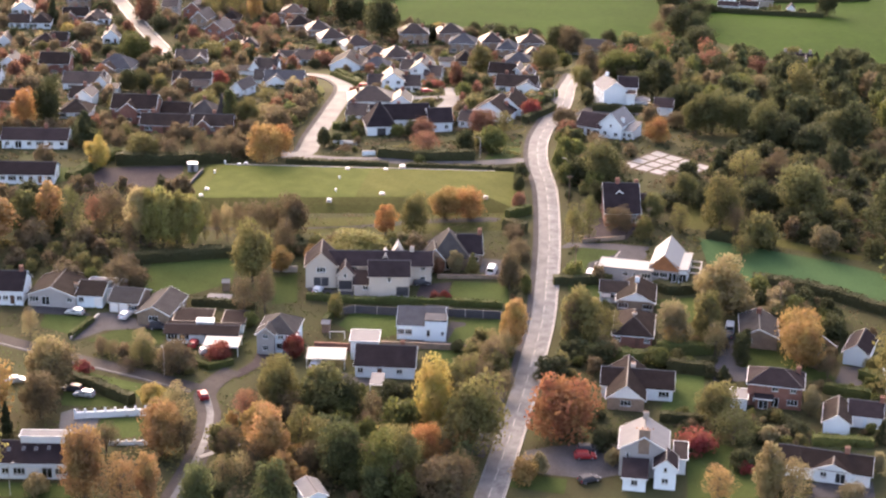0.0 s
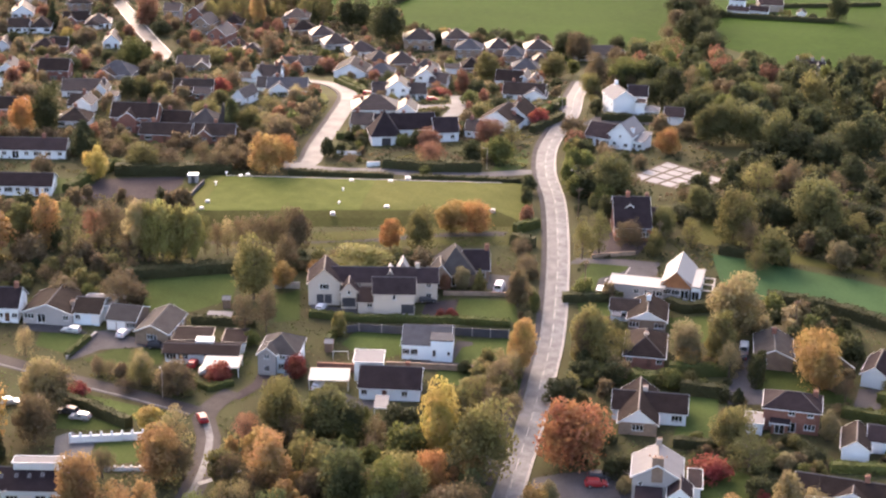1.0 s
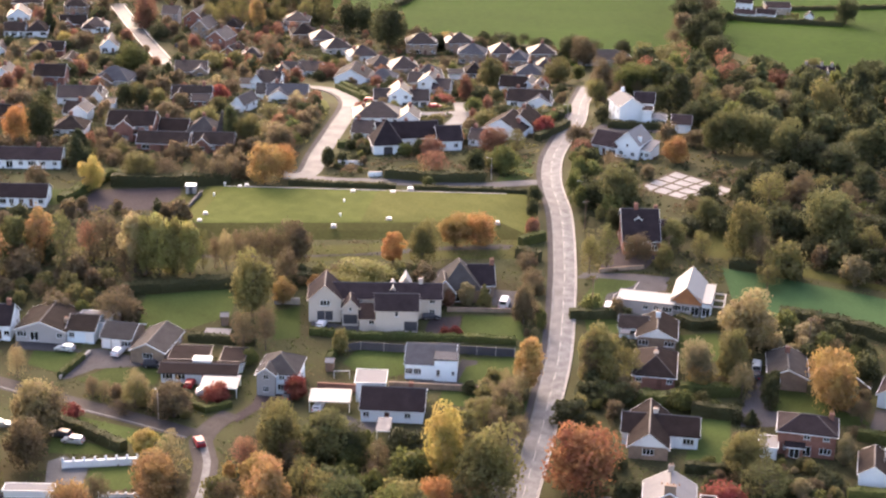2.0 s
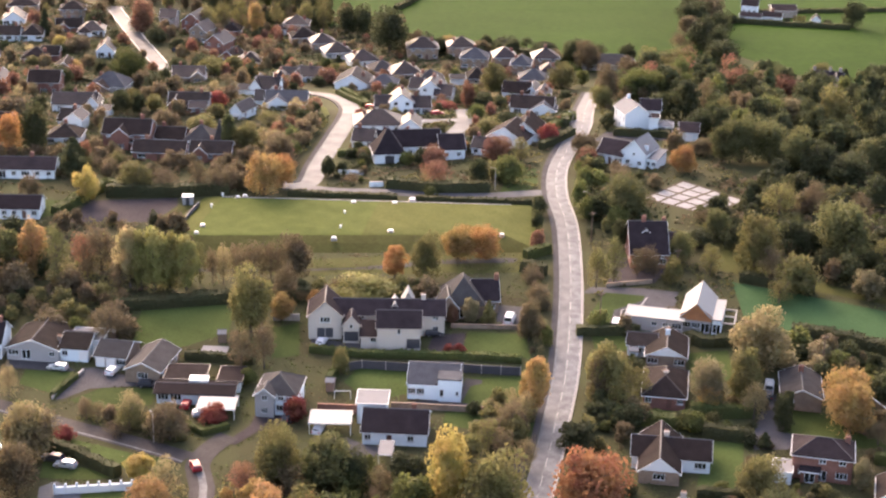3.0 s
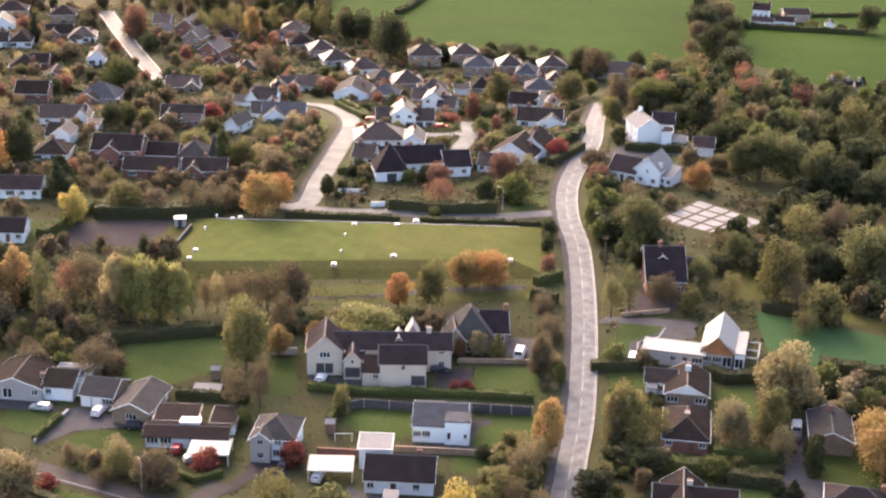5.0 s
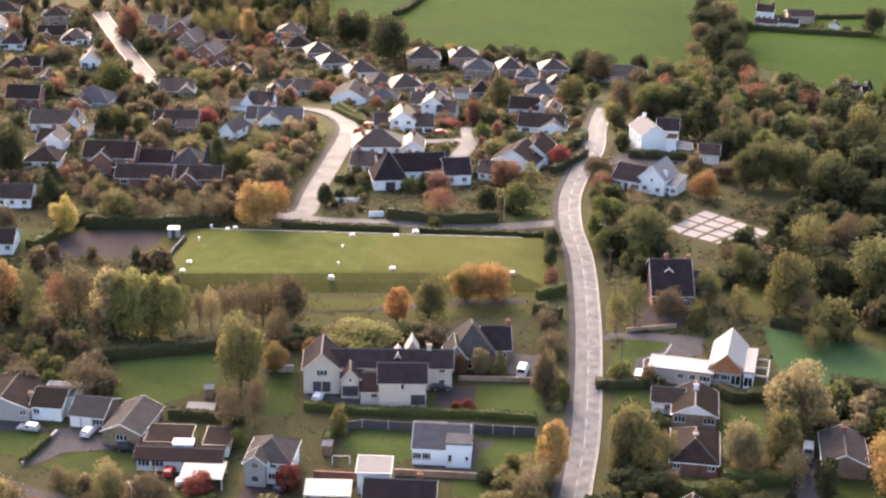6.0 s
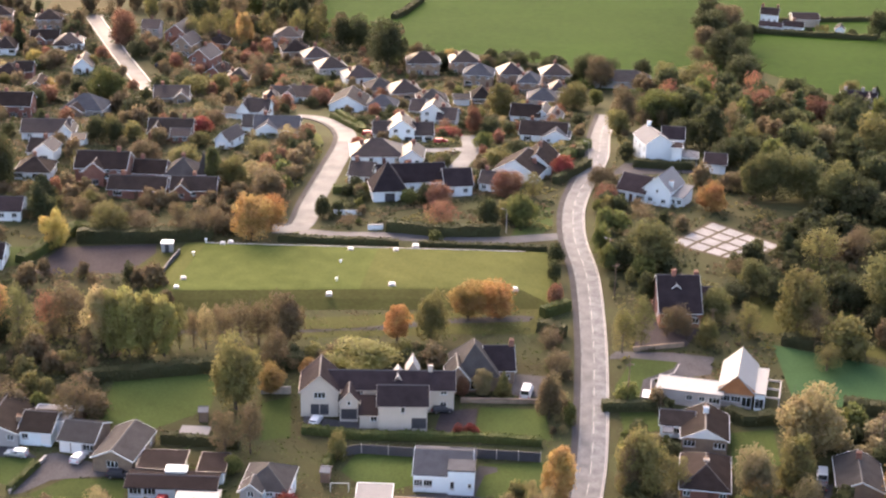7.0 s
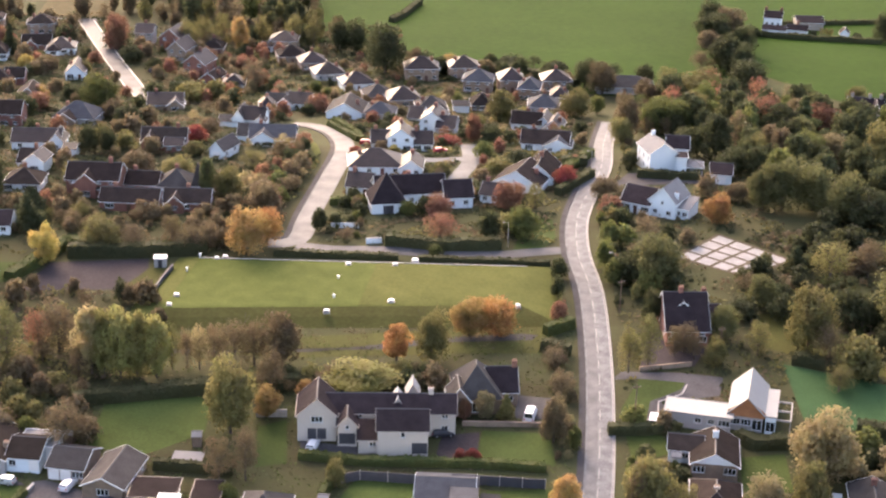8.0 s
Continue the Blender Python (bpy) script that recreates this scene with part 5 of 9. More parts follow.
wing(h, 1.2, -8.5, 0.0, 8.5, 5.0, 3.4, 1.2, 'x', 'render_white', 'slate', front='w d w w')
house('low white farm cottage in the pasture', 110.2, 742.8, -15.1, 7.7, 6.0, 3.0, 1.4, 'x', 'render_white', 'slate', front='w d w', stacks=((0.0, 0),))
house('small white farm store by the field hedge', 127.9, 740.6, -10.5, 3.3, 5.0, 2.6, 1.5, 'y', 'render_white', 'slate', front='g')
house('long dark farm shed beside the pasture', 116.9, 758.3, 2.8, 10.2, 9.0, 3.2, 1.6, 'x', 'stone', 'slate', front='')
h = house('grey stone house with pointed gables and tall chimneys among the trees', 108.0, 604.0, -9.0, 10.5, 9.0, 5.6, 3.4, 'x', 'stone', 'slate', front='t t t', front2='t t t', stacks=((-0.8, 0), (0.2, 0), (0.85, 0)), stack_wall='stone')
wing(h, 3.0, -4.0, 0.0, 4.6, 5.0, 5.8, 3.2, 'y', 'stone', 'slate', front='t', front2='t')

# ---- far estate ----
house('white rendered two-storey house with a front-gabled dark slate roof', -32.3, 543.8, 4.0, 7.0, 9.0, 4.3, 2.6, 'y', 'render_white', 'concrete_tiles', stacks=((0.05, 0.3),), group='houses of the far estate', front='w p', front2='w w', left='w w', right='w w')
house('white rendered bungalow with a gabled dark slate roof', -37.8, 544.1, 4.0, 4.9, 8.0, 2.6, 2.5, 'x', 'render_white', 'concrete_tiles', stacks=((-0.55, 0.05),), group='houses of the far estate', front='w d', left='w w', right='w w')
house('white rendered bungalow with a gabled dark slate roof', -26.3, 544.5, 4.0, 5.5, 8.0, 2.6, 2.5, 'x', 'render_white', 'concrete_tiles', stacks=((-0.6, 0.0),), group='houses of the far estate', front='p p', left='w w', right='w w')
house('white rendered two-storey house with a front-gabled dark slate roof', -23.9, 573.2, -8.0, 6.8, 9.0, 4.3, 2.5, 'y', 'render_white', 'concrete_tiles', stacks=((0.05, 0.3),), group='houses of the far estate', front='w w', front2='w w', left='w w', right='w w')
house('white rendered bungalow with a gabled dark slate roof', -29.3, 584.1, -8.0, 4.0, 8.0, 2.6, 2.5, 'x', 'render_white', 'concrete_tiles', stacks=((0.0, 0.1),), group='houses of the far estate', front='p w', left='w w', right='w w')
house('grey rendered bungalow with a gabled dark slate roof', -19.9, 569.9, -8.0, 5.4, 8.0, 2.6, 2.5, 'x', 'render_grey', 'concrete_tiles', stacks=((-0.55, 0.05),), group='houses of the far estate', front='w w', left='w w', right='w w')
house('white rendered bungalow with a hipped dark slate roof', -37.7, 520.7, 6.0, 13.7, 11.0, 2.6, 3.2, 'hip', 'render_white', 'concrete_tiles', stacks=((-0.6, 0.0),), group='houses of the far estate', front='w w d w', left='w w', right='w w')
house('white rendered bungalow with a front-gabled dark slate roof', -28.0, 518.9, 0.0, 5.9, 9.0, 2.6, 2.2, 'y', 'render_white', 'concrete_tiles', stacks=((0.05, 0.3),), group='houses of the far estate', front='w w', left='w w', right='w w')
house('white rendered bungalow with a gabled dark slate roof', -39.7, 501.3, -8.0, 6.4, 8.0, 2.6, 2.5, 'x', 'render_white', 'concrete_tiles', stacks=((-0.6, 0.0),), group='houses of the far estate', front='p d', left='w w', right='w w')
house('brown brick house with a hipped brown tiled roof, pale porch', -173.2, 705.8, 8.0, 9.7, 9.0, 4.4, 2.6, 'hip', 'brick_brown', 'brown_tiles', stacks=((-0.55, 0.05),), group='houses of the far estate', front='w p w', front2='w w w', left='w w', right='w w')
h = house('red brick bungalow with a gabled brown tiled roof, small front gable', -168.5, 680.4, 10.0, 9.8, 8.0, 2.5, 2.6, 'x', 'brick_red', 'brown_tiles', stacks=((0.0, 0.1),), group='houses of the far estate', front='w w d', left='w w', right='w w')
wing(h, -2.0, -2.7, 0.0, 4.2, 5, 2.5, 1.7, 'y', 'brick_red', 'brown_tiles', front='p')
h = house('white rendered bungalow with a hipped dark slate roof beside the avenue', -158.7, 676.0, 8.0, 9.5, 9.0, 2.6, 2.8, 'hip', 'render_white', 'concrete_tiles', stacks=((0.6, 0.0),), group='houses of the far estate', front='p . p d', left='w w', right='w w')
wing(h, -2.4, -4.2, 0.0, 5.0, 5.5, 2.4, 1.6, 'hip', 'render_white', 'brown_tiles', front='p')
house('white bungalow with a front-gabled dark slate roof and a round bay', -145.8, 642.8, 6.0, 6.1, 10.0, 2.7, 2.8, 'y', 'render_white', 'concrete_tiles', stacks=((-0.55, 0.05),), group='houses of the far estate', front='p d', left='w w', right='w w')
house('white rendered bungalow with a hipped brown tiled roof', -178.8, 665.7, 8.0, 7.5, 10.0, 2.7, 3.0, 'hip', 'render_white', 'brown_tiles', stacks=((0.0, 0.1),), group='houses of the far estate', front='p . p', left='w w', right='w w')
house('white rendered bungalow with a gabled brown tiled roof', -186.9, 663.6, 6.0, 7.9, 8.0, 2.6, 2.5, 'x', 'render_white', 'brown_tiles', stacks=((0.6, 0.0),), group='houses of the far estate', front='w p w', left='w w', right='w w')
house('white rendered bungalow with a front-gabled dark slate roof', -193.0, 691.7, 10.0, 8.3, 10.0, 2.7, 3.0, 'y', 'render_white', 'concrete_tiles', stacks=((-0.55, 0.05),), group='houses of the far estate', front='p d w', left='w w', right='w w')
house('brown brick two-storey house with a hipped brown tiled roof', -194.6, 710.9, 10.0, 11.8, 9.0, 4.3, 2.7, 'hip', 'brick_brown', 'brown_tiles', stacks=((0.0, 0.1),), group='houses of the far estate', front='p w d', front2='w w w', left='w w', right='w w')
h = house('red brick bungalow with a hipped brown tiled roof', -167.2, 627.1, 6.0, 9.4, 9.0, 2.6, 2.9, 'hip', 'brick_red', 'brown_tiles', stacks=((0.6, 0.0),), group='houses of the far estate', front='w p w', left='w w', right='w w')
wing(h, 4.5, 4.0, 0.0, 6, 7, 2.6, 2.4, 'x', 'brick_red', 'brown_tiles', front='w')
house('white rendered bungalow with a front-gabled dark slate roof', -182.8, 628.7, 5.0, 5.8, 9.0, 2.6, 2.4, 'y', 'render_white', 'concrete_tiles', stacks=((-0.55, 0.05),), group='houses of the far estate', front='w w', left='w w', right='w w')
house('white rendered bungalow with a front-gabled dark slate roof', -164.8, 572.0, 0.0, 5.2, 9.0, 2.6, 2.1, 'y', 'render_white', 'concrete_tiles', stacks=((0.0, 0.1),), group='houses of the far estate', front='w w', left='w w', right='w w')
house('brown brick bungalow with a front-gabled brown tiled roof', -150.5, 601.5, 5.0, 7.6, 10.0, 2.5, 2.6, 'y', 'brick_brown', 'brown_tiles', stacks=((0.6, 0.0),), group='houses of the far estate', front='p . w', left='w w', right='w w')
house('red brick house with a gabled brown roof, row of white windows', -146.7, 561.5, 3.0, 9.6, 9.0, 4.2, 2.8, 'x', 'brick_red', 'brown_tiles', stacks=((-0.55, 0.05),), group='houses of the far estate', front='w p w', front2='w w', left='w w', right='w w')
house('red brick bungalow with a gabled brown tiled roof', -146.9, 506.3, 0.0, 9.0, 8.0, 2.6, 2.5, 'x', 'brick_red', 'brown_tiles', stacks=((0.0, 0.1),), group='houses of the far estate', front='w w d', left='w w', right='w w')
house('white rendered bungalow with a gabled dark slate roof', -161.0, 533.2, 0.0, 7.1, 8.0, 2.6, 2.5, 'x', 'render_white', 'concrete_tiles', stacks=((0.6, 0.0),), group='houses of the far estate', front='w p w', left='w w', right='w w')
h = house('grey bungalow with a hipped blue-grey slate roof, brown front gable', -127.5, 568.6, -6.0, 12.1, 10.0, 2.6, 3.4, 'hip', 'render_grey', 'blue_slate', stacks=((-0.55, 0.05),), group='houses of the far estate', front='p d w', left='w w', right='w w')
wing(h, -2.1, -4.4, 0.0, 6.4, 6, 2.4, 1.9, 'y', 'brick_brown', 'brown_tiles', front='p')
h = house('white bungalow with a gabled dark slate roof, white end gable', -129.8, 531.3, 4.0, 12.9, 8.0, 2.6, 2.6, 'x', 'render_white', 'concrete_tiles', stacks=((0.0, 0.1),), group='houses of the far estate', front='w w d', left='w w', right='w w')
wing(h, 5.5, -0.8, 0.0, 4.0, 8, 2.7, 2.3, 'y', 'render_white', 'concrete_tiles', front='w')
h = house('white bungalow with a gabled brown tiled roof, rounded white front', -126.9, 512.8, -4.0, 5.0, 8.0, 2.5, 2.6, 'x', 'render_white', 'brown_tiles', stacks=((0.6, 0.0),), group='houses of the far estate', front='w w', left='w w', right='w w')
wing(h, 2.4, -2.0, 0.0, 5.2, 7, 3.4, 1.9, 'y', 'render_white', 'concrete_tiles', front='p')
house('white rendered bungalow with a gabled dark slate roof', -119.3, 524.8, 0.0, 3.4, 5.0, 2.4, 0.9, 'x', 'render_white', 'concrete_tiles', stacks=(), group='houses of the far estate', front='g .', left='w w', right='w w')
house('white rendered bungalow with a hipped brown tiled roof', -124.1, 495.8, 2.0, 9.0, 9.0, 2.5, 2.7, 'hip', 'render_white', 'brown_tiles', stacks=((0.0, 0.1),), group='houses of the far estate', front='p . p w', left='w w', right='w w')
h = house('red brick house with a gabled brown tiled roof, white-edged front gable', -105.8, 494.3, 0.0, 13.0, 9.5, 4.7, 3.0, 'x', 'brick_red', 'brown_tiles', stacks=((0.6, 0.0),), group='houses of the far estate', front='w d p', front2='w w w w', left='w w', right='w w')
wing(h, -1.4, -3.2, 0.0, 5.0, 6, 4.6, 2.0, 'y', 'brick_red', 'brown_tiles', front='p')
wing(h, 3.2, -4.3, 0.0, 3.2, 3, 2.6, 0.8, 'lean', 'brick_red', 'brown_tiles', front='f')
house('red brick bungalow with a gabled brown tiled roof', -94.3, 497.3, -2.0, 8.1, 8.0, 2.6, 2.3, 'x', 'brick_red', 'brown_tiles', stacks=((-0.55, 0.05),), group='houses of the far estate', front='p d w', left='w w', right='w w')
house('brown brick bungalow with a hipped grey roof like a pale pyramid', -85.8, 496.3, 0.0, 8.3, 9.0, 2.9, 3.2, 'hip', 'brick_brown', 'grey_tiles', stacks=((0.0, 0.1),), group='houses of the far estate', front='w w d', left='w w', right='w w')
house('red brick house with a hipped grey roof like a turret', -80.0, 493.3, 0.0, 2.3, 3.6, 4.4, 4.2, 'hip', 'brick_red', 'grey_tiles', stacks=(), group='houses of the far estate', front='w w', front2='w w', left='w w', right='w w')
house('red brick bungalow with a gabled brown tiled roof among shrubs', -94.7, 483.2, -1.0, 14.2, 7.5, 2.6, 2.3, 'x', 'brick_red', 'brown_tiles', stacks=((-0.55, 0.05),), group='houses of the far estate', front='p d w', left='w w', right='w w')
h = house('red brick bungalow with a gabled brown tiled roof', -80.9, 484.3, 2.0, 11.2, 7.5, 2.6, 2.3, 'x', 'brick_red', 'brown_tiles', stacks=((0.0, 0.1),), group='houses of the far estate', front='w w d', left='w w', right='w w')
wing(h, -2.8, -2.5, 0.0, 4.4, 5, 2.6, 1.9, 'y', 'brick_red', 'brown_tiles', front='w')
h = house('red brick bungalow with a gabled brown tiled roof, white-edged front gable', -96.0, 535.5, 3.0, 11.9, 8.0, 2.7, 2.7, 'x', 'brick_red', 'brown_tiles', stacks=((0.6, 0.0),), group='houses of the far estate', front='w p w', left='w w', right='w w')
wing(h, -3.7, -2.4, 0.0, 4.2, 6, 2.9, 2.0, 'y', 'brick_red', 'brown_tiles', front='w')
wing(h, 3.0, -3.7, 0.0, 5.0, 5, 2.3, 1.4, 'x', 'brick_red', 'concrete_tiles', front='w w')
h = house('brown brick bungalow with a gabled dark slate roof, white-edged end gable', -106.8, 594.5, 6.0, 10.4, 9.0, 2.5, 2.6, 'x', 'brick_brown', 'concrete_tiles', stacks=((-0.55, 0.05),), group='houses of the far estate', front='p d w', left='w w', right='w w')
wing(h, 3.1, -2.7, 0.0, 5.0, 6, 2.5, 1.9, 'y', 'brick_brown', 'concrete_tiles', front='p')
house('grey house with a gabled dark slate roof and tall white windows', -132.2, 693.0, 0.0, 6.2, 8.0, 4.9, 2.4, 'x', 'render_grey', 'concrete_tiles', stacks=((0.0, 0.1),), group='houses of the far estate', front='p w d', front2='w w', left='w w', right='w w')
house('red brick two-storey house with a front-gabled dark slate roof', -120.9, 689.4, -12.0, 8.0, 11.0, 4.6, 3.1, 'y', 'brick_red', 'concrete_tiles', stacks=((0.6, 0.0),), group='houses of the far estate', front='w d p', front2='w w', left='w w', right='w w')
house('brown brick two-storey house with a front-gabled dark slate roof', -115.5, 671.7, -14.0, 6.8, 10.0, 4.5, 2.9, 'y', 'brick_brown', 'concrete_tiles', stacks=((-0.55, 0.05),), group='houses of the far estate', front='w p w', front2='w w', left='w w', right='w w')
house('red brick two-storey house with a front-gabled dark slate roof', -106.2, 653.5, -15.0, 7.7, 10.0, 4.4, 3.0, 'y', 'brick_red', 'concrete_tiles', stacks=((0.0, 0.1),), group='houses of the far estate', front='p w d', front2='w w', left='w w', right='w w')
house('red brick bungalow with a front-gabled brown tiled roof', -99.4, 639.6, -15.0, 5.9, 9.0, 2.6, 2.0, 'y', 'brick_red', 'brown_tiles', stacks=((0.6, 0.0),), group='houses of the far estate', front='w w', left='w w', right='w w')
house('white rendered bungalow with a hipped dark slate roof', -91.6, 633.1, 4.0, 7.1, 8.0, 2.6, 2.6, 'hip', 'render_white', 'concrete_tiles', stacks=((-0.55, 0.05),), group='houses of the far estate', front='p d w', left='w w', right='w w')
house('brown brick bungalow with a hipped brown tiled roof', -106.1, 683.0, 0.0, 7.3, 8.0, 2.6, 2.5, 'hip', 'brick_brown', 'brown_tiles', stacks=((0.0, 0.1),), group='houses of the far estate', front='w w d', left='w w', right='w w')
h = house('brown brick house with a hipped dark slate roof, white porch', -81.6, 689.7, 0.0, 9.5, 9.0, 4.5, 2.6, 'hip', 'brick_brown', 'concrete_tiles', stacks=((0.6, 0.0),), group='houses of the far estate', front='w d p', front2='w w', left='w w', right='w w')
wing(h, -5.7, -3.0, 0.0, 3.6, 4, 2.6, 1.1, 'x', 'render_white', 'concrete_tiles', front='p')
house('brown brick bungalow with a hipped brown tiled roof', -77.4, 672.6, 14.0, 9.5, 9.0, 3.2, 2.9, 'hip', 'brick_brown', 'brown_tiles', stacks=((-0.55, 0.05),), group='houses of the far estate', front='p d w', left='w w', right='w w')
house('brown brick bungalow with a hipped dark slate roof', -69.2, 664.3, 16.0, 8.9, 9.0, 3.2, 2.8, 'hip', 'brick_brown', 'concrete_tiles', stacks=((0.0, 0.1),), group='houses of the far estate', front='w w d', left='w w', right='w w')
house('grey rendered bungalow with a hipped dark slate roof', -62.6, 651.2, 18.0, 9.8, 9.0, 2.8, 2.8, 'hip', 'render_grey', 'concrete_tiles', stacks=((0.6, 0.0),), group='houses of the far estate', front='w p w', left='w w', right='w w')
house('white rendered bungalow with a hipped dark slate roof', -52.1, 639.2, 18.0, 10.1, 9.0, 2.8, 2.9, 'hip', 'render_white', 'concrete_tiles', stacks=((-0.55, 0.05),), group='houses of the far estate', front='p d w', left='w w', right='w w')
house('brown brick bungalow with a hipped grey tiled roof', -43.8, 621.0, 17.0, 8.7, 9.0, 2.8, 2.8, 'hip', 'brick_brown', 'grey_tiles', stacks=((0.0, 0.1),), group='houses of the far estate', front='w w d', left='w w', right='w w')
house('brown brick bungalow with a hipped dark slate roof', -35.5, 616.3, 15.0, 10.2, 10.0, 2.9, 3.1, 'hip', 'brick_brown', 'concrete_tiles', stacks=((0.6, 0.0),), group='houses of the far estate', front='w p w', left='w w', right='w w')
house('brown brick bungalow with a hipped grey tiled roof', -25.9, 600.1, 8.0, 9.2, 9.0, 2.9, 2.9, 'hip', 'brick_brown', 'grey_tiles', stacks=((-0.55, 0.05),), group='houses of the far estate', front='p d w', left='w w', right='w w')
h = house('white bungalow with a gabled dark slate roof, pale front gable', -66.8, 603.1, -6.0, 7.8, 8.0, 2.6, 2.4, 'x', 'render_white', 'concrete_tiles', stacks=((0.0, 0.1),), group='houses of the far estate', front='w w d', left='w w', right='w w')
wing(h, -3.7, -1.1, 0.0, 4.8, 9, 2.6, 1.9, 'y', 'render_white', 'grey_tiles', front='d')
wing(h, -6.8, -0.9, 0.0, 6.0, 7, 2.6, 2.0, 'x', 'render_white', 'grey_tiles', front='w w')
h = house('white bungalow with a gabled dark slate roof and stepped white gables', -76.9, 571.7, -4.0, 7.7, 8.0, 2.9, 2.8, 'x', 'render_white', 'concrete_tiles', stacks=((0.6, 0.0),), group='houses of the far estate', front='w p w', left='w w', right='w w')
wing(h, -3.5, -0.5, 0.0, 3.6, 9, 3.2, 2.4, 'y', 'render_white', 'concrete_tiles', front='')
wing(h, 2.8, -3.3, 0.0, 3.0, 4, 2.8, 1.2, 'y', 'render_white', 'concrete_tiles', front='w')
wing(h, -6.4, -1.8, 0.0, 5.6, 6, 2.2, 1.0, 'x', 'render_white', 'grey_tiles', front='g g')
h = house('pale blue bungalow with a gabled blue-grey slate roof, wide front gable', -67.7, 545.7, 2.0, 12.5, 9.0, 2.7, 2.6, 'x', 'render_blue', 'blue_slate', stacks=((-0.55, 0.05),), group='houses of the far estate', front='p d w', left='w w', right='w w')
wing(h, -2.5, -2.6, 0.0, 6.4, 7, 2.7, 2.0, 'y', 'render_blue', 'blue_slate', front='w p')
wing(h, -6.9, 1.5, 0.0, 5.6, 8, 2.7, 2.3, 'x', 'render_blue', 'grey_tiles', front='w')
house('white rendered bungalow with a front-gabled dark slate roof', -78.9, 529.1, -20.0, 4.1, 9.0, 2.7, 2.2, 'y', 'render_white', 'concrete_tiles', stacks=(), group='houses of the far estate', front='g', left='w w', right='w w')
house('white bungalow with a front-gabled grey tiled roof, broad pale roof', -51.1, 592.1, -4.0, 10.8, 12.0, 2.7, 2.9, 'y', 'render_white', 'grey_tiles', stacks=((0.6, 0.0),), group='houses of the far estate', front='. w p .', left='w w', right='w w')
house('grey rendered bungalow with a hipped blue-grey slate roof', -40.8, 590.1, -4.0, 9.1, 8.0, 2.5, 2.5, 'hip', 'render_grey', 'blue_slate', stacks=((-0.55, 0.05),), group='houses of the far estate', front='p d w', left='w w', right='w w')
house('white rendered bungalow with a hipped dark slate roof', -76.1, 596.5, 6.0, 4.2, 7.0, 2.6, 2.0, 'hip', 'render_white', 'concrete_tiles', stacks=((0.0, 0.1),), group='houses of the far estate', front='w w', left='w w', right='w w')
house('brown brick two-storey house with a hipped dark slate roof', -31.1, 655.6, 6.0, 11.1, 9.0, 4.5, 3.0, 'hip', 'brick_brown', 'concrete_tiles', stacks=((0.6, 0.0),), group='houses of the far estate', front='w p d w', front2='w w w', left='w w', right='w w')
house('brown brick two-storey house with a hipped dark slate roof', -17.0, 659.1, 8.0, 10.0, 9.0, 4.5, 2.8, 'hip', 'brick_brown', 'concrete_tiles', stacks=((-0.55, 0.05),), group='houses of the far estate', front='w p w', front2='w w w', left='w w', right='w w')
house('brown brick two-storey house with a hipped blue-grey slate roof', -11.5, 642.3, -4.0, 9.7, 9.0, 4.3, 2.8, 'hip', 'brick_brown', 'blue_slate', stacks=((0.0, 0.1),), group='houses of the far estate', front='p w d', front2='w w w', left='w w', right='w w')
house('brown brick two-storey house with a hipped dark slate roof', -0.9, 643.0, 8.0, 8.2, 9.0, 4.8, 2.9, 'hip', 'brick_brown', 'concrete_tiles', stacks=((0.6, 0.0),), group='houses of the far estate', front='w d p', front2='w w', left='w w', right='w w')
house('brown brick two-storey house with a hipped blue-grey slate roof', 5.2, 633.4, -6.0, 6.9, 9.0, 4.5, 2.6, 'hip', 'brick_brown', 'blue_slate', stacks=((-0.55, 0.05),), group='houses of the far estate', front='w p w', front2='w w', left='w w', right='w w')
house('brown brick two-storey house with a hipped dark slate roof', 14.0, 645.0, 6.0, 9.4, 9.0, 4.5, 2.7, 'hip', 'brick_brown', 'concrete_tiles', stacks=((0.0, 0.1),), group='houses of the far estate', front='p w d', front2='w w', left='w w', right='w w')
house('brown brick bungalow with a hipped brown tiled roof', -10.3, 611.4, 4.0, 6.4, 8.0, 2.6, 2.8, 'hip', 'brick_brown', 'brown_tiles', stacks=((0.6, 0.0),), group='houses of the far estate', front='w p w', left='w w', right='w w')
house('white bungalow with a gabled grey roof used as a double garage', -16.7, 606.9, 4.0, 4.9, 6.0, 2.5, 0.8, 'x', 'render_white', 'grey_tiles', stacks=(), group='houses of the far estate', front='g g', left='w w', right='w w')
house('grey rendered bungalow with a hipped blue-grey slate roof', 9.3, 610.3, -2.0, 9.5, 9.0, 2.9, 2.8, 'hip', 'render_grey', 'blue_slate', stacks=((0.0, 0.1),), group='houses of the far estate', front='w w d', left='w w', right='w w')
house('grey rendered bungalow with a hipped dark slate roof', 14.9, 631.5, 0.0, 5.4, 8.0, 2.6, 2.2, 'hip', 'render_grey', 'concrete_tiles', stacks=((0.6, 0.0),), group='houses of the far estate', front='w w', left='w w', right='w w')
house('grey bungalow with a hipped grey roof below the field', 37.0, 647.0, 0.0, 19.1, 10.0, 2.6, 2.6, 'hip', 'render_grey', 'grey_tiles', stacks=((-0.55, 0.05),), group='houses of the far estate', front='p d w', left='w w', right='w w')
h = house('white bungalow with a gabled brown tiled roof, pale end gable', 3.6, 578.5, -8.0, 8.7, 8.0, 3.0, 2.6, 'x', 'render_white', 'brown_tiles', stacks=((0.0, 0.1),), group='houses of the far estate', front='w w d', left='w w', right='w w')
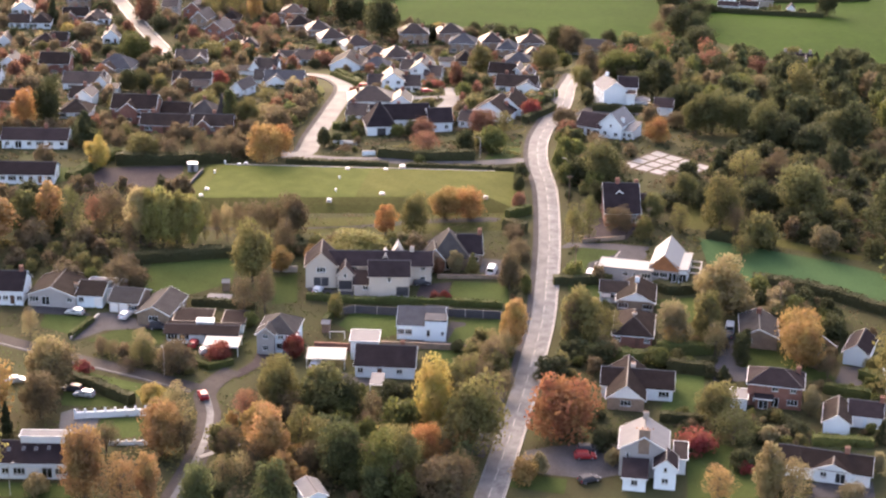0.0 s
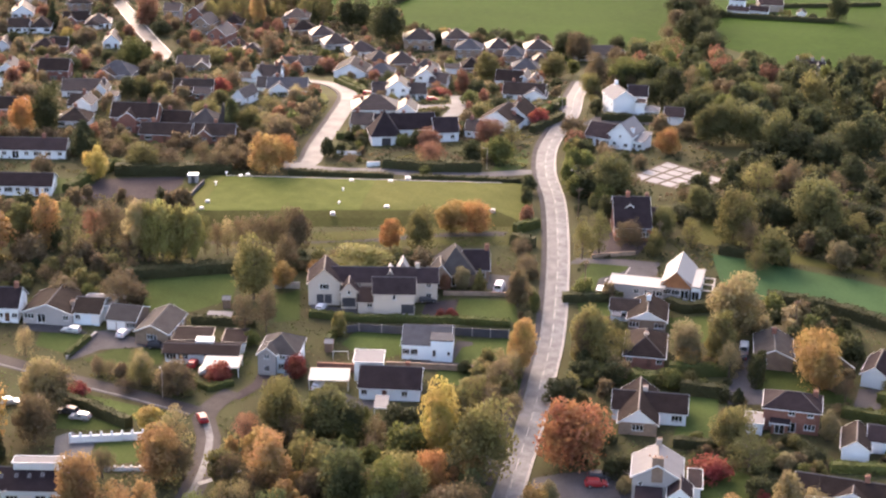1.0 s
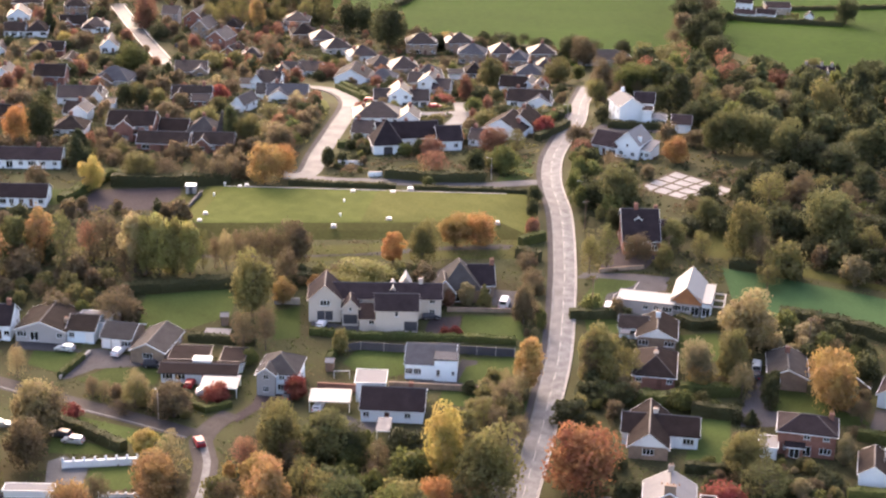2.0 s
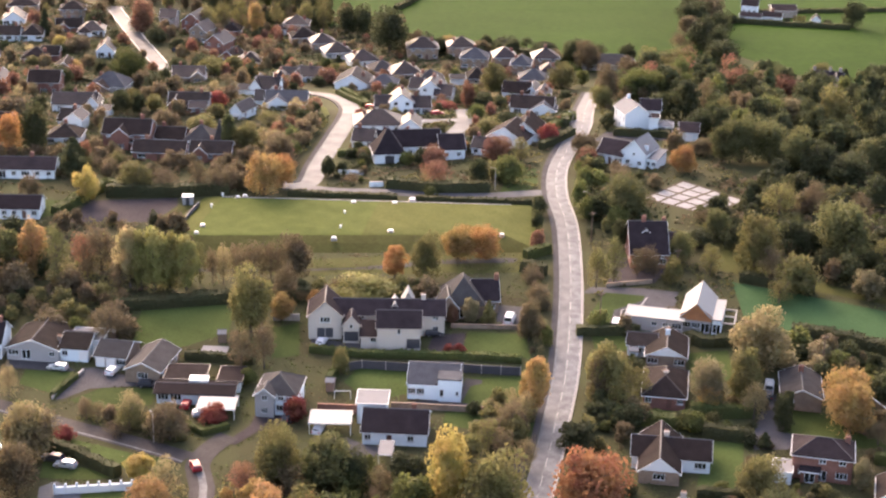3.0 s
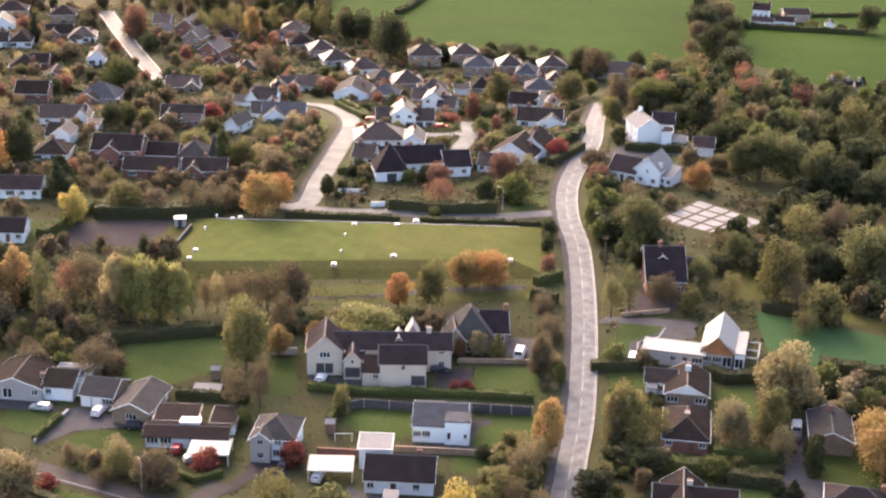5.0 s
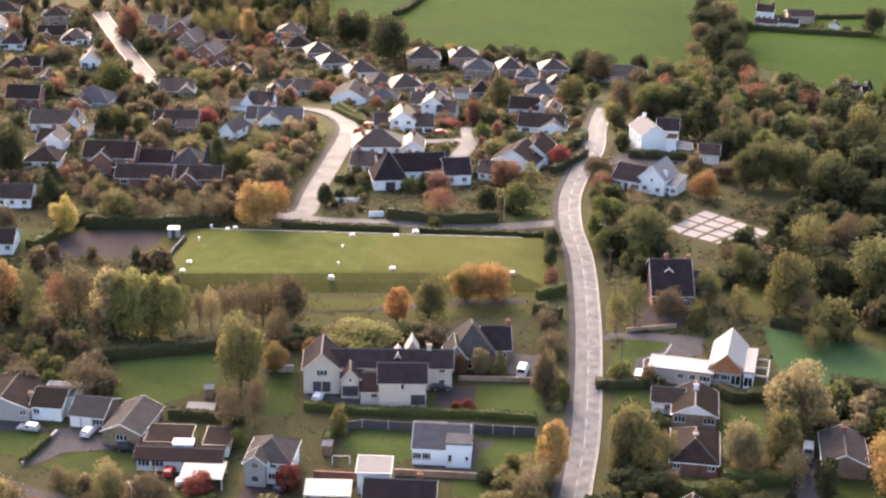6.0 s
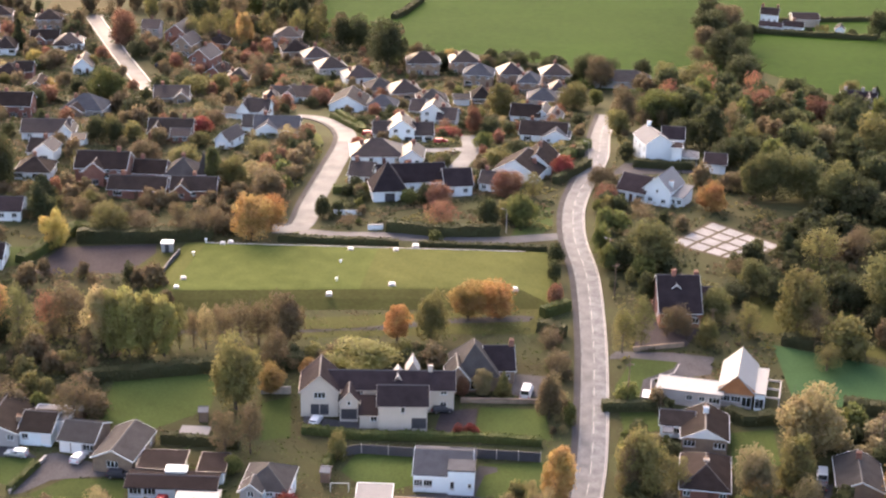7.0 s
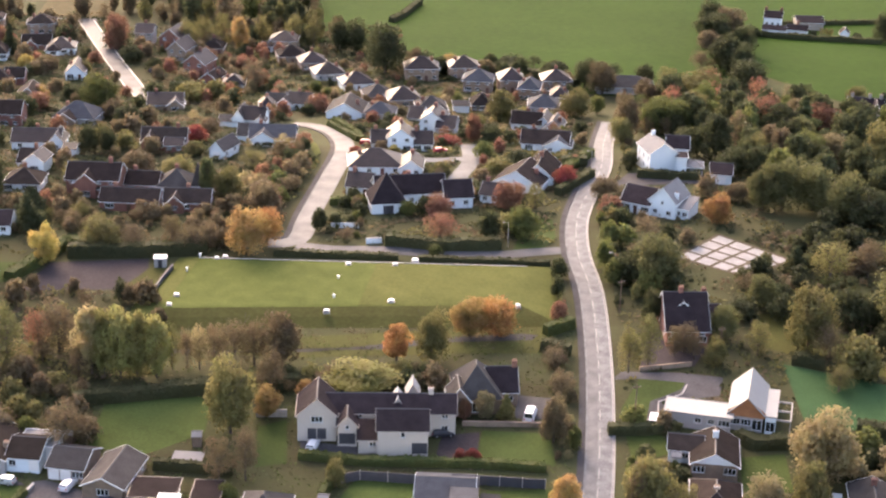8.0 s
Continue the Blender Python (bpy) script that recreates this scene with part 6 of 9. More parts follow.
wing(h, 4.8, 2.0, 0.0, 4.6, 9, 2.8, 2.0, 'y', 'render_white', 'concrete_tiles', front='w')
house('white rendered bungalow with a front-gabled dark slate roof', 11.5, 576.0, -12.0, 5.0, 8.0, 2.5, 2.2, 'y', 'render_white', 'concrete_tiles', stacks=((0.6, 0.0),), group='houses of the far estate', front='w w', left='w w', right='w w')
h = house('white bungalow with a gabled brown tiled roof, broad white gable', 8.2, 550.8, -6.0, 13.1, 9.0, 2.6, 2.7, 'x', 'render_white', 'brown_tiles', stacks=((-0.55, 0.05),), group='houses of the far estate', front='p d w', left='w w', right='w w')
wing(h, 3.6, -2.6, 0.0, 7.6, 7, 2.5, 2.0, 'y', 'render_white', 'blue_slate', front='w p')
house('white rendered bungalow with a front-gabled brown tiled roof and white boards', 6.0, 517.2, -10.0, 8.2, 13.0, 2.7, 3.3, 'y', 'render_white', 'brown_tiles', stacks=((0.0, 0.1),), group='houses of the far estate', front='w p .', left='w w', right='w w')
house('white bungalow with a front-gabled brown roof sweeping low', 1.1, 509.8, -18.0, 12.2, 12.0, 2.5, 3.6, 'y', 'render_white', 'brown_tiles', stacks=((0.6, 0.0),), group='houses of the far estate', front='w . p w', left='w w', right='w w')
house('white rendered bungalow with a gabled dark slate roof', -6.5, 497.9, -14.0, 4.8, 7.0, 2.5, 2.2, 'x', 'render_white', 'concrete_tiles', stacks=((-0.55, 0.05),), group='houses of the far estate', front='w w', left='w w', right='w w')

# ---- fields, lawns and drives ----
patch('field_1', 'bright green pasture beyond the houses', 'pasture', [(-41.3, 669.0), (-48.5, 750.2), (-49.6, 801.9), (94.4, 825.4), (87.3, 706.3), (71.4, 631.7), (15.7, 643.6), (-6.7, 665.3)], 'pasture', 0.06)
patch('field_2', 'bright green pasture with a farm', 'pasture', [(90.1, 824.7), (305.9, 859.2), (233.4, 649.7), (123.2, 619.8), (101.6, 651.4), (79.5, 686.3)], 'pasture', 0.07)
patch('field_3', 'green pasture behind far trees', 'pasture', [(-73.1, 706.4), (-83.5, 796.3), (-47.4, 802.2), (-45.3, 733.2), (-58.2, 698.4)], 'pasture', 0.05)
patch('field_4', 'pale stubble behind the far estate', 'pasture', [(-182.6, 727.1), (-187.9, 785.3), (-164.9, 789.1), (-155.5, 743.7), (-158.0, 734.9)], 'stubble', 0.05)
patch('lawn', 'smooth green lawn beside the modern house', 'lawn', [(52.7, 407.2), (63.9, 403.1), (85.7, 394.1), (96.0, 388.2), (91.4, 367.7), (82.0, 375.2), (67.5, 381.1), (53.5, 381.9)], 'green_lawn', 0.07)
patch('lawn', 'mown lawn in a hedged garden', 'lawn', [(-79.3, 365.1), (-79.5, 383.7), (-62.4, 386.5), (-59.2, 380.2), (-59.0, 371.5), (-68.4, 363.4)], 'lawn', 0.06)
patch('lawn', 'mown lawn beside the cream house', 'lawn', [(-49.5, 374.7), (-44.4, 377.6), (-42.6, 362.2), (-48.2, 360.6)], 'lawn', 0.06)
patch('lawn', 'smooth green lawn behind a low wall', 'lawn', [(-8.7, 364.9), (-7.6, 376.2), (4.7, 376.0), (5.8, 364.8)], 'lawn', 0.06)
patch('lawn', 'mown lawn behind the pale blue house', 'lawn', [(-32.3, 351.3), (-29.8, 358.1), (-19.0, 357.8), (-19.1, 347.5), (-26.0, 343.8)], 'lawn', 0.06)
patch('lawn', 'mown lawn with a path beside the pale blue house', 'lawn', [(-8.8, 345.1), (-6.6, 355.5), (5.2, 356.9), (4.6, 346.1), (-2.2, 342.5)], 'lawn', 0.06)
patch('lawn', 'strip of lawn behind a brick wall', 'lawn', [(-11.5, 335.1), (-11.2, 340.6), (-2.7, 340.7), (-3.3, 332.6)], 'lawn', 0.06)
patch('lawn', 'front lawn by the drive', 'lawn', [(-97.4, 345.7), (-97.7, 351.7), (-87.7, 351.4), (-89.5, 342.0)], 'lawn', 0.06)
patch('lawn', 'front lawn beside the side road', 'lawn', [(-85.8, 339.4), (-80.6, 345.4), (-69.6, 345.7), (-69.1, 339.1), (-75.1, 334.2)], 'lawn', 0.06)
patch('lawn', 'front lawn at the corner', 'lawn', [(18.8, 386.6), (23.3, 399.1), (32.2, 397.8), (30.4, 392.2), (25.7, 389.8), (24.6, 380.7), (18.5, 380.2)], 'lawn', 0.06)
patch('lawn', 'lawn behind the brown roofed house', 'lawn', [(19.0, 377.7), (25.5, 377.1), (27.9, 371.3), (19.6, 365.9)], 'lawn', 0.06)
patch('lawn', 'lawn between hedges', 'lawn', [(39.1, 369.8), (47.9, 371.7), (47.6, 359.1), (38.7, 354.1)], 'lawn', 0.06)
patch('lawn', 'front lawn of the grey bungalow', 'lawn', [(54.4, 340.5), (56.8, 347.0), (64.1, 345.5), (73.8, 333.6), (73.5, 332.0), (54.9, 330.5)], 'lawn', 0.06)
patch('lawn', 'lawn beside the T-shaped bungalow', 'lawn', [(35.5, 313.7), (40.0, 332.5), (46.5, 331.8), (44.9, 321.4), (42.0, 312.5)], 'lawn', 0.06)
patch('lawn', 'long garden lawn with fallen leaves', 'lawn', [(39.4, 296.7), (46.7, 301.4), (52.8, 295.7), (50.8, 280.7), (37.8, 279.7)], 'lawn', 0.06)
patch('lawn', 'small lawn inside the white wall', 'lawn', [(-73.9, 294.5), (-74.3, 303.0), (-66.0, 304.2), (-64.8, 295.2)], 'lawn', 0.06)
patch('lawn', 'lawn by parked cars', 'lawn', [(-83.5, 307.9), (-84.5, 314.2), (-75.3, 312.0), (-70.5, 308.9), (-75.4, 307.9)], 'lawn', 0.06)
patch('lawn', 'front lawn of the long white house', 'lawn', [(-88.3, 271.2), (-89.8, 276.6), (-73.6, 276.9), (-72.5, 271.9)], 'lawn', 0.06)
patch('verge', 'bright grass verge inside the bend of the estate road', 'verge', [(-58.6, 552.2), (-55.6, 546.0), (-53.4, 534.0), (-53.2, 520.0), (-55.6, 520.0), (-56.4, 538.0)], 'reservoir_grass', 0.06)
patch('verge', 'grass verge along the road', 'verge', [(0.4, 324.4), (3.2, 336.6), (8.6, 338.3), (6.4, 324.3)], 'lawn', 0.06)
patch('verge', 'grass verge beside the drive', 'verge', [(4.9, 281.6), (7.3, 286.5), (16.2, 285.2), (15.5, 279.5)], 'lawn', 0.06)
patch('verge', 'grass verge at the corner of the lane', 'verge', [(-1.8, 460.8), (3.6, 488.2), (8.2, 486.3), (8.6, 469.7), (4.8, 461.5)], 'lawn', 0.06)
patch('verge', 'grass verge beside the side road', 'verge', [(-87.2, 325.5), (-69.5, 318.9), (-60.8, 317.2), (-63.7, 310.6), (-76.0, 315.4)], 'lawn', 0.05)
patch('lawn', 'garden lawn behind the white bungalow', 'lawn', [(-118.0, 443.7), (-108.1, 445.5), (-110.6, 434.7), (-115.2, 432.5)], 'lawn', 0.05)
patch('lawn', 'orchard grass', 'lawn', [(50.9, 431.1), (64.2, 429.1), (73.2, 408.4), (91.7, 398.9), (91.1, 396.1), (61.3, 407.4), (49.2, 415.2)], 'bank_grass', 0.04)
patch('driveway', 'dark asphalt drive with a parked car', 'driveway', [(7.3, 289.9), (8.3, 295.5), (13.6, 297.7), (22.0, 299.5), (27.4, 299.9), (26.6, 287.9), (21.8, 285.6), (17.1, 286.0), (11.0, 286.8)], 'driveway', 0.08)
patch('driveway', 'curved asphalt drive of the modern house', 'driveway', [(17.5, 397.9), (19.9, 401.6), (31.6, 401.9), (39.9, 400.5), (38.4, 392.9), (27.4, 389.3), (25.2, 380.8), (23.0, 380.6), (24.6, 389.7), (31.1, 395.0), (32.2, 397.8), (23.3, 398.8)], 'driveway', 0.09)
patch('flower_bed', 'bare brown flower bed beside the modern house', 'flower bed', [(33.6, 388.0), (35.0, 391.6), (38.6, 392.6), (39.4, 389.4), (37.6, 387.2)], 'wood_floor', 0.11)
patch('driveway', 'wide asphalt forecourt with parked cars', 'driveway', [(-88.6, 339.2), (-86.0, 353.1), (-84.0, 353.8), (-68.6, 347.4), (-76.6, 346.0), (-83.0, 344.7), (-87.0, 339.9)], 'driveway', 0.08)
patch('driveway', 'dark drive below the grey gable', 'driveway', [(-102.2, 353.0), (-102.6, 356.1), (-91.2, 355.2), (-87.3, 351.9), (-91.4, 351.6), (-99.9, 352.1)], 'driveway', 0.08)
patch('driveway', 'dark asphalt drive of the grey house', 'driveway', [(-48.6, 331.5), (-48.3, 336.4), (-40.4, 336.2), (-41.0, 331.6), (-47.0, 329.0), (-50.1, 323.5), (-52.6, 323.8)], 'bare_yard', 0.08)
patch('driveway', 'grey paved yard', 'driveway', [(-29.8, 323.7), (-29.7, 328.3), (-26.1, 325.5), (-22.6, 324.7), (-24.2, 319.6), (-27.9, 319.3)], 'driveway', 0.08)
patch('driveway', 'dark courtyard beside the cream house', 'driveway', [(-40.9, 368.2), (-41.1, 370.3), (-17.0, 366.3), (-16.9, 364.8), (-40.8, 367.0)], 'driveway', 0.08)
patch('terrace', 'dark red-brown paved terrace', 'terrace', [(-16.0, 366.6), (-15.2, 373.8), (-8.1, 375.6), (-8.7, 365.4)], 'bare_yard', 0.08)
patch('driveway', 'grey drive with a white car', 'driveway', [(-1.6, 381.1), (-1.2, 390.3), (5.6, 389.5), (5.9, 381.1)], 'driveway', 0.08)
patch('driveway', 'pale paving round the pale blue house', 'driveway', [(-21.9, 343.1), (-18.5, 344.4), (-8.9, 346.1), (-7.6, 354.8), (-4.2, 354.5), (-4.2, 352.9), (-6.5, 351.6), (-8.1, 344.6), (-2.7, 343.5), (-3.7, 340.7)], 'pavement_surface', 0.08)
patch('driveway', 'long narrow drive between gardens', 'driveway', [(48.9, 336.8), (53.4, 352.0), (56.1, 353.2), (54.4, 337.3), (58.5, 335.5), (57.7, 330.2), (48.0, 329.4)], 'driveway', 0.08)
patch('driveway', 'asphalt yard of the white gabled houses', 'driveway', [(73.3, 330.2), (76.2, 339.2), (81.8, 339.0), (78.4, 329.4)], 'driveway', 0.08)
patch('driveway', 'asphalt forecourt of the low bungalow', 'driveway', [(59.2, 281.3), (61.5, 287.0), (72.9, 288.3), (72.2, 282.2)], 'driveway', 0.08)
patch('driveway', 'grey pavement by the junction', 'pavement', [(-1.8, 293.7), (2.8, 324.0), (5.4, 324.2), (2.0, 298.1), (0.6, 291.9)], 'pavement_surface', 0.07)
patch('driveway', 'paved yard behind the white wall', 'driveway', [(-81.1, 296.0), (-82.7, 304.6), (-80.2, 307.0), (-74.7, 302.4), (-74.3, 296.5)], 'worn_asphalt', 0.08)
patch('compound', 'bare earth compound beside the reservoir', 'yard', [(-108.8, 429.7), (-105.3, 444.9), (-84.0, 448.9), (-82.8, 442.5), (-87.8, 431.7)], 'bare_yard', 0.05)
patch('compound_grass', 'rough grass slope beside the compound', 'verge', [(-87.4, 430.0), (-83.0, 443.4), (-79.3, 444.7), (-80.0, 427.3)], 'bank_grass', 0.07)
patch('car_park', 'pale gravel yard of the dark villa', 'yard', [(23.5, 402.8), (25.9, 416.2), (30.5, 422.8), (38.4, 414.2), (34.7, 405.1)], 'bare_yard', 0.05)
patch('forecourt', 'white gravel drive of the tall villa', 'yard', [(24.6, 513.2), (29.6, 524.9), (49.8, 524.6), (49.2, 517.6), (29.0, 513.7)], 'pavement_surface', 0.06)
patch('track', 'worn farm track below the reservoir', 'track', [(-72.0, 402.4), (-72.0, 404.2), (-58.0, 404.6), (-43.3, 405.3), (-28.7, 409.8), (-15.8, 414.0), (0.4, 417.0), (3.4, 416.5), (2.2, 414.1), (-15.7, 411.7), (-27.4, 407.7)], 'pavement_surface', 0.07)
patch('verge', 'rough grass below the reservoir bank', 'verge', [(-72.1, 404.6), (-72.5, 413.6), (-49.2, 411.0), (4.0, 422.0), (7.0, 408.5), (-13.1, 406.8), (-30.7, 404.5), (-48.2, 402.3)], 'bank_grass', 0.05)
RIM = [(-75.7, 419.0), (-0.1, 427.1), (1.5, 449.6), (-72.1, 448.1)]
RIM_Z = 1.1


def reservoir():
    """The covered reservoir: a flat grassed top with banks on all sides."""
    top = [Vector((x, y, RIM_Z)) for x, y in RIM]
    mid = sum(top, Vector()) / 4
    foot = []
    for p, (dx, dy) in zip(top, ((-10.0, -7.0), (10.0, -7.0), (9.0, 2.5), (-6.0, 2.5))):
        foot.append(Vector((p.x + dx, p.y + dy, land(p.y + dy) - 0.2)))
    s = Shape()
    n = 24
    grid = []
    for j in range(n + 1):
        for i in range(n + 1):
            p = top[0].lerp(top[1], i / n).lerp(top[3].lerp(top[2], i / n), j / n)
            edge = min(i, n - i, j, n - j)
            grid.append((p.x, p.y, p.z + (0.12 if edge else 0) + 0.06 * math.sin(i * 1.9 + j * 0.8)))
    cells = [(j * (n + 1) + i, j * (n + 1) + i + 1, (j + 1) * (n + 1) + i + 1, (j + 1) * (n + 1) + i) for j in range(n) for i in range(n)]
    rough = [q for k, q in enumerate(cells) if k % n < 13]
    s.add(grid, [q for k, q in enumerate(cells) if k % n >= 13])
    tagged(new("reservoir_top", s.mesh("reservoir_top", "reservoir_grass")), "mown yellow-green grass on the flat reservoir top", "grass roof", kind="structure")
    half = Shape()
    half.add(grid, rough)
    tagged(new("reservoir_top_2", half.mesh("reservoir_top", "rough_reservoir_grass")), "longer patchy green grass on the reservoir top", "grass roof", kind="structure")
    edge = Shape()
    for p, q in ((top[2], top[3]),):
        d = (q - p).normalized()
        side = Vector((-d.y, d.x, 0)) * 0.12
        z = Vector((0, 0, 0.16))
        for i in range(40):
            a, b = p.lerp(q, i / 40), p.lerp(q, (i + 0.93) / 40)
            edge.quad(a - side + z, b - side + z, b + side + z, a + side + z)
            edge.quad(a + side + z, b + side + z, b + side - z, a + side - z)
            edge.quad(b - side + z, a - side + z, a - side - z, b - side - z)
    tagged(new("reservoir_kerb", edge.mesh("reservoir_kerb", "concrete")), "pale concrete kerb along the reservoir edge", "kerb", kind="structure")
    # the front bank's shade is put into its grass colour
    for k, (material, label) in enumerate((("bank_grass", "rough grass bank below the reservoir top, darker green for shade"), ("reservoir_grass", "sunlit mown grass bank beside the reservoir"), ("reservoir_grass", "low grass bank behind the reservoir"), ("reservoir_grass", "mown grass bank falling towards the fence"))):
        b = Shape()
        p, q, pf, qf = top[k], top[(k + 1) % 4], foot[k], foot[(k + 1) % 4]
        swell = Vector((0, 0, 0.15))
        for i in range(n):
            u, w = i / n, (i + 1) / n
            pu, pw = pf.lerp(qf, u), pf.lerp(qf, w)
            tu, tw = p.lerp(q, u), p.lerp(q, w)
            b.quad(pu, pw, pw.lerp(tw, 0.55) + swell, pu.lerp(tu, 0.55) + swell)
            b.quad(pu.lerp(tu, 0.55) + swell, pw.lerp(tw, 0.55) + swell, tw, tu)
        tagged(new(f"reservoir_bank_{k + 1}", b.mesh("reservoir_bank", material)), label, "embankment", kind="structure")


reservoir()


# ---- hedges ----
hedge([(-56.2, 453.7), (-27.9, 453.4)], 1.5, 1.6, label='overgrown dark green boundary hedge', colour='leaf_hedge_dark')
hedge([(-23.3, 452.7), (6.8, 452.5)], 1.5, 1.6, label='overgrown dark green boundary hedge', colour='leaf_hedge_dark')
hedge([(-31.2, 462.4), (-17.7, 460.2), (-4.5, 462.6)], 2.6, 2.4, label='overgrown dark green boundary hedge', colour='leaf_hedge_dark')
hedge([(-68.8, 385.3), (-46.8, 390.5), (-29.8, 393.2), (-16.1, 393.0)], 2.5, 3.0, label='overgrown dark green boundary hedge', colour='leaf_hedge_dark')
hedge([(-40.7, 364.4), (-29.6, 363.0), (-9.4, 363.7), (3.9, 363.0)], 1.5, 1.6)
hedge([(-66.1, 359.2), (-51.6, 358.1)], 1.8, 1.6, label='overgrown dark green boundary hedge', colour='leaf_hedge_dark')
hedge([(-35.4, 351.0), (-33.0, 359.0)], 1.6, 1.4)
hedge([(31.5, 521.8), (42.1, 520.6), (48.0, 521.3)], 2.2, 2.0, label='overgrown dark green boundary hedge', colour='leaf_hedge_dark')
hedge([(-53.8, 580.1), (-45.9, 561.3), (-43.3, 550.4)], 1.8, 1.8, label='overgrown dark green boundary hedge', colour='leaf_hedge')
hedge([(11.7, 530.2), (18.6, 531.0)], 2.4, 3.5, label='overgrown dark green boundary hedge', colour='leaf_hedge_dark')
hedge([(-148.1, 594.2), (-134.9, 578.8)], 1.6, 1.6, label='overgrown dark green boundary hedge', colour='leaf_hedge_dark')
hedge([(-151.3, 618.8), (-140.2, 618.5)], 1.6, 1.6, label='overgrown dark green boundary hedge', colour='leaf_hedge_dark')
# dark hedge added to stand in for a long strip of shade
hedge([(-85.3, 380.7), (-76.3, 382.9), (-68.5, 385.1)], 2.4, 2.5, label='overgrown dark green boundary hedge', colour='leaf_hedge_dark')
hedge([(15.7, 376.9), (22.3, 377.4), (28.9, 378.6)], 2.0, 2.0, label='overgrown dark green boundary hedge', colour='leaf_hedge_dark')
hedge([(39.7, 376.4), (42.7, 373.6), (49.3, 374.7)], 2.2, 2.5, label='overgrown dark green boundary hedge', colour='leaf_hedge_dark')
hedge([(37.2, 343.5), (41.7, 342.8), (49.8, 343.9)], 2.4, 2.2)
hedge([(38.8, 334.4), (48.4, 332.5)], 2.6, 2.2, label='overgrown dark green boundary hedge', colour='leaf_hedge_dark')
hedge([(20.5, 339.4), (27.4, 338.8), (38.2, 337.5)], 2.6, 3.0, label='overgrown dark green boundary hedge', colour='leaf_hedge')
hedge([(62.6, 380.7), (74.3, 377.8), (81.6, 373.1), (91.1, 366.1)], 2.4, 3.0, label='overgrown dark green boundary hedge', colour='leaf_hedge_dark')
hedge([(54.8, 408.3), (64.2, 405.0), (70.9, 402.5)], 2.2, 2.4, label='overgrown dark green boundary hedge', colour='leaf_hedge_dark')
hedge([(35.2, 310.3), (42.7, 309.7)], 2.0, 1.6, label='overgrown dark green boundary hedge', colour='leaf_hedge_dark')
hedge([(64.0, 302.7), (75.7, 302.5)], 1.8, 1.8)
hedge([(70.2, 326.3), (79.3, 323.4)], 2.0, 1.8)
hedge([(79.2, 333.7), (85.4, 328.1)], 2.2, 2.2)
hedge([(-85.5, 319.5), (-78.2, 315.8), (-69.6, 309.5)], 2.2, 2.0, label='overgrown dark green boundary hedge', colour='leaf_hedge_dark')
hedge([(-89.3, 340.3), (-86.6, 349.2)], 1.3, 1.2)
hedge([(-67.3, 334.9), (-57.0, 327.1), (-52.6, 330.1)], 1.3, 1.2)
hedge([(4.9, 416.6), (10.7, 421.0)], 2.4, 2.0, label='tall clipped laurel hedge at the gate', colour='leaf_hedge')
hedge([(4.0, 409.7), (9.6, 407.3)], 2.6, 2.4, label='tall clipped laurel hedge at the gate', colour='leaf_hedge_dark')
hedge([(12.8, 522.8), (20.1, 540.3)], 2.4, 2.6, label='clipped green hedge on the bend', colour='leaf_hedge')
hedge([(10.2, 503.4), (19.4, 520.8)], 2.2, 2.2, label='overgrown dark green boundary hedge', colour='leaf_hedge_dark')
hedge([(-54.9, 574.8), (-44.4, 551.6)], 1.6, 1.6)
hedge([(-46.8, 490.1), (-37.3, 490.5)], 1.8, 1.8)
hedge([(-111.9, 434.6), (-107.4, 445.6), (-103.8, 455.5), (-88.2, 450.3)], 2.2, 3, label='straggling pale green hedge', colour='leaf_hedge')
hedge([(-102.3, 448.9), (-83.0, 450.9), (-71.7, 453.9)], 3.0, 3, label='overgrown dark green boundary hedge', colour='leaf_hedge_dark')
hedge([(89.9, 741.7), (102.8, 736.6), (140.5, 731.7)], 2.2, 2.0, label='overgrown dark green boundary hedge', colour='leaf_hedge_dark')
hedge([(105.0, 760.5), (145.3, 769.3), (168.3, 775.6)], 1.8, 2.0, label='overgrown dark green boundary hedge', colour='leaf_hedge_dark')
hedge([(-38.3, 666.8), (-22.0, 664.8), (-6.7, 667.0), (6.6, 660.3), (21.3, 647.6)], 3.5, 4.0, label='ragged dark hedge below the pasture', colour='leaf_hedge_dark')
hedge([(-46.5, 743.5), (-42.4, 755.5), (-37.1, 780.0)], 2.2, 2.5, label='low dark field hedge', colour='leaf_hedge_dark')

# ---- single trees ----
tree(15.4, 301.1, 13.8, 13.4, 'round', 'leaf_copper')
tree(14.3, 327.4, 6.1, 6.3, 'column', 'leaf_dark')
tree(-9.4, 301.4, 17.0, 8.4, 'round', 'leaf_yellow')
tree(-6.7, 309.3, 12.3, 6.5, 'tall', 'leaf_olive')
tree(-1.4, 295.8, 15.7, 12.6, 'round', 'leaf_olive')
tree(-16.7, 308.5, 7.8, 6.5, 'column', 'leaf_dark')
tree(-31.2, 307.4, 12.0, 8.5, 'tall', 'leaf_moss')
tree(-26.6, 306.6, 8.9, 7.0, 'round', 'leaf_dark')
tree(-16.1, 298.8, 6.6, 6.4, 'bush', 'leaf_green')
tree(-24.8, 280.4, 13.7, 9.0, 'round', 'leaf_conifer')
tree(-31.2, 283.7, 7.4, 6.6, 'spread', 'leaf_brown')
tree(-18.0, 277.1, 12.5, 8.3, 'round', 'leaf_green')
tree(-10.3, 289.1, 9.1, 6.7, 'round', 'leaf_orange')
tree(-14.1, 281.1, 12.1, 7.9, 'round', 'leaf_olive')
tree(-7.4, 276.1, 9.4, 11.0, 'spread', 'leaf_brown')
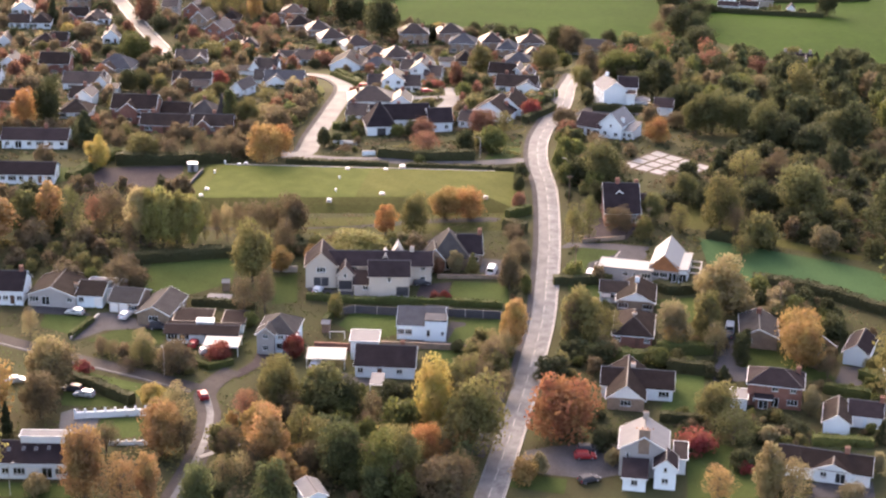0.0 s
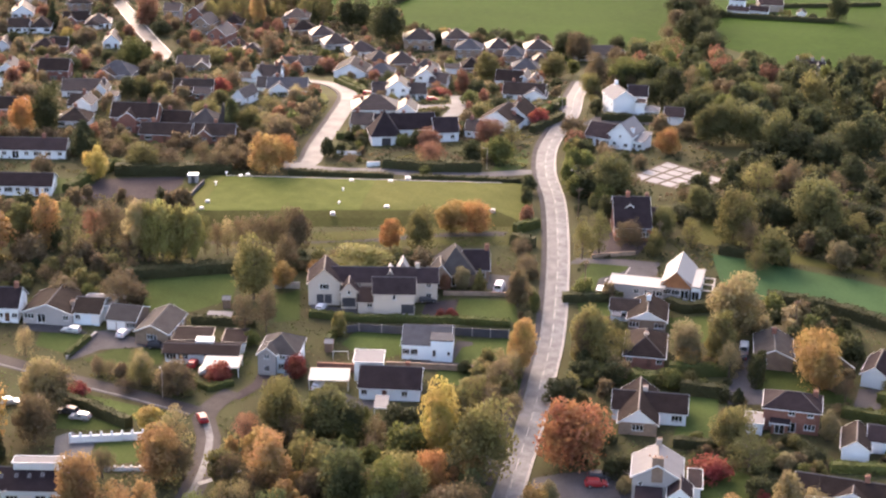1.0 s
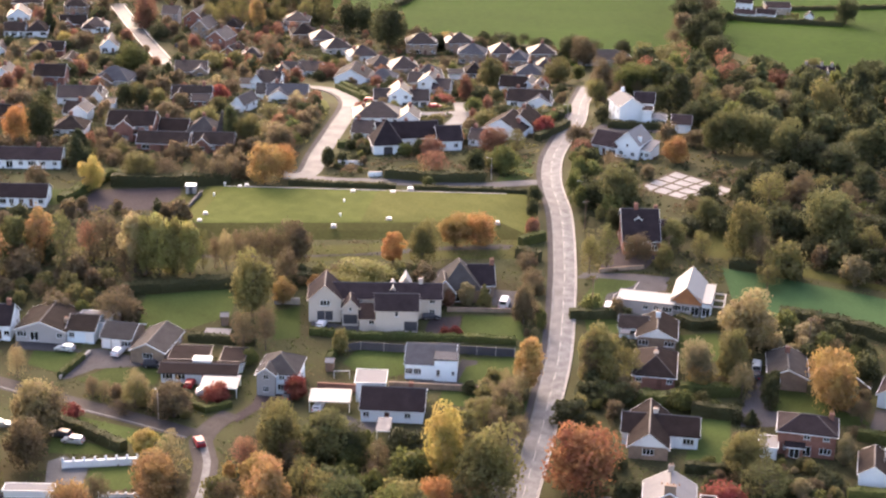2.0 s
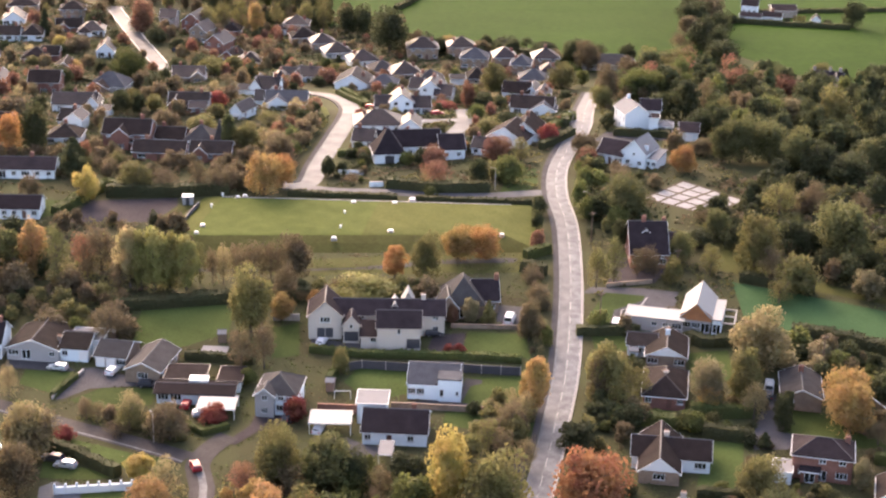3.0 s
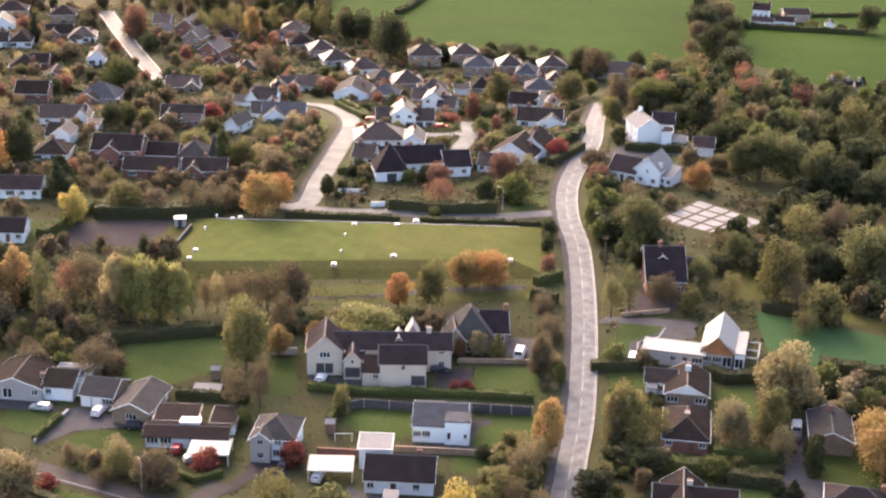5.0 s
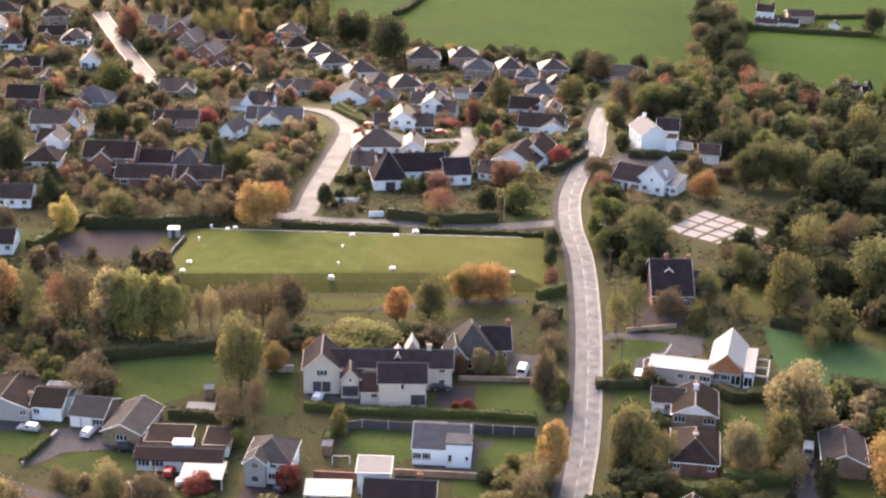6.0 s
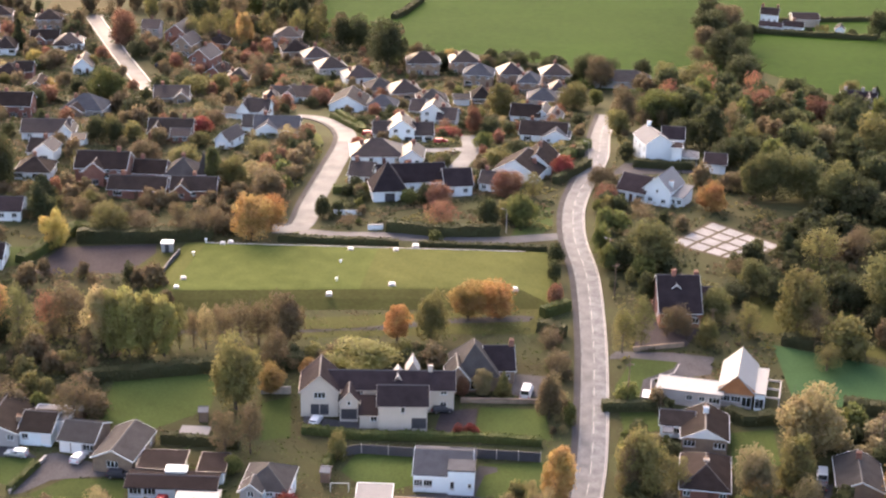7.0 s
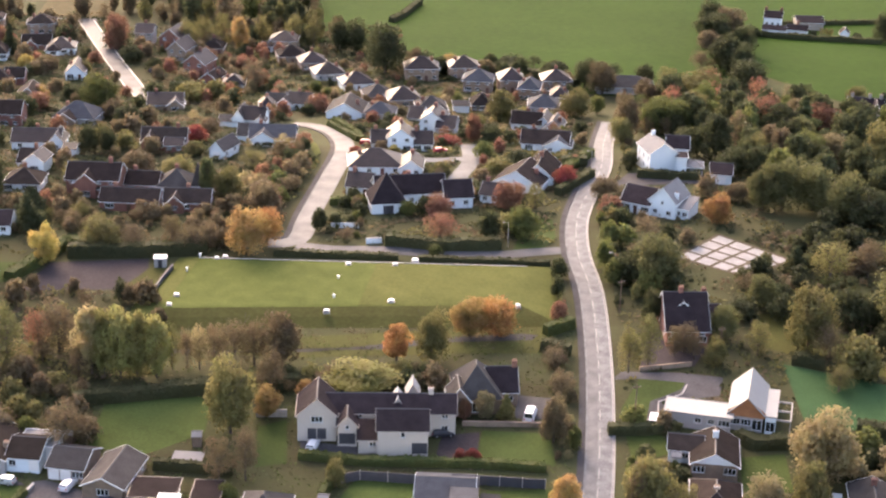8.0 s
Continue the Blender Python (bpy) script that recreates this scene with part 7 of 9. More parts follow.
tree(4.4, 318.2, 7.4, 4.6, 'sparse', 'leaf_brown')
tree(0.2, 321.4, 6.9, 5.7, 'sparse', 'leaf_brown')
tree(11.0, 286.8, 4.5, 3.3, 'bush', 'leaf_sage')
tree(8.2, 283.7, 4.8, 5.1, 'bush', 'leaf_amber')
tree(-2.5, 324.8, 6.9, 6.3, 'sparse', 'leaf_olive')
tree(-3.8, 278.1, 10.5, 7.4, 'sparse', 'leaf_brown')
tree(-87.0, 315.7, 10.7, 9.8, 'round', 'leaf_brown')
tree(-86.1, 302.1, 10.5, 8.0, 'round', 'leaf_brown')
tree(-59.8, 289.4, 11.8, 9.1, 'round', 'leaf_russet')
tree(-70.8, 272.5, 15.0, 8.6, 'round', 'leaf_russet')
tree(-63.4, 270.3, 10.3, 9.9, 'sparse', 'leaf_russet')
tree(-59.3, 272.4, 9.3, 4.1, 'tall', 'leaf_russet')
tree(-48.8, 264.3, 13.0, 6.6, 'round', 'leaf_conifer')
tree(-35.6, 265.2, 13.0, 6.0, 'tall', 'leaf_conifer')
tree(-40.4, 306.7, 12.8, 8.5, 'round', 'leaf_olive')
tree(-46.2, 305.1, 7.5, 6.2, 'sparse', 'leaf_rust')
tree(-39.3, 287.0, 12.3, 8.1, 'round', 'leaf_russet')
tree(-46.4, 286.5, 10.1, 6.2, 'sparse', 'leaf_brown')
tree(-65.5, 309.3, 5.0, 4.5, 'tall', 'leaf_yellow')
tree(-58.5, 295.6, 12.5, 8.3, 'sparse', 'leaf_straw')
tree(-71.3, 328.0, 7.0, 6.4, 'sparse', 'leaf_olive')
tree(-63.5, 326.1, 6.4, 6.9, 'bush', 'leaf_brown')
tree(-55.9, 331.8, 3.5, 4.8, 'bush', 'leaf_red')
tree(-89.9, 292.3, 8.6, 2.9, 'fir', 'leaf_dark')
tree(-55.5, 289.8, 8.6, 5.3, 'sparse', 'leaf_brown')
tree(-79.1, 272.8, 4.1, 5.0, 'bush', 'leaf_straw')
tree(-70.4, 289.7, 7.0, 5.7, 'sparse', 'leaf_brown')
tree(-41.9, 284.8, 7.4, 5.2, 'sparse', 'leaf_brown')
tree(46.2, 310.0, 9.5, 9.0, 'round', 'leaf_olive')
tree(48.7, 301.5, 8.7, 9.8, 'sparse', 'leaf_moss')
tree(41.0, 297.9, 4.1, 7.3, 'bush', 'leaf_red')
tree(43.3, 279.7, 7.3, 7.8, 'sparse', 'leaf_russet')
tree(51.9, 278.5, 12.5, 5.0, 'tall', 'leaf_straw')
tree(56.5, 278.8, 10.9, 7.3, 'sparse', 'leaf_straw')
tree(48.9, 291.4, 4.3, 5.2, 'bush', 'leaf_dark')
tree(49.6, 289.5, 2.7, 2.8, 'bush', 'leaf_red')
tree(67.6, 337.9, 11.8, 9.2, 'round', 'leaf_amber')
tree(65.5, 314.9, 6.7, 3.6, 'tall', 'leaf_sage')
tree(72.2, 333.2, 6.4, 4.8, 'sparse', 'leaf_brown')
tree(54.8, 338.1, 8.8, 3.2, 'column', 'leaf_dark')
tree(74.5, 291.3, 4.8, 2.4, 'bush', 'leaf_sage')
tree(82.4, 336.5, 3.5, 4.3, 'bush', 'leaf_olive')
tree(41.4, 345.9, 6.0, 5.0, 'tall', 'leaf_amber')
tree(36.4, 337.9, 3.5, 5.9, 'bush', 'leaf_dark')
tree(55.6, 302.1, 3.8, 3.9, 'bush', 'leaf_sage')
tree(67.9, 281.4, 3.1, 5.1, 'bush', 'leaf_sage')
tree(61.2, 306.8, 2.8, 6.0, 'bush', 'leaf_dark')
tree(34.0, 301.5, 2.7, 3.4, 'bush', 'leaf_green')
tree(50.1, 330.2, 3.5, 3.7, 'fir', 'leaf_dark')
tree(77.4, 303.7, 4.9, 3.0, 'fir', 'leaf_dark')
tree(24.7, 291.6, 3.2, 2.9, 'bush', 'leaf_straw')
tree(24.0, 297.6, 4.3, 5.3, 'bush', 'leaf_dark')
tree(20.9, 348.4, 13.3, 10.2, 'spread', 'leaf_olive')
tree(52.7, 362.8, 14.7, 12.7, 'round', 'leaf_straw')
tree(41.1, 346.8, 11.2, 7.6, 'round', 'leaf_sage')
tree(48.4, 348.4, 12.4, 6.1, 'tall', 'leaf_olive')
tree(49.6, 342.3, 10.0, 5.5, 'sparse', 'leaf_straw')
tree(67.8, 343.7, 12.2, 9.5, 'round', 'leaf_amber')
tree(70.3, 364.2, 4.0, 4.2, 'bush', 'leaf_green')
tree(77.0, 363.6, 5.2, 3.2, 'column', 'leaf_dark')
tree(55.3, 343.8, 5.8, 3.0, 'column', 'leaf_dark')
tree(37.0, 335.8, 4.4, 5.4, 'bush', 'leaf_green')
tree(70.5, 341.8, 5.0, 3.0, 'sparse', 'leaf_brown')
tree(18.8, 346.2, 12.4, 4.6, 'sparse', 'leaf_brown')
tree(27.5, 347.9, 7.9, 5.6, 'sparse', 'leaf_olive')
tree(25.4, 338.1, 4.4, 6.0, 'bush', 'leaf_dark')
tree(58.5, 413.0, 15.6, 10.1, 'round', 'leaf_olive')
tree(41.7, 417.6, 8.4, 6.6, 'round', 'leaf_moss')
tree(30.0, 444.3, 12.2, 12.8, 'round', 'leaf_moss')
tree(23.5, 443.7, 6.8, 7.0, 'bush', 'leaf_dark')
tree(25.3, 404.3, 12.0, 6.4, 'sparse', 'leaf_moss')
tree(21.1, 401.2, 12.5, 5.2, 'sparse', 'leaf_olive')
tree(38.8, 405.5, 6.0, 4.1, 'bush', 'leaf_olive')
tree(48.1, 410.6, 8.3, 6.5, 'sparse', 'leaf_olive')
tree(61.9, 407.5, 10.7, 7.1, 'sparse', 'leaf_brown')
tree(80.9, 422.6, 15.9, 14.0, 'round', 'leaf_moss')
tree(68.7, 426.3, 8.5, 8.6, 'bush', 'leaf_dark')
tree(72.2, 425.0, 7.8, 8.6, 'spread', 'leaf_dark')
tree(62.1, 396.4, 6.8, 6.3, 'sparse', 'leaf_olive')
tree(66.8, 402.0, 9.4, 9.4, 'bush', 'leaf_olive')
tree(82.9, 400.9, 6.8, 6.9, 'bush', 'leaf_sage')
tree(69.6, 449.9, 10.9, 9.7, 'sparse', 'leaf_olive')
tree(78.4, 452.6, 9.6, 7.1, 'sparse', 'leaf_brown')
tree(62.5, 454.8, 6.2, 5.9, 'fir', 'leaf_dark')
tree(95.9, 459.9, 9.0, 9.2, 'spread', 'leaf_dark')
tree(51.9, 434.5, 8.0, 6.9, 'round', 'leaf_moss')
tree(55.8, 456.0, 3.8, 3.3, 'bush', 'leaf_moss')
tree(47.6, 429.2, 3.9, 7.4, 'bush', 'leaf_dark')
tree(89.9, 418.8, 7.7, 7.2, 'sparse', 'leaf_olive')
tree(55.5, 428.3, 5.9, 6.2, 'bush', 'leaf_dark')
tree(78.0, 427.1, 7.8, 6.1, 'bush', 'leaf_dark')
tree(89.5, 446.4, 8.8, 7.7, 'sparse', 'leaf_brown')
tree(86.0, 462.8, 5.6, 6.0, 'sparse', 'leaf_olive')
tree(6.3, 340.9, 13.4, 5.5, 'tall', 'leaf_amber')
tree(-30.7, 389.1, 6.7, 11.4, 'tall', 'leaf_lime')
tree(-41.7, 385.5, 4.3, 3.4, 'tall', 'leaf_amber')
tree(5.5, 373.0, 10.1, 6.0, 'spread', 'leaf_brown')
tree(9.3, 371.0, 4.7, 2.2, 'column', 'leaf_green')
tree(-7.2, 380.6, 6.0, 3.3, 'tall', 'leaf_sage')
tree(-3.3, 380.3, 5.7, 3.9, 'fir', 'leaf_olive')
tree(1.8, 331.9, 7.7, 7.3, 'sparse', 'leaf_brown')
tree(4.3, 336.4, 8.8, 4.5, 'sparse', 'leaf_straw')
tree(-33.2, 355.0, 5.7, 3.1, 'bush', 'leaf_olive')
tree(7.4, 391.0, 5.5, 6.8, 'sparse', 'leaf_brown')
tree(-54.2, 372.0, 15.4, 9.6, 'round', 'leaf_olive')
tree(-49.2, 356.0, 12.1, 5.6, 'sparse', 'leaf_brown')
tree(-53.9, 355.6, 9.0, 6.8, 'sparse', 'leaf_brown')
tree(-91.0, 367.7, 4.4, 3.8, 'bush', 'leaf_green')
tree(-97.9, 340.1, 7.8, 4.5, 'sparse', 'leaf_straw')
tree(-87.4, 314.5, 12.6, 9.4, 'round', 'leaf_straw')
tree(-83.3, 364.8, 10.5, 9.1, 'sparse', 'leaf_brown')
tree(-96.6, 368.5, 4.7, 7.6, 'bush', 'leaf_brown')
tree(-71.3, 330.2, 7.6, 6.4, 'sparse', 'leaf_straw')
tree(-62.9, 324.6, 8.1, 8.2, 'sparse', 'leaf_brown')
tree(-80.5, 331.6, 5.5, 3.4, 'sparse', 'leaf_brown')
tree(-66.8, 327.4, 2.7, 2.9, 'bush', 'leaf_dark')
tree(-73.3, 325.8, 3.2, 5.3, 'sparse', 'leaf_brown')
tree(-55.6, 333.6, 3.3, 4.4, 'bush', 'leaf_red')
tree(-40.4, 334.9, 5.0, 4.9, 'bush', 'leaf_red')
tree(-51.4, 349.3, 3.4, 3.1, 'bush', 'leaf_green')
tree(-82.8, 322.9, 2.7, 4.3, 'bush', 'leaf_red')
tree(-48.4, 378.5, 6.6, 5.0, 'tall', 'leaf_amber')
tree(-41.9, 319.2, 6.9, 8.0, 'round', 'leaf_olive')
tree(-84.5, 392.9, 15.5, 6.0, 'tall', 'leaf_straw')
tree(-78.7, 391.4, 15.4, 6.9, 'tall', 'leaf_lime')
tree(-75.4, 392.3, 13.9, 5.7, 'tall', 'leaf_lime')
tree(-71.7, 392.6, 14.2, 5.7, 'tall', 'leaf_lime')
tree(-81.7, 391.8, 14.5, 4.6, 'tall', 'leaf_lime')
tree(-106.4, 443.9, 9.5, 5.8, 'tall', 'leaf_yellow')
tree(-62.4, 453.8, 11.8, 9.8, 'round', 'leaf_amber')
tree(-58.6, 460.1, 9.5, 7.3, 'round', 'leaf_orange')
tree(-107.9, 397.2, 13.4, 6.4, 'tall', 'leaf_russet')
tree(-113.3, 395.4, 13.0, 6.4, 'tall', 'leaf_moss')
tree(-101.2, 393.6, 14.9, 8.0, 'sparse', 'leaf_moss')
tree(-93.0, 401.4, 13.2, 9.4, 'sparse', 'leaf_brown')
tree(-97.4, 402.4, 10.1, 6.5, 'sparse', 'leaf_rust')
tree(-69.2, 395.9, 11.0, 4.2, 'sparse', 'leaf_moss')
tree(-66.4, 396.6, 10.2, 4.0, 'sparse', 'leaf_brown')
tree(-63.8, 396.0, 11.4, 4.6, 'sparse', 'leaf_straw')
tree(-61.0, 396.8, 10.6, 5.2, 'sparse', 'leaf_brown')
tree(-57.2, 398.2, 12.2, 7.8, 'sparse', 'leaf_brown')
tree(-53.4, 399.0, 11.4, 6.8, 'sparse', 'leaf_brown')
tree(-47.9, 399.4, 11.6, 8.4, 'round', 'leaf_brown')
tree(-48.6, 386.5, 12.5, 6.4, 'sparse', 'leaf_brown')
tree(-121.5, 447.1, 5.1, 5.2, 'bush', 'leaf_brown')
tree(-95.6, 454.4, 7.6, 9.9, 'round', 'leaf_olive')
tree(-89.1, 455.1, 7.0, 9.2, 'sparse', 'leaf_brown')
tree(-114.7, 462.4, 9.2, 7.4, 'fir', 'leaf_dark')
tree(-79.9, 456.0, 8.4, 5.9, 'sparse', 'leaf_brown')
tree(-75.1, 454.5, 7.6, 7.9, 'sparse', 'leaf_brown')
tree(-71.3, 455.9, 8.0, 5.3, 'sparse', 'leaf_brown')
tree(-86.6, 390.7, 6.8, 5.1, 'sparse', 'leaf_brown')
tree(-109.4, 387.4, 7.3, 7.4, 'bush', 'leaf_brown')
tree(-25.3, 402.9, 8.8, 5.0, 'tall', 'leaf_orange')
tree(-18.3, 402.8, 11.6, 7.6, 'round', 'leaf_olive')
tree(-11.0, 415.2, 8.7, 8.4, 'round', 'leaf_amber')
tree(-5.0, 416.5, 8.4, 9.1, 'round', 'leaf_orange')
tree(7.7, 423.9, 4.6, 3.7, 'bush', 'leaf_rust')
tree(8.6, 445.8, 4.8, 3.9, 'bush', 'leaf_dark')
tree(-19.6, 457.1, 2.4, 3.6, 'bush', 'leaf_green')
tree(-7.2, 467.9, 7.1, 5.4, 'bush', 'leaf_dark')
tree(0.8, 470.0, 7.5, 7.4, 'bush', 'leaf_green')
tree(-18.7, 466.6, 7.8, 8.7, 'sparse', 'leaf_rust')
tree(-2.6, 473.1, 5.0, 6.1, 'bush', 'leaf_olive')
tree(7.9, 435.4, 5.3, 3.1, 'bush', 'leaf_dark')
tree(19.1, 452.4, 6.9, 3.9, 'bush', 'leaf_green')
tree(21.0, 466.6, 6.4, 4.7, 'bush', 'leaf_green')
tree(20.7, 443.4, 6.1, 5.1, 'bush', 'leaf_green')
tree(6.3, 402.7, 5.0, 5.8, 'sparse', 'leaf_brown')
tree(-47.3, 470.2, 5.7, 4.1, 'bush', 'leaf_dark')
tree(-12.0, 555.8, 8.7, 5.6, 'round', 'leaf_rust')
tree(-2.7, 491.5, 7.4, 8.1, 'round', 'leaf_rust')
tree(4.0, 492.3, 6.7, 6.7, 'sparse', 'leaf_olive')
tree(11.8, 511.6, 5.4, 6.2, 'bush', 'leaf_red')
tree(-13.9, 497.9, 4.5, 5.7, 'bush', 'leaf_orange')
tree(-9.2, 534.6, 4.8, 5.4, 'bush', 'leaf_green')
tree(-4.2, 586.7, 10.5, 7.6, 'tall', 'leaf_olive')
tree(-7.2, 554.2, 5.0, 6.4, 'bush', 'leaf_dark')
tree(19.0, 603.1, 8.9, 10.4, 'round', 'leaf_olive')
tree(-60.1, 597.5, 5.3, 7.7, 'bush', 'leaf_rust')
tree(-16.4, 497.6, 2.2, 2.9, 'bush', 'leaf_rust')
tree(-43.6, 660.0, 17.6, 14.2, 'round', 'leaf_dark')
tree(-55.9, 689.4, 12.2, 9.9, 'round', 'leaf_dark')
tree(-63.6, 702.7, 11.4, 5.0, 'tall', 'leaf_conifer')
tree(-71.5, 691.7, 13.4, 7.9, 'sparse', 'leaf_olive')
tree(-79.5, 700.1, 13.6, 8.0, 'sparse', 'leaf_olive')
tree(-33.9, 674.4, 6.5, 5.8, 'round', 'leaf_brown')
tree(-24.7, 662.7, 5.9, 6.6, 'bush', 'leaf_dark')
tree(-7.7, 669.4, 5.9, 5.8, 'bush', 'leaf_dark')
tree(-0.1, 672.7, 4.5, 10.6, 'bush', 'leaf_dark')
tree(15.2, 668.4, 4.4, 8.6, 'bush', 'leaf_dark')
tree(7.6, 676.0, 5.0, 5.8, 'sparse', 'leaf_dark')
tree(26.4, 661.5, 8.8, 5.7, 'sparse', 'leaf_dark')
tree(-22.9, 484.2, 5.1, 4.9, 'bush', 'leaf_dark')
tree(-20.0, 483.3, 6.2, 8.3, 'spread', 'leaf_rust')
tree(-9.9, 498.3, 3.0, 3.6, 'bush', 'leaf_dark')
tree(0.0, 527.0, 4.7, 7.6, 'bush', 'leaf_dark')
tree(22.4, 502.2, 6.0, 8.6, 'spread', 'leaf_brown')
tree(22.5, 488.3, 4.8, 6.3, 'bush', 'leaf_rust')
tree(-20.1, 518.8, 3.1, 5.2, 'bush', 'leaf_olive')
tree(-41.2, 494.6, 3.0, 3.6, 'bush', 'leaf_dark')
tree(-22.2, 671.7, 5.9, 5.8, 'sparse', 'leaf_amber')
tree(-62.9, 591.1, 3.5, 5.1, 'bush', 'leaf_dark')
tree(-27.0, 483.7, 3.7, 4.2, 'bush', 'leaf_green')
tree(-60.0, 633.1, 4.7, 5.5, 'fir', 'leaf_dark')
tree(-64.5, 632.5, 3.8, 4.5, 'bush', 'leaf_green')
tree(-19.0, 551.8, 2.5, 7.1, 'bush', 'leaf_red')
tree(-5.2, 520.6, 3.9, 7.5, 'bush', 'leaf_olive')
tree(-43.7, 533.2, 2.4, 3.8, 'bush', 'leaf_red')
tree(-124.4, 583.3, 12.2, 11.8, 'round', 'leaf_green')
tree(-140.7, 681.5, 14.1, 9.3, 'round', 'leaf_rust')
tree(-115.1, 527.1, 7.9, 6.5, 'round', 'leaf_dark')
tree(-109.9, 527.8, 7.1, 5.3, 'round', 'leaf_dark')
tree(-143.9, 514.6, 7.7, 11.2, 'bush', 'leaf_brown')
tree(-136.7, 483.2, 11.7, 7.7, 'round', 'leaf_orange')
tree(-129.8, 484.0, 14.7, 8.4, 'round', 'leaf_dark')
tree(-98.7, 509.0, 6.9, 10.3, 'spread', 'leaf_brown')
tree(-87.6, 504.8, 6.8, 9.5, 'round', 'leaf_olive')
tree(-72.4, 490.9, 8.9, 7.8, 'round', 'leaf_olive')
tree(-61.1, 479.7, 9.5, 9.0, 'round', 'leaf_brown')
tree(-69.7, 518.2, 5.4, 8.2, 'sparse', 'leaf_olive')
tree(-116.6, 473.2, 7.9, 8.9, 'fir', 'leaf_dark')
tree(-77.3, 490.3, 11.9, 3.5, 'tall', 'leaf_conifer')
tree(-118.5, 573.2, 6.0, 7.4, 'bush', 'leaf_brown')
tree(-111.6, 563.6, 5.9, 8.9, 'bush', 'leaf_dark')
tree(-100.8, 606.6, 6.3, 10.5, 'bush', 'leaf_olive')
tree(-110.8, 623.4, 6.5, 6.3, 'sparse', 'leaf_brown')
tree(-108.0, 686.3, 6.1, 9.9, 'bush', 'leaf_brown')
tree(-96.7, 683.4, 14.1, 5.9, 'tall', 'leaf_amber')
tree(-85.1, 633.6, 10.4, 10.0, 'sparse', 'leaf_brown')
tree(-113.7, 609.9, 5.5, 7.0, 'bush', 'leaf_dark')
tree(-127.6, 531.5, 4.0, 4.6, 'bush', 'leaf_dark')
tree(-164.8, 651.2, 4.8, 6.6, 'bush', 'leaf_yellow')
tree(-157.4, 648.1, 5.8, 8.4, 'bush', 'leaf_brown')
tree(-138.9, 604.1, 4.5, 5.2, 'bush', 'leaf_dark')
tree(-175.7, 671.7, 11.0, 5.8, 'fir', 'leaf_dark')
tree(-116.5, 689.8, 12.3, 7.9, 'sparse', 'leaf_olive')
tree(-109.9, 686.1, 14.5, 8.9, 'sparse', 'leaf_olive')
tree(-103.8, 691.7, 13.4, 8.9, 'sparse', 'leaf_olive')
tree(-90.7, 698.4, 12.4, 6.0, 'sparse', 'leaf_olive')
tree(-141.6, 686.0, 6.1, 9.9, 'bush', 'leaf_dark')
tree(-95.0, 614.2, 6.4, 7.1, 'bush', 'leaf_olive')
tree(-88.6, 542.4, 4.9, 5.5, 'bush', 'leaf_red')
tree(-113.3, 501.7, 5.3, 5.8, 'bush', 'leaf_olive')
tree(-161.0, 692.6, 6.1, 8.0, 'bush', 'leaf_dark')
tree(-169.4, 706.7, 5.2, 6.1, 'tall', 'leaf_brown')
tree(-143.8, 645.8, 4.8, 4.7, 'bush', 'leaf_olive')
tree(-180.4, 632.4, 6.6, 5.5, 'bush', 'leaf_dark')
tree(-166.1, 617.1, 3.7, 5.3, 'bush', 'leaf_olive')
tree(-147.2, 602.2, 4.5, 4.3, 'bush', 'leaf_amber')
tree(-131.5, 664.7, 5.9, 8.6, 'bush', 'leaf_dark')
tree(-121.7, 653.1, 4.8, 5.6, 'bush', 'leaf_dark')
tree(-88.1, 609.5, 4.5, 5.3, 'bush', 'leaf_orange')
tree(-112.6, 533.5, 6.4, 4.6, 'bush', 'leaf_olive')
tree(-86.9, 527.7, 4.0, 5.3, 'bush', 'leaf_olive')
tree(-106.0, 531.3, 4.8, 5.4, 'bush', 'leaf_olive')
tree(75.6, 676.9, 14.9, 16.4, 'spread', 'leaf_dark')
tree(75.6, 725.5, 11.7, 14.5, 'round', 'leaf_dark')
tree(80.0, 656.5, 10.1, 14.1, 'round', 'leaf_dark')
tree(61.5, 638.0, 10.4, 17.3, 'round', 'leaf_olive')
tree(41.0, 579.9, 11.2, 11.6, 'round', 'leaf_green')
tree(47.7, 581.3, 11.2, 10.8, 'round', 'leaf_green')
tree(54.7, 593.7, 10.6, 11.0, 'round', 'leaf_olive')
tree(54.6, 542.4, 14.5, 8.5, 'column', 'leaf_dark')
tree(47.9, 545.8, 9.3, 9.4, 'round', 'leaf_dark')
tree(61.2, 553.3, 13.1, 7.9, 'sparse', 'leaf_brown')
tree(64.5, 535.1, 11.9, 6.9, 'sparse', 'leaf_olive')
tree(75.0, 586.9, 12.2, 10.9, 'round', 'leaf_rust')
tree(78.6, 577.1, 11.1, 11.5, 'round', 'leaf_dark')
tree(93.1, 590.7, 8.7, 12.6, 'round', 'leaf_rust')
tree(96.0, 625.9, 7.4, 5.4, 'round', 'leaf_dark')
tree(92.8, 540.6, 13.6, 6.9, 'fir', 'leaf_dark')
tree(96.6, 527.6, 15.7, 12.8, 'round', 'leaf_olive')
tree(142.4, 736.4, 11.8, 9.4, 'round', 'leaf_dark')
tree(112.2, 637.2, 7.0, 7.3, 'round', 'leaf_olive')
tree(121.4, 638.4, 4.7, 4.6, 'fir', 'leaf_dark')
tree(90.6, 638.1, 7.5, 5.5, 'sparse', 'leaf_sage')
tree(65.8, 497.1, 14.1, 11.4, 'round', 'leaf_moss')
tree(60.8, 496.5, 12.6, 8.5, 'round', 'leaf_moss')
tree(73.7, 498.1, 12.7, 12.1, 'round', 'leaf_moss')
tree(48.4, 485.2, 7.7, 7.7, 'round', 'leaf_orange')
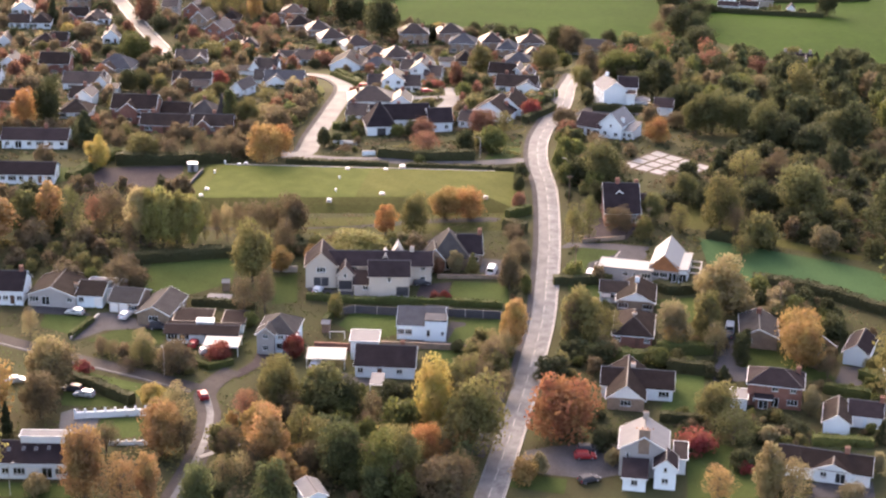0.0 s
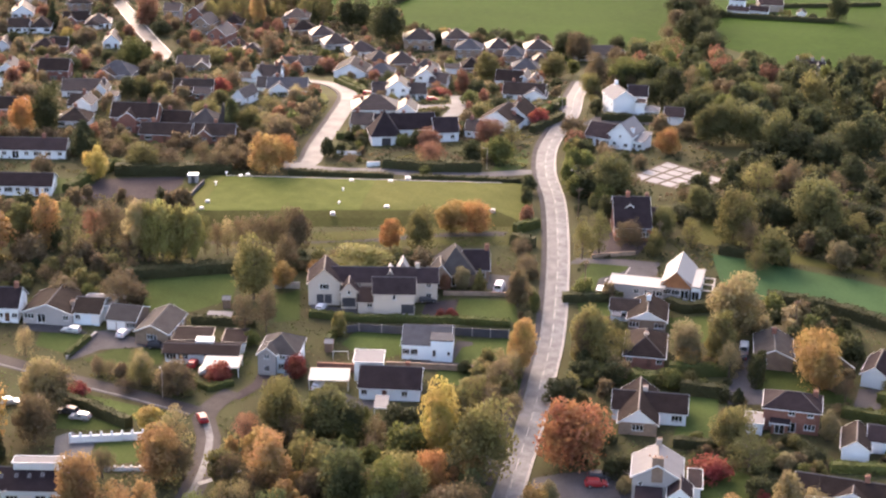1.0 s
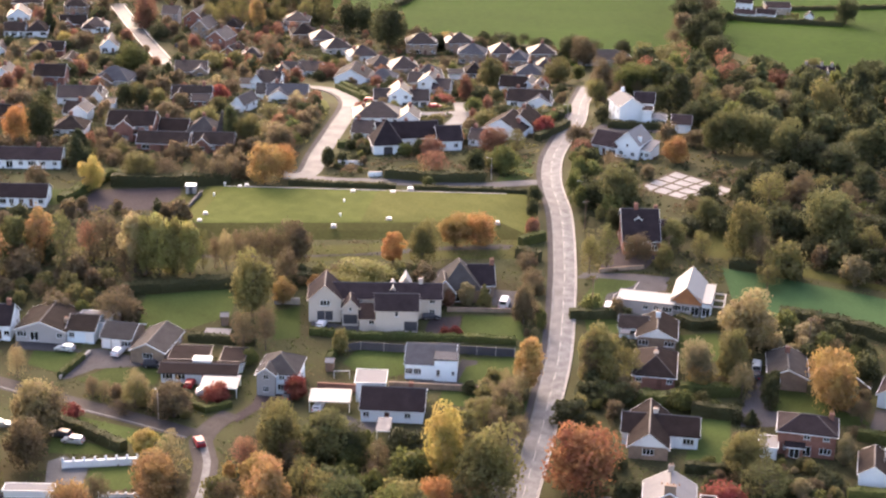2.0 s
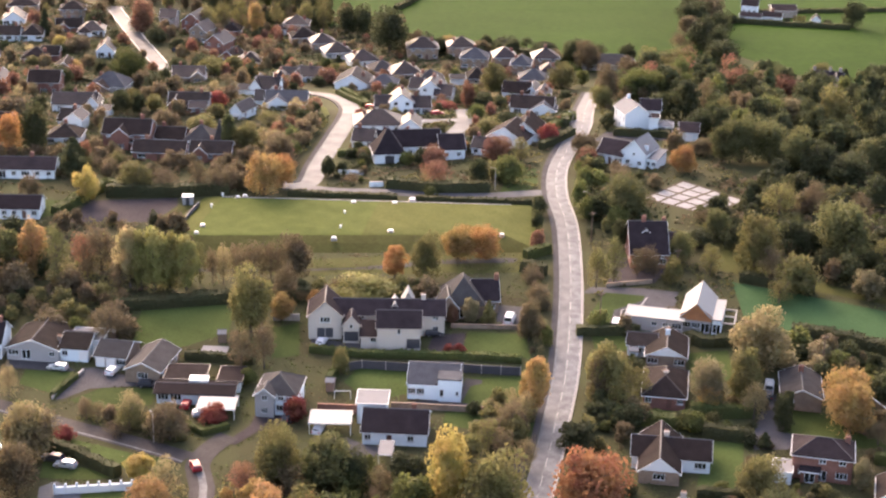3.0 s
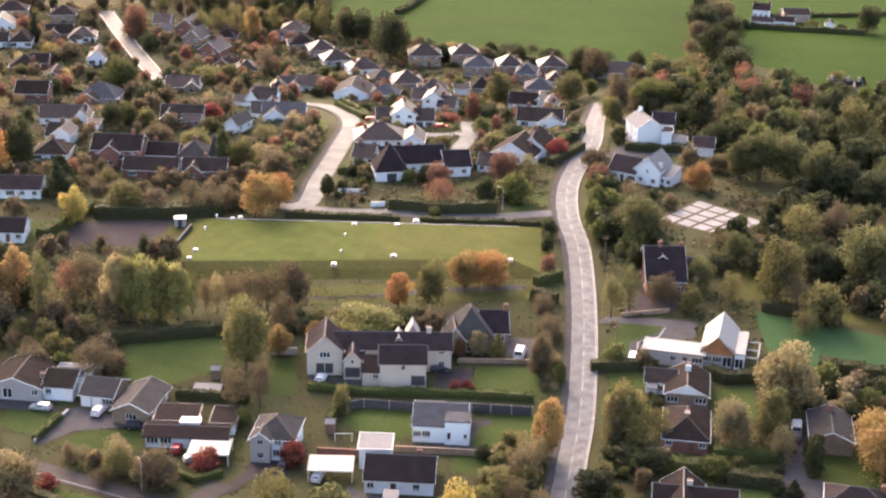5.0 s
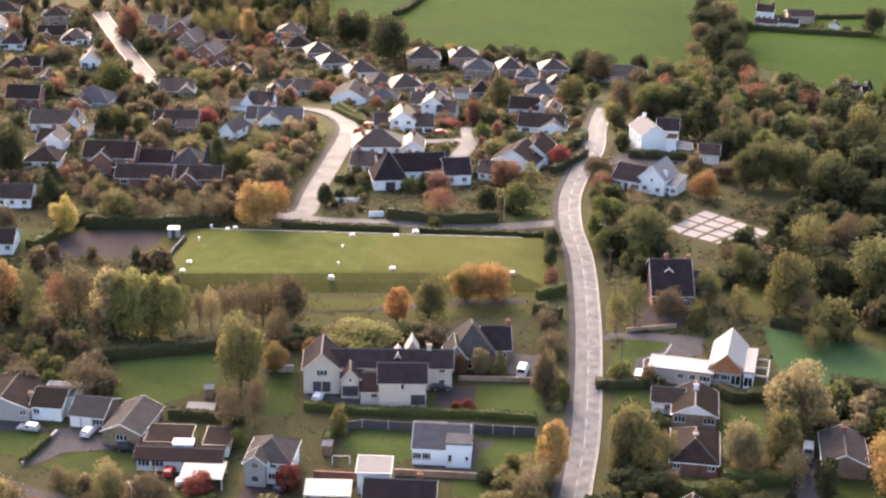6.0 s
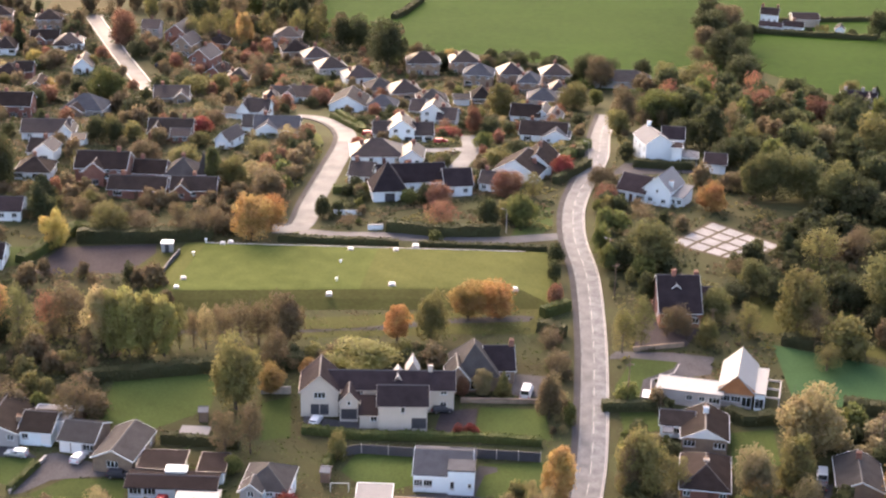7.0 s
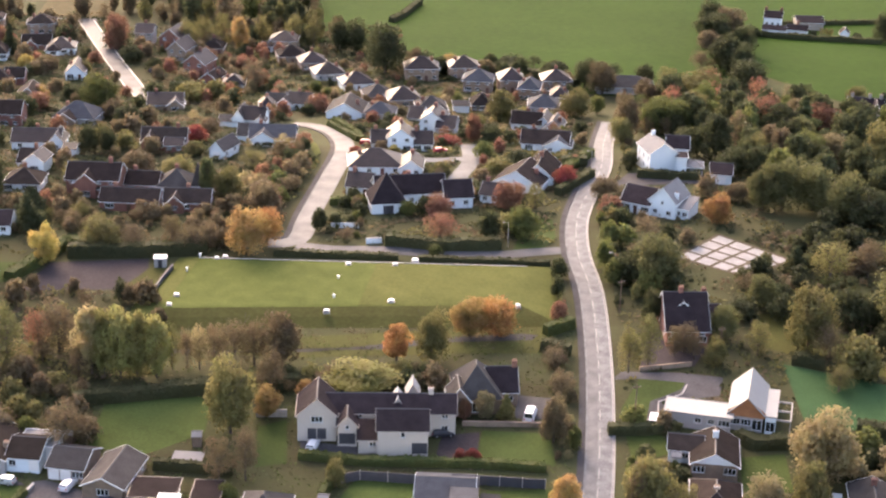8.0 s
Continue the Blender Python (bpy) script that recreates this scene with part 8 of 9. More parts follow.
tree(79.4, 488.8, 13.2, 10.5, 'round', 'leaf_moss')
tree(96.2, 508.5, 8.7, 10.2, 'round', 'leaf_moss')
tree(85.7, 484.7, 10.2, 11.8, 'round', 'leaf_dark')
tree(112.4, 553.8, 14.7, 12.6, 'fir', 'leaf_dark')
tree(133.7, 636.3, 7.5, 10.0, 'round', 'leaf_dark')
tree(32.0, 567.5, 14.3, 8.1, 'round', 'leaf_brown')
tree(36.7, 589.8, 8.7, 8.4, 'round', 'leaf_dark')
tree(44.4, 655.7, 7.7, 7.5, 'round', 'leaf_dark')
tree(51.3, 648.5, 8.6, 10.2, 'sparse', 'leaf_olive')
tree(34.4, 662.6, 6.8, 6.6, 'sparse', 'leaf_dark')
tree(78.6, 537.9, 10.4, 10.0, 'round', 'leaf_green')
tree(85.7, 539.2, 9.6, 10.0, 'round', 'leaf_sage')
tree(89.9, 532.4, 10.3, 8.4, 'round', 'leaf_dark')
tree(48.1, 505.3, 6.1, 5.8, 'bush', 'leaf_brown')
tree(55.9, 503.6, 5.3, 7.9, 'round', 'leaf_brown')
tree(37.7, 491.3, 5.9, 4.9, 'sparse', 'leaf_sage')
tree(100.8, 491.3, 10.3, 11.2, 'round', 'leaf_moss')
tree(91.9, 480.7, 8.7, 13.1, 'round', 'leaf_dark')
tree(78.1, 561.6, 9.2, 8.0, 'round', 'leaf_dark')
tree(87.0, 589.5, 8.7, 6.7, 'sparse', 'leaf_brown')
tree(108.5, 523.4, 10.1, 8.2, 'round', 'leaf_dark')
tree(56.6, 525.5, 7.8, 9.0, 'round', 'leaf_dark')
tree(30.1, 561.9, 8.4, 7.2, 'round', 'leaf_olive')
tree(62.2, 534.8, 7.9, 6.9, 'round', 'leaf_green')
tree(67.6, 529.7, 7.9, 6.8, 'round', 'leaf_dark')
tree(96.7, 642.8, 6.6, 5.5, 'sparse', 'leaf_dark')
tree(-95.9, 296.7, 19.3, 13.1, 'round', 'leaf_amber')
tree(-90.4, 267.1, 22.6, 14.0, 'round', 'leaf_olive')
tree(86.7, 325.9, 17.8, 15.1, 'round', 'leaf_olive')
tree(102.6, 408.6, 19.4, 18.3, 'round', 'leaf_dark')
tree(101.5, 371.8, 22.3, 19.5, 'round', 'leaf_green')
tree(-121.5, 386.6, 15.9, 15.0, 'tall', 'leaf_russet')
tree(-148.5, 464.7, 16.7, 16.0, 'round', 'leaf_orange')
tree(78.4, 753.7, 11.0, 12.9, 'round', 'leaf_dark')
tree(83.1, 737.8, 11.8, 12.6, 'round', 'leaf_brown')
tree(83.7, 705.7, 11.4, 11.1, 'round', 'leaf_dark')
tree(74.6, 685.6, 10.1, 10.8, 'round', 'leaf_dark')
tree(72.5, 714.3, 7.3, 9.2, 'round', 'leaf_brown')
tree(78.5, 668.8, 12.8, 9.5, 'round', 'leaf_dark')
tree(65.8, 675.6, 9.9, 8.7, 'sparse', 'leaf_brown')
tree(-25.8, 664.7, 5.4, 5.7, 'sparse', 'leaf_dark')
tree(-17.2, 664.6, 6.2, 6.7, 'round', 'leaf_dark')
tree(-10.5, 665.6, 5.7, 5.7, 'sparse', 'leaf_brown')
tree(2.8, 661.5, 7.0, 5.7, 'round', 'leaf_dark')
tree(11.2, 655.2, 7.7, 5.6, 'sparse', 'leaf_dark')
tree(17.6, 648.7, 7.5, 6.5, 'sparse', 'leaf_brown')
tree(24.1, 648.8, 10.5, 8.4, 'round', 'leaf_dark')
tree(29.4, 641.5, 11.4, 10.1, 'round', 'leaf_brown')
tree(-3.9, 663.5, 4.9, 4.8, 'round', 'leaf_dark')
tree(33.1, 410.8, 7.6, 6.5, 'sparse', 'leaf_brown')
tree(30.9, 409.1, 7.0, 4.7, 'sparse', 'leaf_brown')
tree(34.9, 408.0, 7.0, 3.5, 'sparse', 'leaf_brown')
tree(27.6, 424.1, 8.5, 4.9, 'round', 'leaf_dark')
tree(-11.1, 380.3, 4.2, 2.8, 'bush', 'leaf_rust')
tree(-9.5, 365.4, 2.6, 2.1, 'bush', 'leaf_red')
tree(-11.6, 365.2, 2.3, 2.1, 'bush', 'leaf_red')
tree(-8.4, 364.9, 2.3, 1.6, 'bush', 'leaf_red')
tree(-5.7, 339.9, 2.8, 3.0, 'bush', 'leaf_dark')
tree(-2.2, 339.1, 2.8, 2.5, 'bush', 'leaf_dark')
tree(119.4, 742.6, 3.9, 2.3, 'sparse', 'leaf_olive')
tree(121.4, 743.0, 4.1, 2.3, 'sparse', 'leaf_olive')
tree(123.2, 742.7, 4.0, 2.3, 'sparse', 'leaf_olive')
tree(116.2, 742.1, 2.4, 3.2, 'bush', 'leaf_dark')
tree(93.5, 736.7, 3.8, 4.2, 'bush', 'leaf_dark')
tree(132.3, 738.1, 2.6, 4.2, 'bush', 'leaf_dark')

# ---- strewn planting ----
KEPT.append([(35.2, 460.0), (50.4, 448.1), (64.2, 460.6), (48.0, 479.4)])
planting('shrubbery', 'tangled garden shrubs and small trees in autumn colours', 'shrubbery', 1, [(-239.4, 723.2), (-158.4, 737.2), (-127.7, 635.7), (-89.9, 628.3), (-71.0, 595.1), (-61.3, 513.6), (-68.9, 481.2), (-156.0, 468.6)], 190, (2.5, 6.5, 0.7, 1.15), ['bush dark', 'bush rust', 'bush brown', 'bush brown', 'sparse brown', 'round brown', 'round brown', 'bush rust', 'round dark', 'bush rust', 'column dark', 'sparse straw', 'sparse rust', 'bush brown'], 0.4)
planting('shrubbery', 'tangled garden shrubs and small trees in autumn colours', 'shrubbery', 2, [(-82.9, 694.8), (-37.5, 669.5), (15.7, 643.6), (21.9, 609.6), (17.6, 535.1), (5.1, 495.0), (-34.8, 485.3), (-43.6, 541.8), (-58.4, 597.9), (-71.0, 595.1)], 150, (1.8, 4.2, 0.8, 1.3), ['bush dark', 'bush olive', 'bush brown', 'bush brown', 'sparse brown', 'round brown', 'round brown', 'bush rust', 'round dark', 'bush rust', 'column dark', 'sparse straw', 'sparse rust', 'bush green'], 0.3)
planting('shrubbery', 'tangled garden shrubs and small trees in autumn colours', 'shrubbery', 3, [(-64.0, 545.0), (-59.5, 545.0), (-55.6, 526.0), (-55.6, 500.0), (-58.0, 486.0), (-66.0, 484.0), (-66.0, 520.0)], 34, (3.0, 6.0, 0.8, 1.2), ['bush dark', 'bush brown', 'bush rust', 'bush brown', 'sparse brown', 'round brown', 'round brown', 'bush rust', 'round dark', 'bush rust', 'column dark', 'sparse straw', 'sparse rust', 'bush green'], 0.2)
planting('woodland', 'mixed autumn woodland of dark green and brown trees', 'woodland', 4, [(40.0, 612.0), (48.0, 636.0), (66.0, 640.0), (84.0, 636.0), (100.0, 614.0), (122.0, 604.0), (185.0, 600.0), (145.5, 477.6), (104.3, 486.9), (88.2, 499.8), (58.8, 517.4), (63.5, 574.0), (36.0, 578.0)], 150, (8.0, 13.0, 0.6, 0.85), ['round dark', 'round dark', 'spread dark', 'tall dark', 'round green', 'round dark', 'fir conifer', 'round moss', 'round dark', 'tall dark', 'round dark', 'round brown', 'sparse rust', 'round dark'], 0.5)
planting('shrubbery', 'tangled garden shrubs and small trees in autumn colours', 'shrubbery', 5, [(42.7, 466.8), (72.1, 486.4), (118.7, 509.5), (152.9, 503.3), (119.3, 385.5), (91.1, 398.8), (78.4, 404.6), (62.7, 408.9), (50.9, 431.1), (48.8, 447.9), (61.4, 456.5)], 150, (2.5, 6.0, 0.9, 1.4), ['bush dark', 'bush moss', 'bush brown', 'bush dark', 'bush moss', 'sparse brown', 'bush dark'], 0.8)
planting('shrubbery', 'tangled garden shrubs and small trees in autumn colours', 'shrubbery', 6, [(-134.4, 420.7), (-106.5, 433.3), (-89.3, 429.8), (-76.1, 426.1), (-70.0, 390.7), (-123.1, 383.6)], 36, (3.0, 6.5, 0.7, 1.1), ['bush brown', 'sparse brown', 'bush brown', 'bush brown', 'sparse straw', 'bush brown', 'bush dark'], 0.8)
planting('shrubbery', 'tangled garden shrubs and small trees in autumn colours', 'shrubbery', 8, [(52.8, 376.8), (60.5, 376.8), (80.3, 365.5), (77.6, 351.7), (72.2, 351.3), (58.7, 364.4), (52.5, 365.1)], 40, (2.5, 6.0, 0.8, 1.2), ['bush dark', 'bush olive', 'bush brown', 'bush dark', 'bush green', 'sparse brown', 'bush sage'], 0.8)
planting('shrubbery', 'tangled garden shrubs and small trees in autumn colours', 'shrubbery', 9, [(38.4, 311.6), (57.3, 314.2), (63.9, 304.8), (61.6, 290.4), (52.5, 293.7), (46.9, 302.5), (37.5, 301.8)], 35, (1.2, 3.0, 0.9, 1.4), ['bush dark', 'bush olive', 'bush brown', 'bush dark', 'bush green', 'sparse brown', 'bush sage'], 0.5)
planting('woodland', 'mixed autumn woodland of dark green and brown trees', 'woodland', 10, [(-38.1, 319.6), (-26.0, 317.0), (-14.5, 304.3), (-1.8, 293.7), (-1.9, 272.9), (-32.5, 270.7)], 45, (4.0, 10.0, 0.6, 0.9), ['round olive', 'round moss', 'sparse russet', 'sparse brown', 'round conifer', 'round green', 'round brown', 'sparse olive'], 0.8)
planting('shrubbery', 'tangled garden shrubs and small trees in autumn colours', 'shrubbery', 11, [(-52.3, 309.2), (-37.9, 317.2), (-32.5, 270.7), (-46.1, 269.7)], 18, (4.0, 9.0, 0.6, 0.9), ['round olive', 'round dark', 'sparse brown', 'sparse straw', 'round amber'], 0.8)
planting('shrubbery', 'tangled garden shrubs and small trees in autumn colours', 'shrubbery', 12, [(-86.4, 335.5), (-70.2, 334.6), (-56.6, 325.1), (-64.6, 320.8), (-75.2, 325.6), (-84.8, 329.1)], 14, (2.0, 4.5, 0.8, 1.2), ['sparse brown', 'bush brown', 'sparse straw', 'bush olive'], 0.8)
planting('shrubbery', 'tangled garden shrubs and small trees in autumn colours', 'shrubbery', 13, [(-5.7, 342.2), (5.4, 347.2), (6.2, 332.3), (3.3, 326.3), (-5.4, 325.6)], 22, (2.0, 5.0, 0.7, 1.1), ['sparse brown', 'sparse straw', 'bush brown', 'bush olive'], 0.6)
planting('shrubbery', 'tangled garden shrubs and small trees in autumn colours', 'shrubbery', 14, [(-115.5, 384.7), (-85.3, 387.2), (-80.0, 383.7), (-79.6, 365.1), (-85.9, 364.6), (-91.3, 368.9), (-111.5, 370.9)], 32, (2.0, 5.0, 0.8, 1.3), ['bush brown', 'bush olive', 'sparse brown', 'bush olive', 'bush dark'], 0.6)
planting('shrubbery', 'tangled garden shrubs and small trees in autumn colours', 'shrubbery', 15, [(19.5, 502.8), (24.2, 503.4), (20.5, 415.7), (19.1, 415.6)], 20, (2.0, 5.0, 0.7, 1.1), ['bush green', 'bush olive', 'sparse brown', 'bush dark'], 0.5)
planting('shrubbery', 'tangled garden shrubs and small trees in autumn colours', 'shrubbery', 16, [(28.1, 588.0), (33.4, 578.3), (30.4, 525.0), (26.1, 530.3)], 10, (2.0, 4.5, 0.8, 1.2), ['bush dark', 'bush olive', 'bush brown', 'bush dark', 'bush green', 'sparse brown', 'bush sage'], 0.5)
planting('shrubbery', 'tangled garden shrubs and small trees in autumn colours', 'shrubbery', 17, [(-58.5, 392.2), (-16.2, 397.1), (-16.0, 391.0), (-57.3, 384.2)], 30, (2.5, 5.0, 0.8, 1.2), ['bush dark', 'bush olive', 'sparse brown', 'bush brown'], 0.5)

# ---- undergrowth ----
undergrowth('undergrowth', 'low tangled garden growth and fallen leaves', 1, [(-241.2, 728.8), (-153.5, 744.1), (-124.9, 640.2), (-89.9, 628.3), (-71.0, 595.1), (-61.3, 513.6), (-68.9, 481.2), (-156.0, 468.6)], 2.4, 1.5, ['leaf_brown', 'leaf_hedge_dark', 'leaf_dark', 'leaf_brown', 'leaf_dark'], 0.36)
undergrowth('undergrowth', 'low tangled garden growth and fallen leaves', 2, [(-82.9, 694.8), (-37.5, 669.5), (15.7, 643.6), (21.9, 609.6), (17.6, 535.1), (5.1, 495.0), (-34.8, 485.3), (-43.6, 541.8), (-58.4, 597.9), (-71.0, 595.1)], 2.0, 1.2, ['leaf_dark', 'leaf_hedge_dark', 'leaf_brown', 'leaf_dark', 'leaf_olive'], 0.42)
undergrowth('undergrowth', 'low tangled garden growth and fallen leaves', 3, [(-66.8, 521.5), (-52.5, 529.1), (-54.6, 493.0), (-71.4, 480.9)], 1.3, 1.6, ['leaf_brown', 'leaf_dark', 'leaf_olive'], 0.45)
undergrowth('undergrowth', 'dark woodland undergrowth below the trees', 4, [(40.0, 612.0), (48.0, 636.0), (66.0, 640.0), (84.0, 636.0), (100.0, 614.0), (122.0, 604.0), (185.0, 600.0), (145.5, 477.6), (104.3, 486.9), (88.2, 499.8), (58.8, 517.4), (63.5, 574.0), (36.0, 578.0)], 1.0, 2.2, ['leaf_dark', 'leaf_olive', 'leaf_dark', 'leaf_brown'], 0.6)
undergrowth('undergrowth', 'dark woodland undergrowth below the trees', 5, [(40.0, 466.5), (72.1, 486.4), (118.7, 509.5), (152.9, 503.3), (119.3, 385.5), (91.1, 398.8), (78.4, 404.6), (62.7, 408.9), (50.9, 431.1), (48.8, 447.9), (61.4, 456.5)], 1.0, 2.0, ['leaf_dark', 'leaf_olive', 'leaf_dark', 'leaf_brown', 'leaf_green'], 0.55)
undergrowth('undergrowth', 'low tangled garden growth and fallen leaves', 6, [(-135.9, 425.5), (-106.1, 431.7), (-89.3, 429.8), (-76.1, 426.1), (-70.0, 390.7), (-123.1, 383.6)], 1.3, 1.3, ['leaf_brown', 'leaf_olive', 'leaf_brown', 'leaf_dark'], 0.45)
undergrowth('undergrowth', 'low tangled garden growth and fallen leaves', 7, [(-115.5, 384.7), (-85.3, 387.2), (-80.9, 382.3), (-80.1, 365.0), (-85.9, 364.6), (-91.3, 368.9), (-111.5, 370.9)], 1.4, 1.0, ['leaf_brown', 'leaf_olive', 'leaf_dark'], 0.4)
undergrowth('undergrowth', 'low tangled garden growth and fallen leaves', 8, [(-38.1, 319.6), (-26.0, 317.0), (-14.5, 304.3), (-1.8, 293.7), (-1.9, 272.9), (-32.5, 270.7)], 1.3, 1.5, ['leaf_dark', 'leaf_brown', 'leaf_olive'], 0.45)
undergrowth('undergrowth', 'low tangled garden growth and fallen leaves', 9, [(-5.7, 342.2), (5.4, 347.2), (7.2, 332.4), (3.3, 326.3), (-5.4, 325.6)], 1.5, 0.9, ['leaf_brown', 'leaf_straw', 'leaf_olive'], 0.4)
undergrowth('undergrowth', 'low tangled garden growth and fallen leaves', 10, [(38.4, 311.6), (57.3, 314.2), (63.9, 304.8), (61.6, 290.4), (52.5, 293.7), (46.9, 302.5), (37.5, 301.8)], 1.5, 0.7, ['leaf_dark', 'leaf_olive', 'leaf_brown'], 0.4)
undergrowth('undergrowth', 'low tangled garden growth and fallen leaves', 11, [(51.9, 377.9), (60.6, 377.4), (80.4, 366.1), (77.6, 351.7), (72.2, 351.3), (58.7, 364.4), (52.5, 365.1), (50.8, 368.4)], 1.4, 1.2, ['leaf_dark', 'leaf_olive'], 0.45)
undergrowth('undergrowth', 'low tangled garden growth and fallen leaves', 12, [(-86.4, 335.5), (-70.2, 334.6), (-56.6, 325.1), (-64.6, 320.8), (-75.2, 325.6), (-84.8, 329.1)], 1.2, 0.6, ['leaf_brown', 'leaf_olive'], 0.35)
undergrowth('undergrowth', 'low tangled garden growth and fallen leaves', 13, [(-72.2, 293.6), (-64.8, 295.2), (-60.3, 308.5), (-55.8, 305.5), (-54.4, 285.9), (-57.7, 268.9), (-71.1, 268.0), (-69.4, 280.9)], 1.3, 0.8, ['leaf_brown', 'leaf_straw', 'leaf_olive'], 0.4)
undergrowth('undergrowth', 'low tangled garden growth and fallen leaves', 14, [(-52.3, 309.2), (-37.9, 317.2), (-32.5, 270.7), (-47.5, 269.6)], 1.3, 1.0, ['leaf_brown', 'leaf_dark', 'leaf_olive'], 0.4)
undergrowth('undergrowth', 'low tangled garden growth and fallen leaves', 20, [(-138.8, 408.6), (113.8, 431.3), (87.5, 291.4), (-105.6, 277.3)], 1.3, 0.3, ['leaf_brown', 'leaf_hedge', 'leaf_hedge_dark', 'leaf_hedge', 'leaf_hedge_dark', 'leaf_hedge'], 0.2)
undergrowth('undergrowth', 'low tangled garden growth and fallen leaves', 21, [(-164.7, 488.1), (-68.2, 499.8), (-51.3, 476.6), (-54.7, 454.3), (-150.6, 444.9)], 1.1, 1.3, ['leaf_brown', 'leaf_hedge_dark', 'leaf_brown', 'leaf_dark', 'leaf_olive'], 0.34)
undergrowth('undergrowth', 'low tangled garden growth and fallen leaves', 22, [(-49.6, 461.3), (-48.4, 511.3), (-46.9, 573.0), (31.2, 595.8), (27.0, 514.4), (9.7, 465.5)], 1.7, 0.9, ['leaf_dark', 'leaf_hedge_dark', 'leaf_brown', 'leaf_dark', 'leaf_olive'], 0.36)
undergrowth('undergrowth', 'low tangled garden growth and fallen leaves', 23, [(21.4, 541.8), (68.3, 532.1), (60.4, 431.9), (53.8, 389.1), (18.6, 386.2), (18.0, 446.9)], 0.8, 1.0, ['leaf_dark', 'leaf_olive', 'leaf_brown', 'leaf_dark'], 0.42)
planting('shrubbery', 'tangled garden shrubs and small trees in autumn colours', 'shrubbery', 20, [(6.3, 403.2), (10.4, 403.6), (9.5, 347.5), (5.7, 326.5), (3.8, 326.4)], 22, (1.5, 3.5, 0.8, 1.2), ['sparse brown', 'bush olive', 'sparse straw', 'bush brown'], 0.4)
planting('shrubbery', 'tangled garden shrubs and small trees in autumn colours', 'shrubbery', 21, [(15.8, 380.0), (22.4, 380.5), (29.9, 377.4), (27.3, 338.3), (14.3, 332.9)], 40, (1.5, 4.5, 0.8, 1.2), ['bush dark', 'bush olive', 'bush green', 'sparse brown', 'bush brown', 'bush dark', 'column dark'], 0.5)
planting('shrubbery', 'tangled garden shrubs and small trees in autumn colours', 'shrubbery', 22, [(12.4, 353.7), (25.3, 354.7), (23.1, 298.6), (16.8, 299.1), (11.5, 303.0)], 26, (1.5, 4.0, 0.8, 1.2), ['bush dark', 'bush olive', 'bush green', 'sparse brown', 'bush brown', 'bush dark', 'column dark'], 0.5)
planting('shrubbery', 'tangled garden shrubs and small trees in autumn colours', 'shrubbery', 23, [(42.1, 353.4), (89.3, 356.9), (74.3, 282.3), (35.5, 279.6)], 75, (1.0, 3.0, 0.8, 1.4), ['bush dark', 'bush olive', 'bush green', 'sparse brown', 'bush brown', 'bush dark', 'column dark'], 0.5)
planting('shrubbery', 'tangled garden shrubs and small trees in autumn colours', 'shrubbery', 24, [(-140.9, 464.1), (-104.6, 459.4), (-87.4, 467.9), (-65.3, 455.5), (-69.7, 487.0), (-145.1, 478.0)], 60, (2.0, 5.5, 0.7, 1.2), ['bush brown', 'sparse brown', 'bush brown', 'sparse olive', 'bush dark', 'tall brown'], 0.5)
planting('shrubbery', 'tangled garden shrubs and small trees in autumn colours', 'shrubbery', 25, [(-49.7, 486.9), (-37.4, 490.9), (-31.1, 460.8), (-48.2, 459.1)], 14, (1.5, 3.5, 0.8, 1.2), ['bush dark', 'bush olive', 'bush green', 'sparse brown', 'bush brown', 'bush dark', 'column dark'], 0.5)
planting('shrubbery', 'tangled garden shrubs and small trees in autumn colours', 'shrubbery', 26, [(22.5, 498.0), (31.5, 481.7), (40.3, 471.0), (36.7, 439.8), (27.4, 432.2), (20.2, 440.0)], 30, (2.0, 6.0, 0.8, 1.2), ['bush dark', 'bush olive', 'bush green', 'sparse brown', 'bush brown', 'bush dark', 'column dark'], 0.5)
planting('shrubbery', 'tangled garden shrubs and small trees in autumn colours', 'shrubbery', 27, [(-37.9, 676.1), (17.7, 649.9), (20.9, 632.5), (6.5, 650.4), (-21.8, 661.0), (-37.2, 665.2)], 40, (3.0, 7.0, 0.6, 1.0), ['round dark', 'bush dark', 'sparse brown', 'sparse dark', 'round brown'], 0.3)
planting('shrubbery', 'tangled garden shrubs and small trees in autumn colours', 'shrubbery', 29, [(-142.6, 690.6), (-85.9, 720.7), (-71.4, 598.0), (-89.9, 628.3), (-116.9, 637.2), (-128.7, 665.1)], 75, (2.5, 6.0, 0.7, 1.1), ['bush dark', 'bush rust', 'bush brown', 'bush brown', 'sparse brown', 'round brown', 'round brown', 'bush rust', 'round dark', 'bush rust', 'column dark', 'sparse straw', 'sparse rust', 'bush brown'], 0.3)
planting('shrubbery', 'tangled garden shrubs and small trees in autumn colours', 'shrubbery', 30, [(-157.1, 784.3), (-94.7, 794.5), (-85.9, 720.7), (-113.5, 721.7), (-143.3, 725.2)], 46, (9.0, 14.0, 0.4, 0.65), ['tall olive', 'tall dark', 'tall brown', 'round dark', 'sparse brown', 'tall green'], 0.3)
planting('shrubbery', 'tangled garden shrubs and small trees in autumn colours', 'shrubbery', 31, [(-101.4, 793.4), (-81.2, 796.7), (-72.3, 709.2), (-57.2, 698.6), (-40.2, 682.5), (-39.8, 675.8), (-70.6, 691.9), (-89.3, 698.6)], 26, (8.0, 13.0, 0.45, 0.7), ['tall olive', 'tall dark', 'round dark', 'round dark', 'sparse brown'], 0.3)
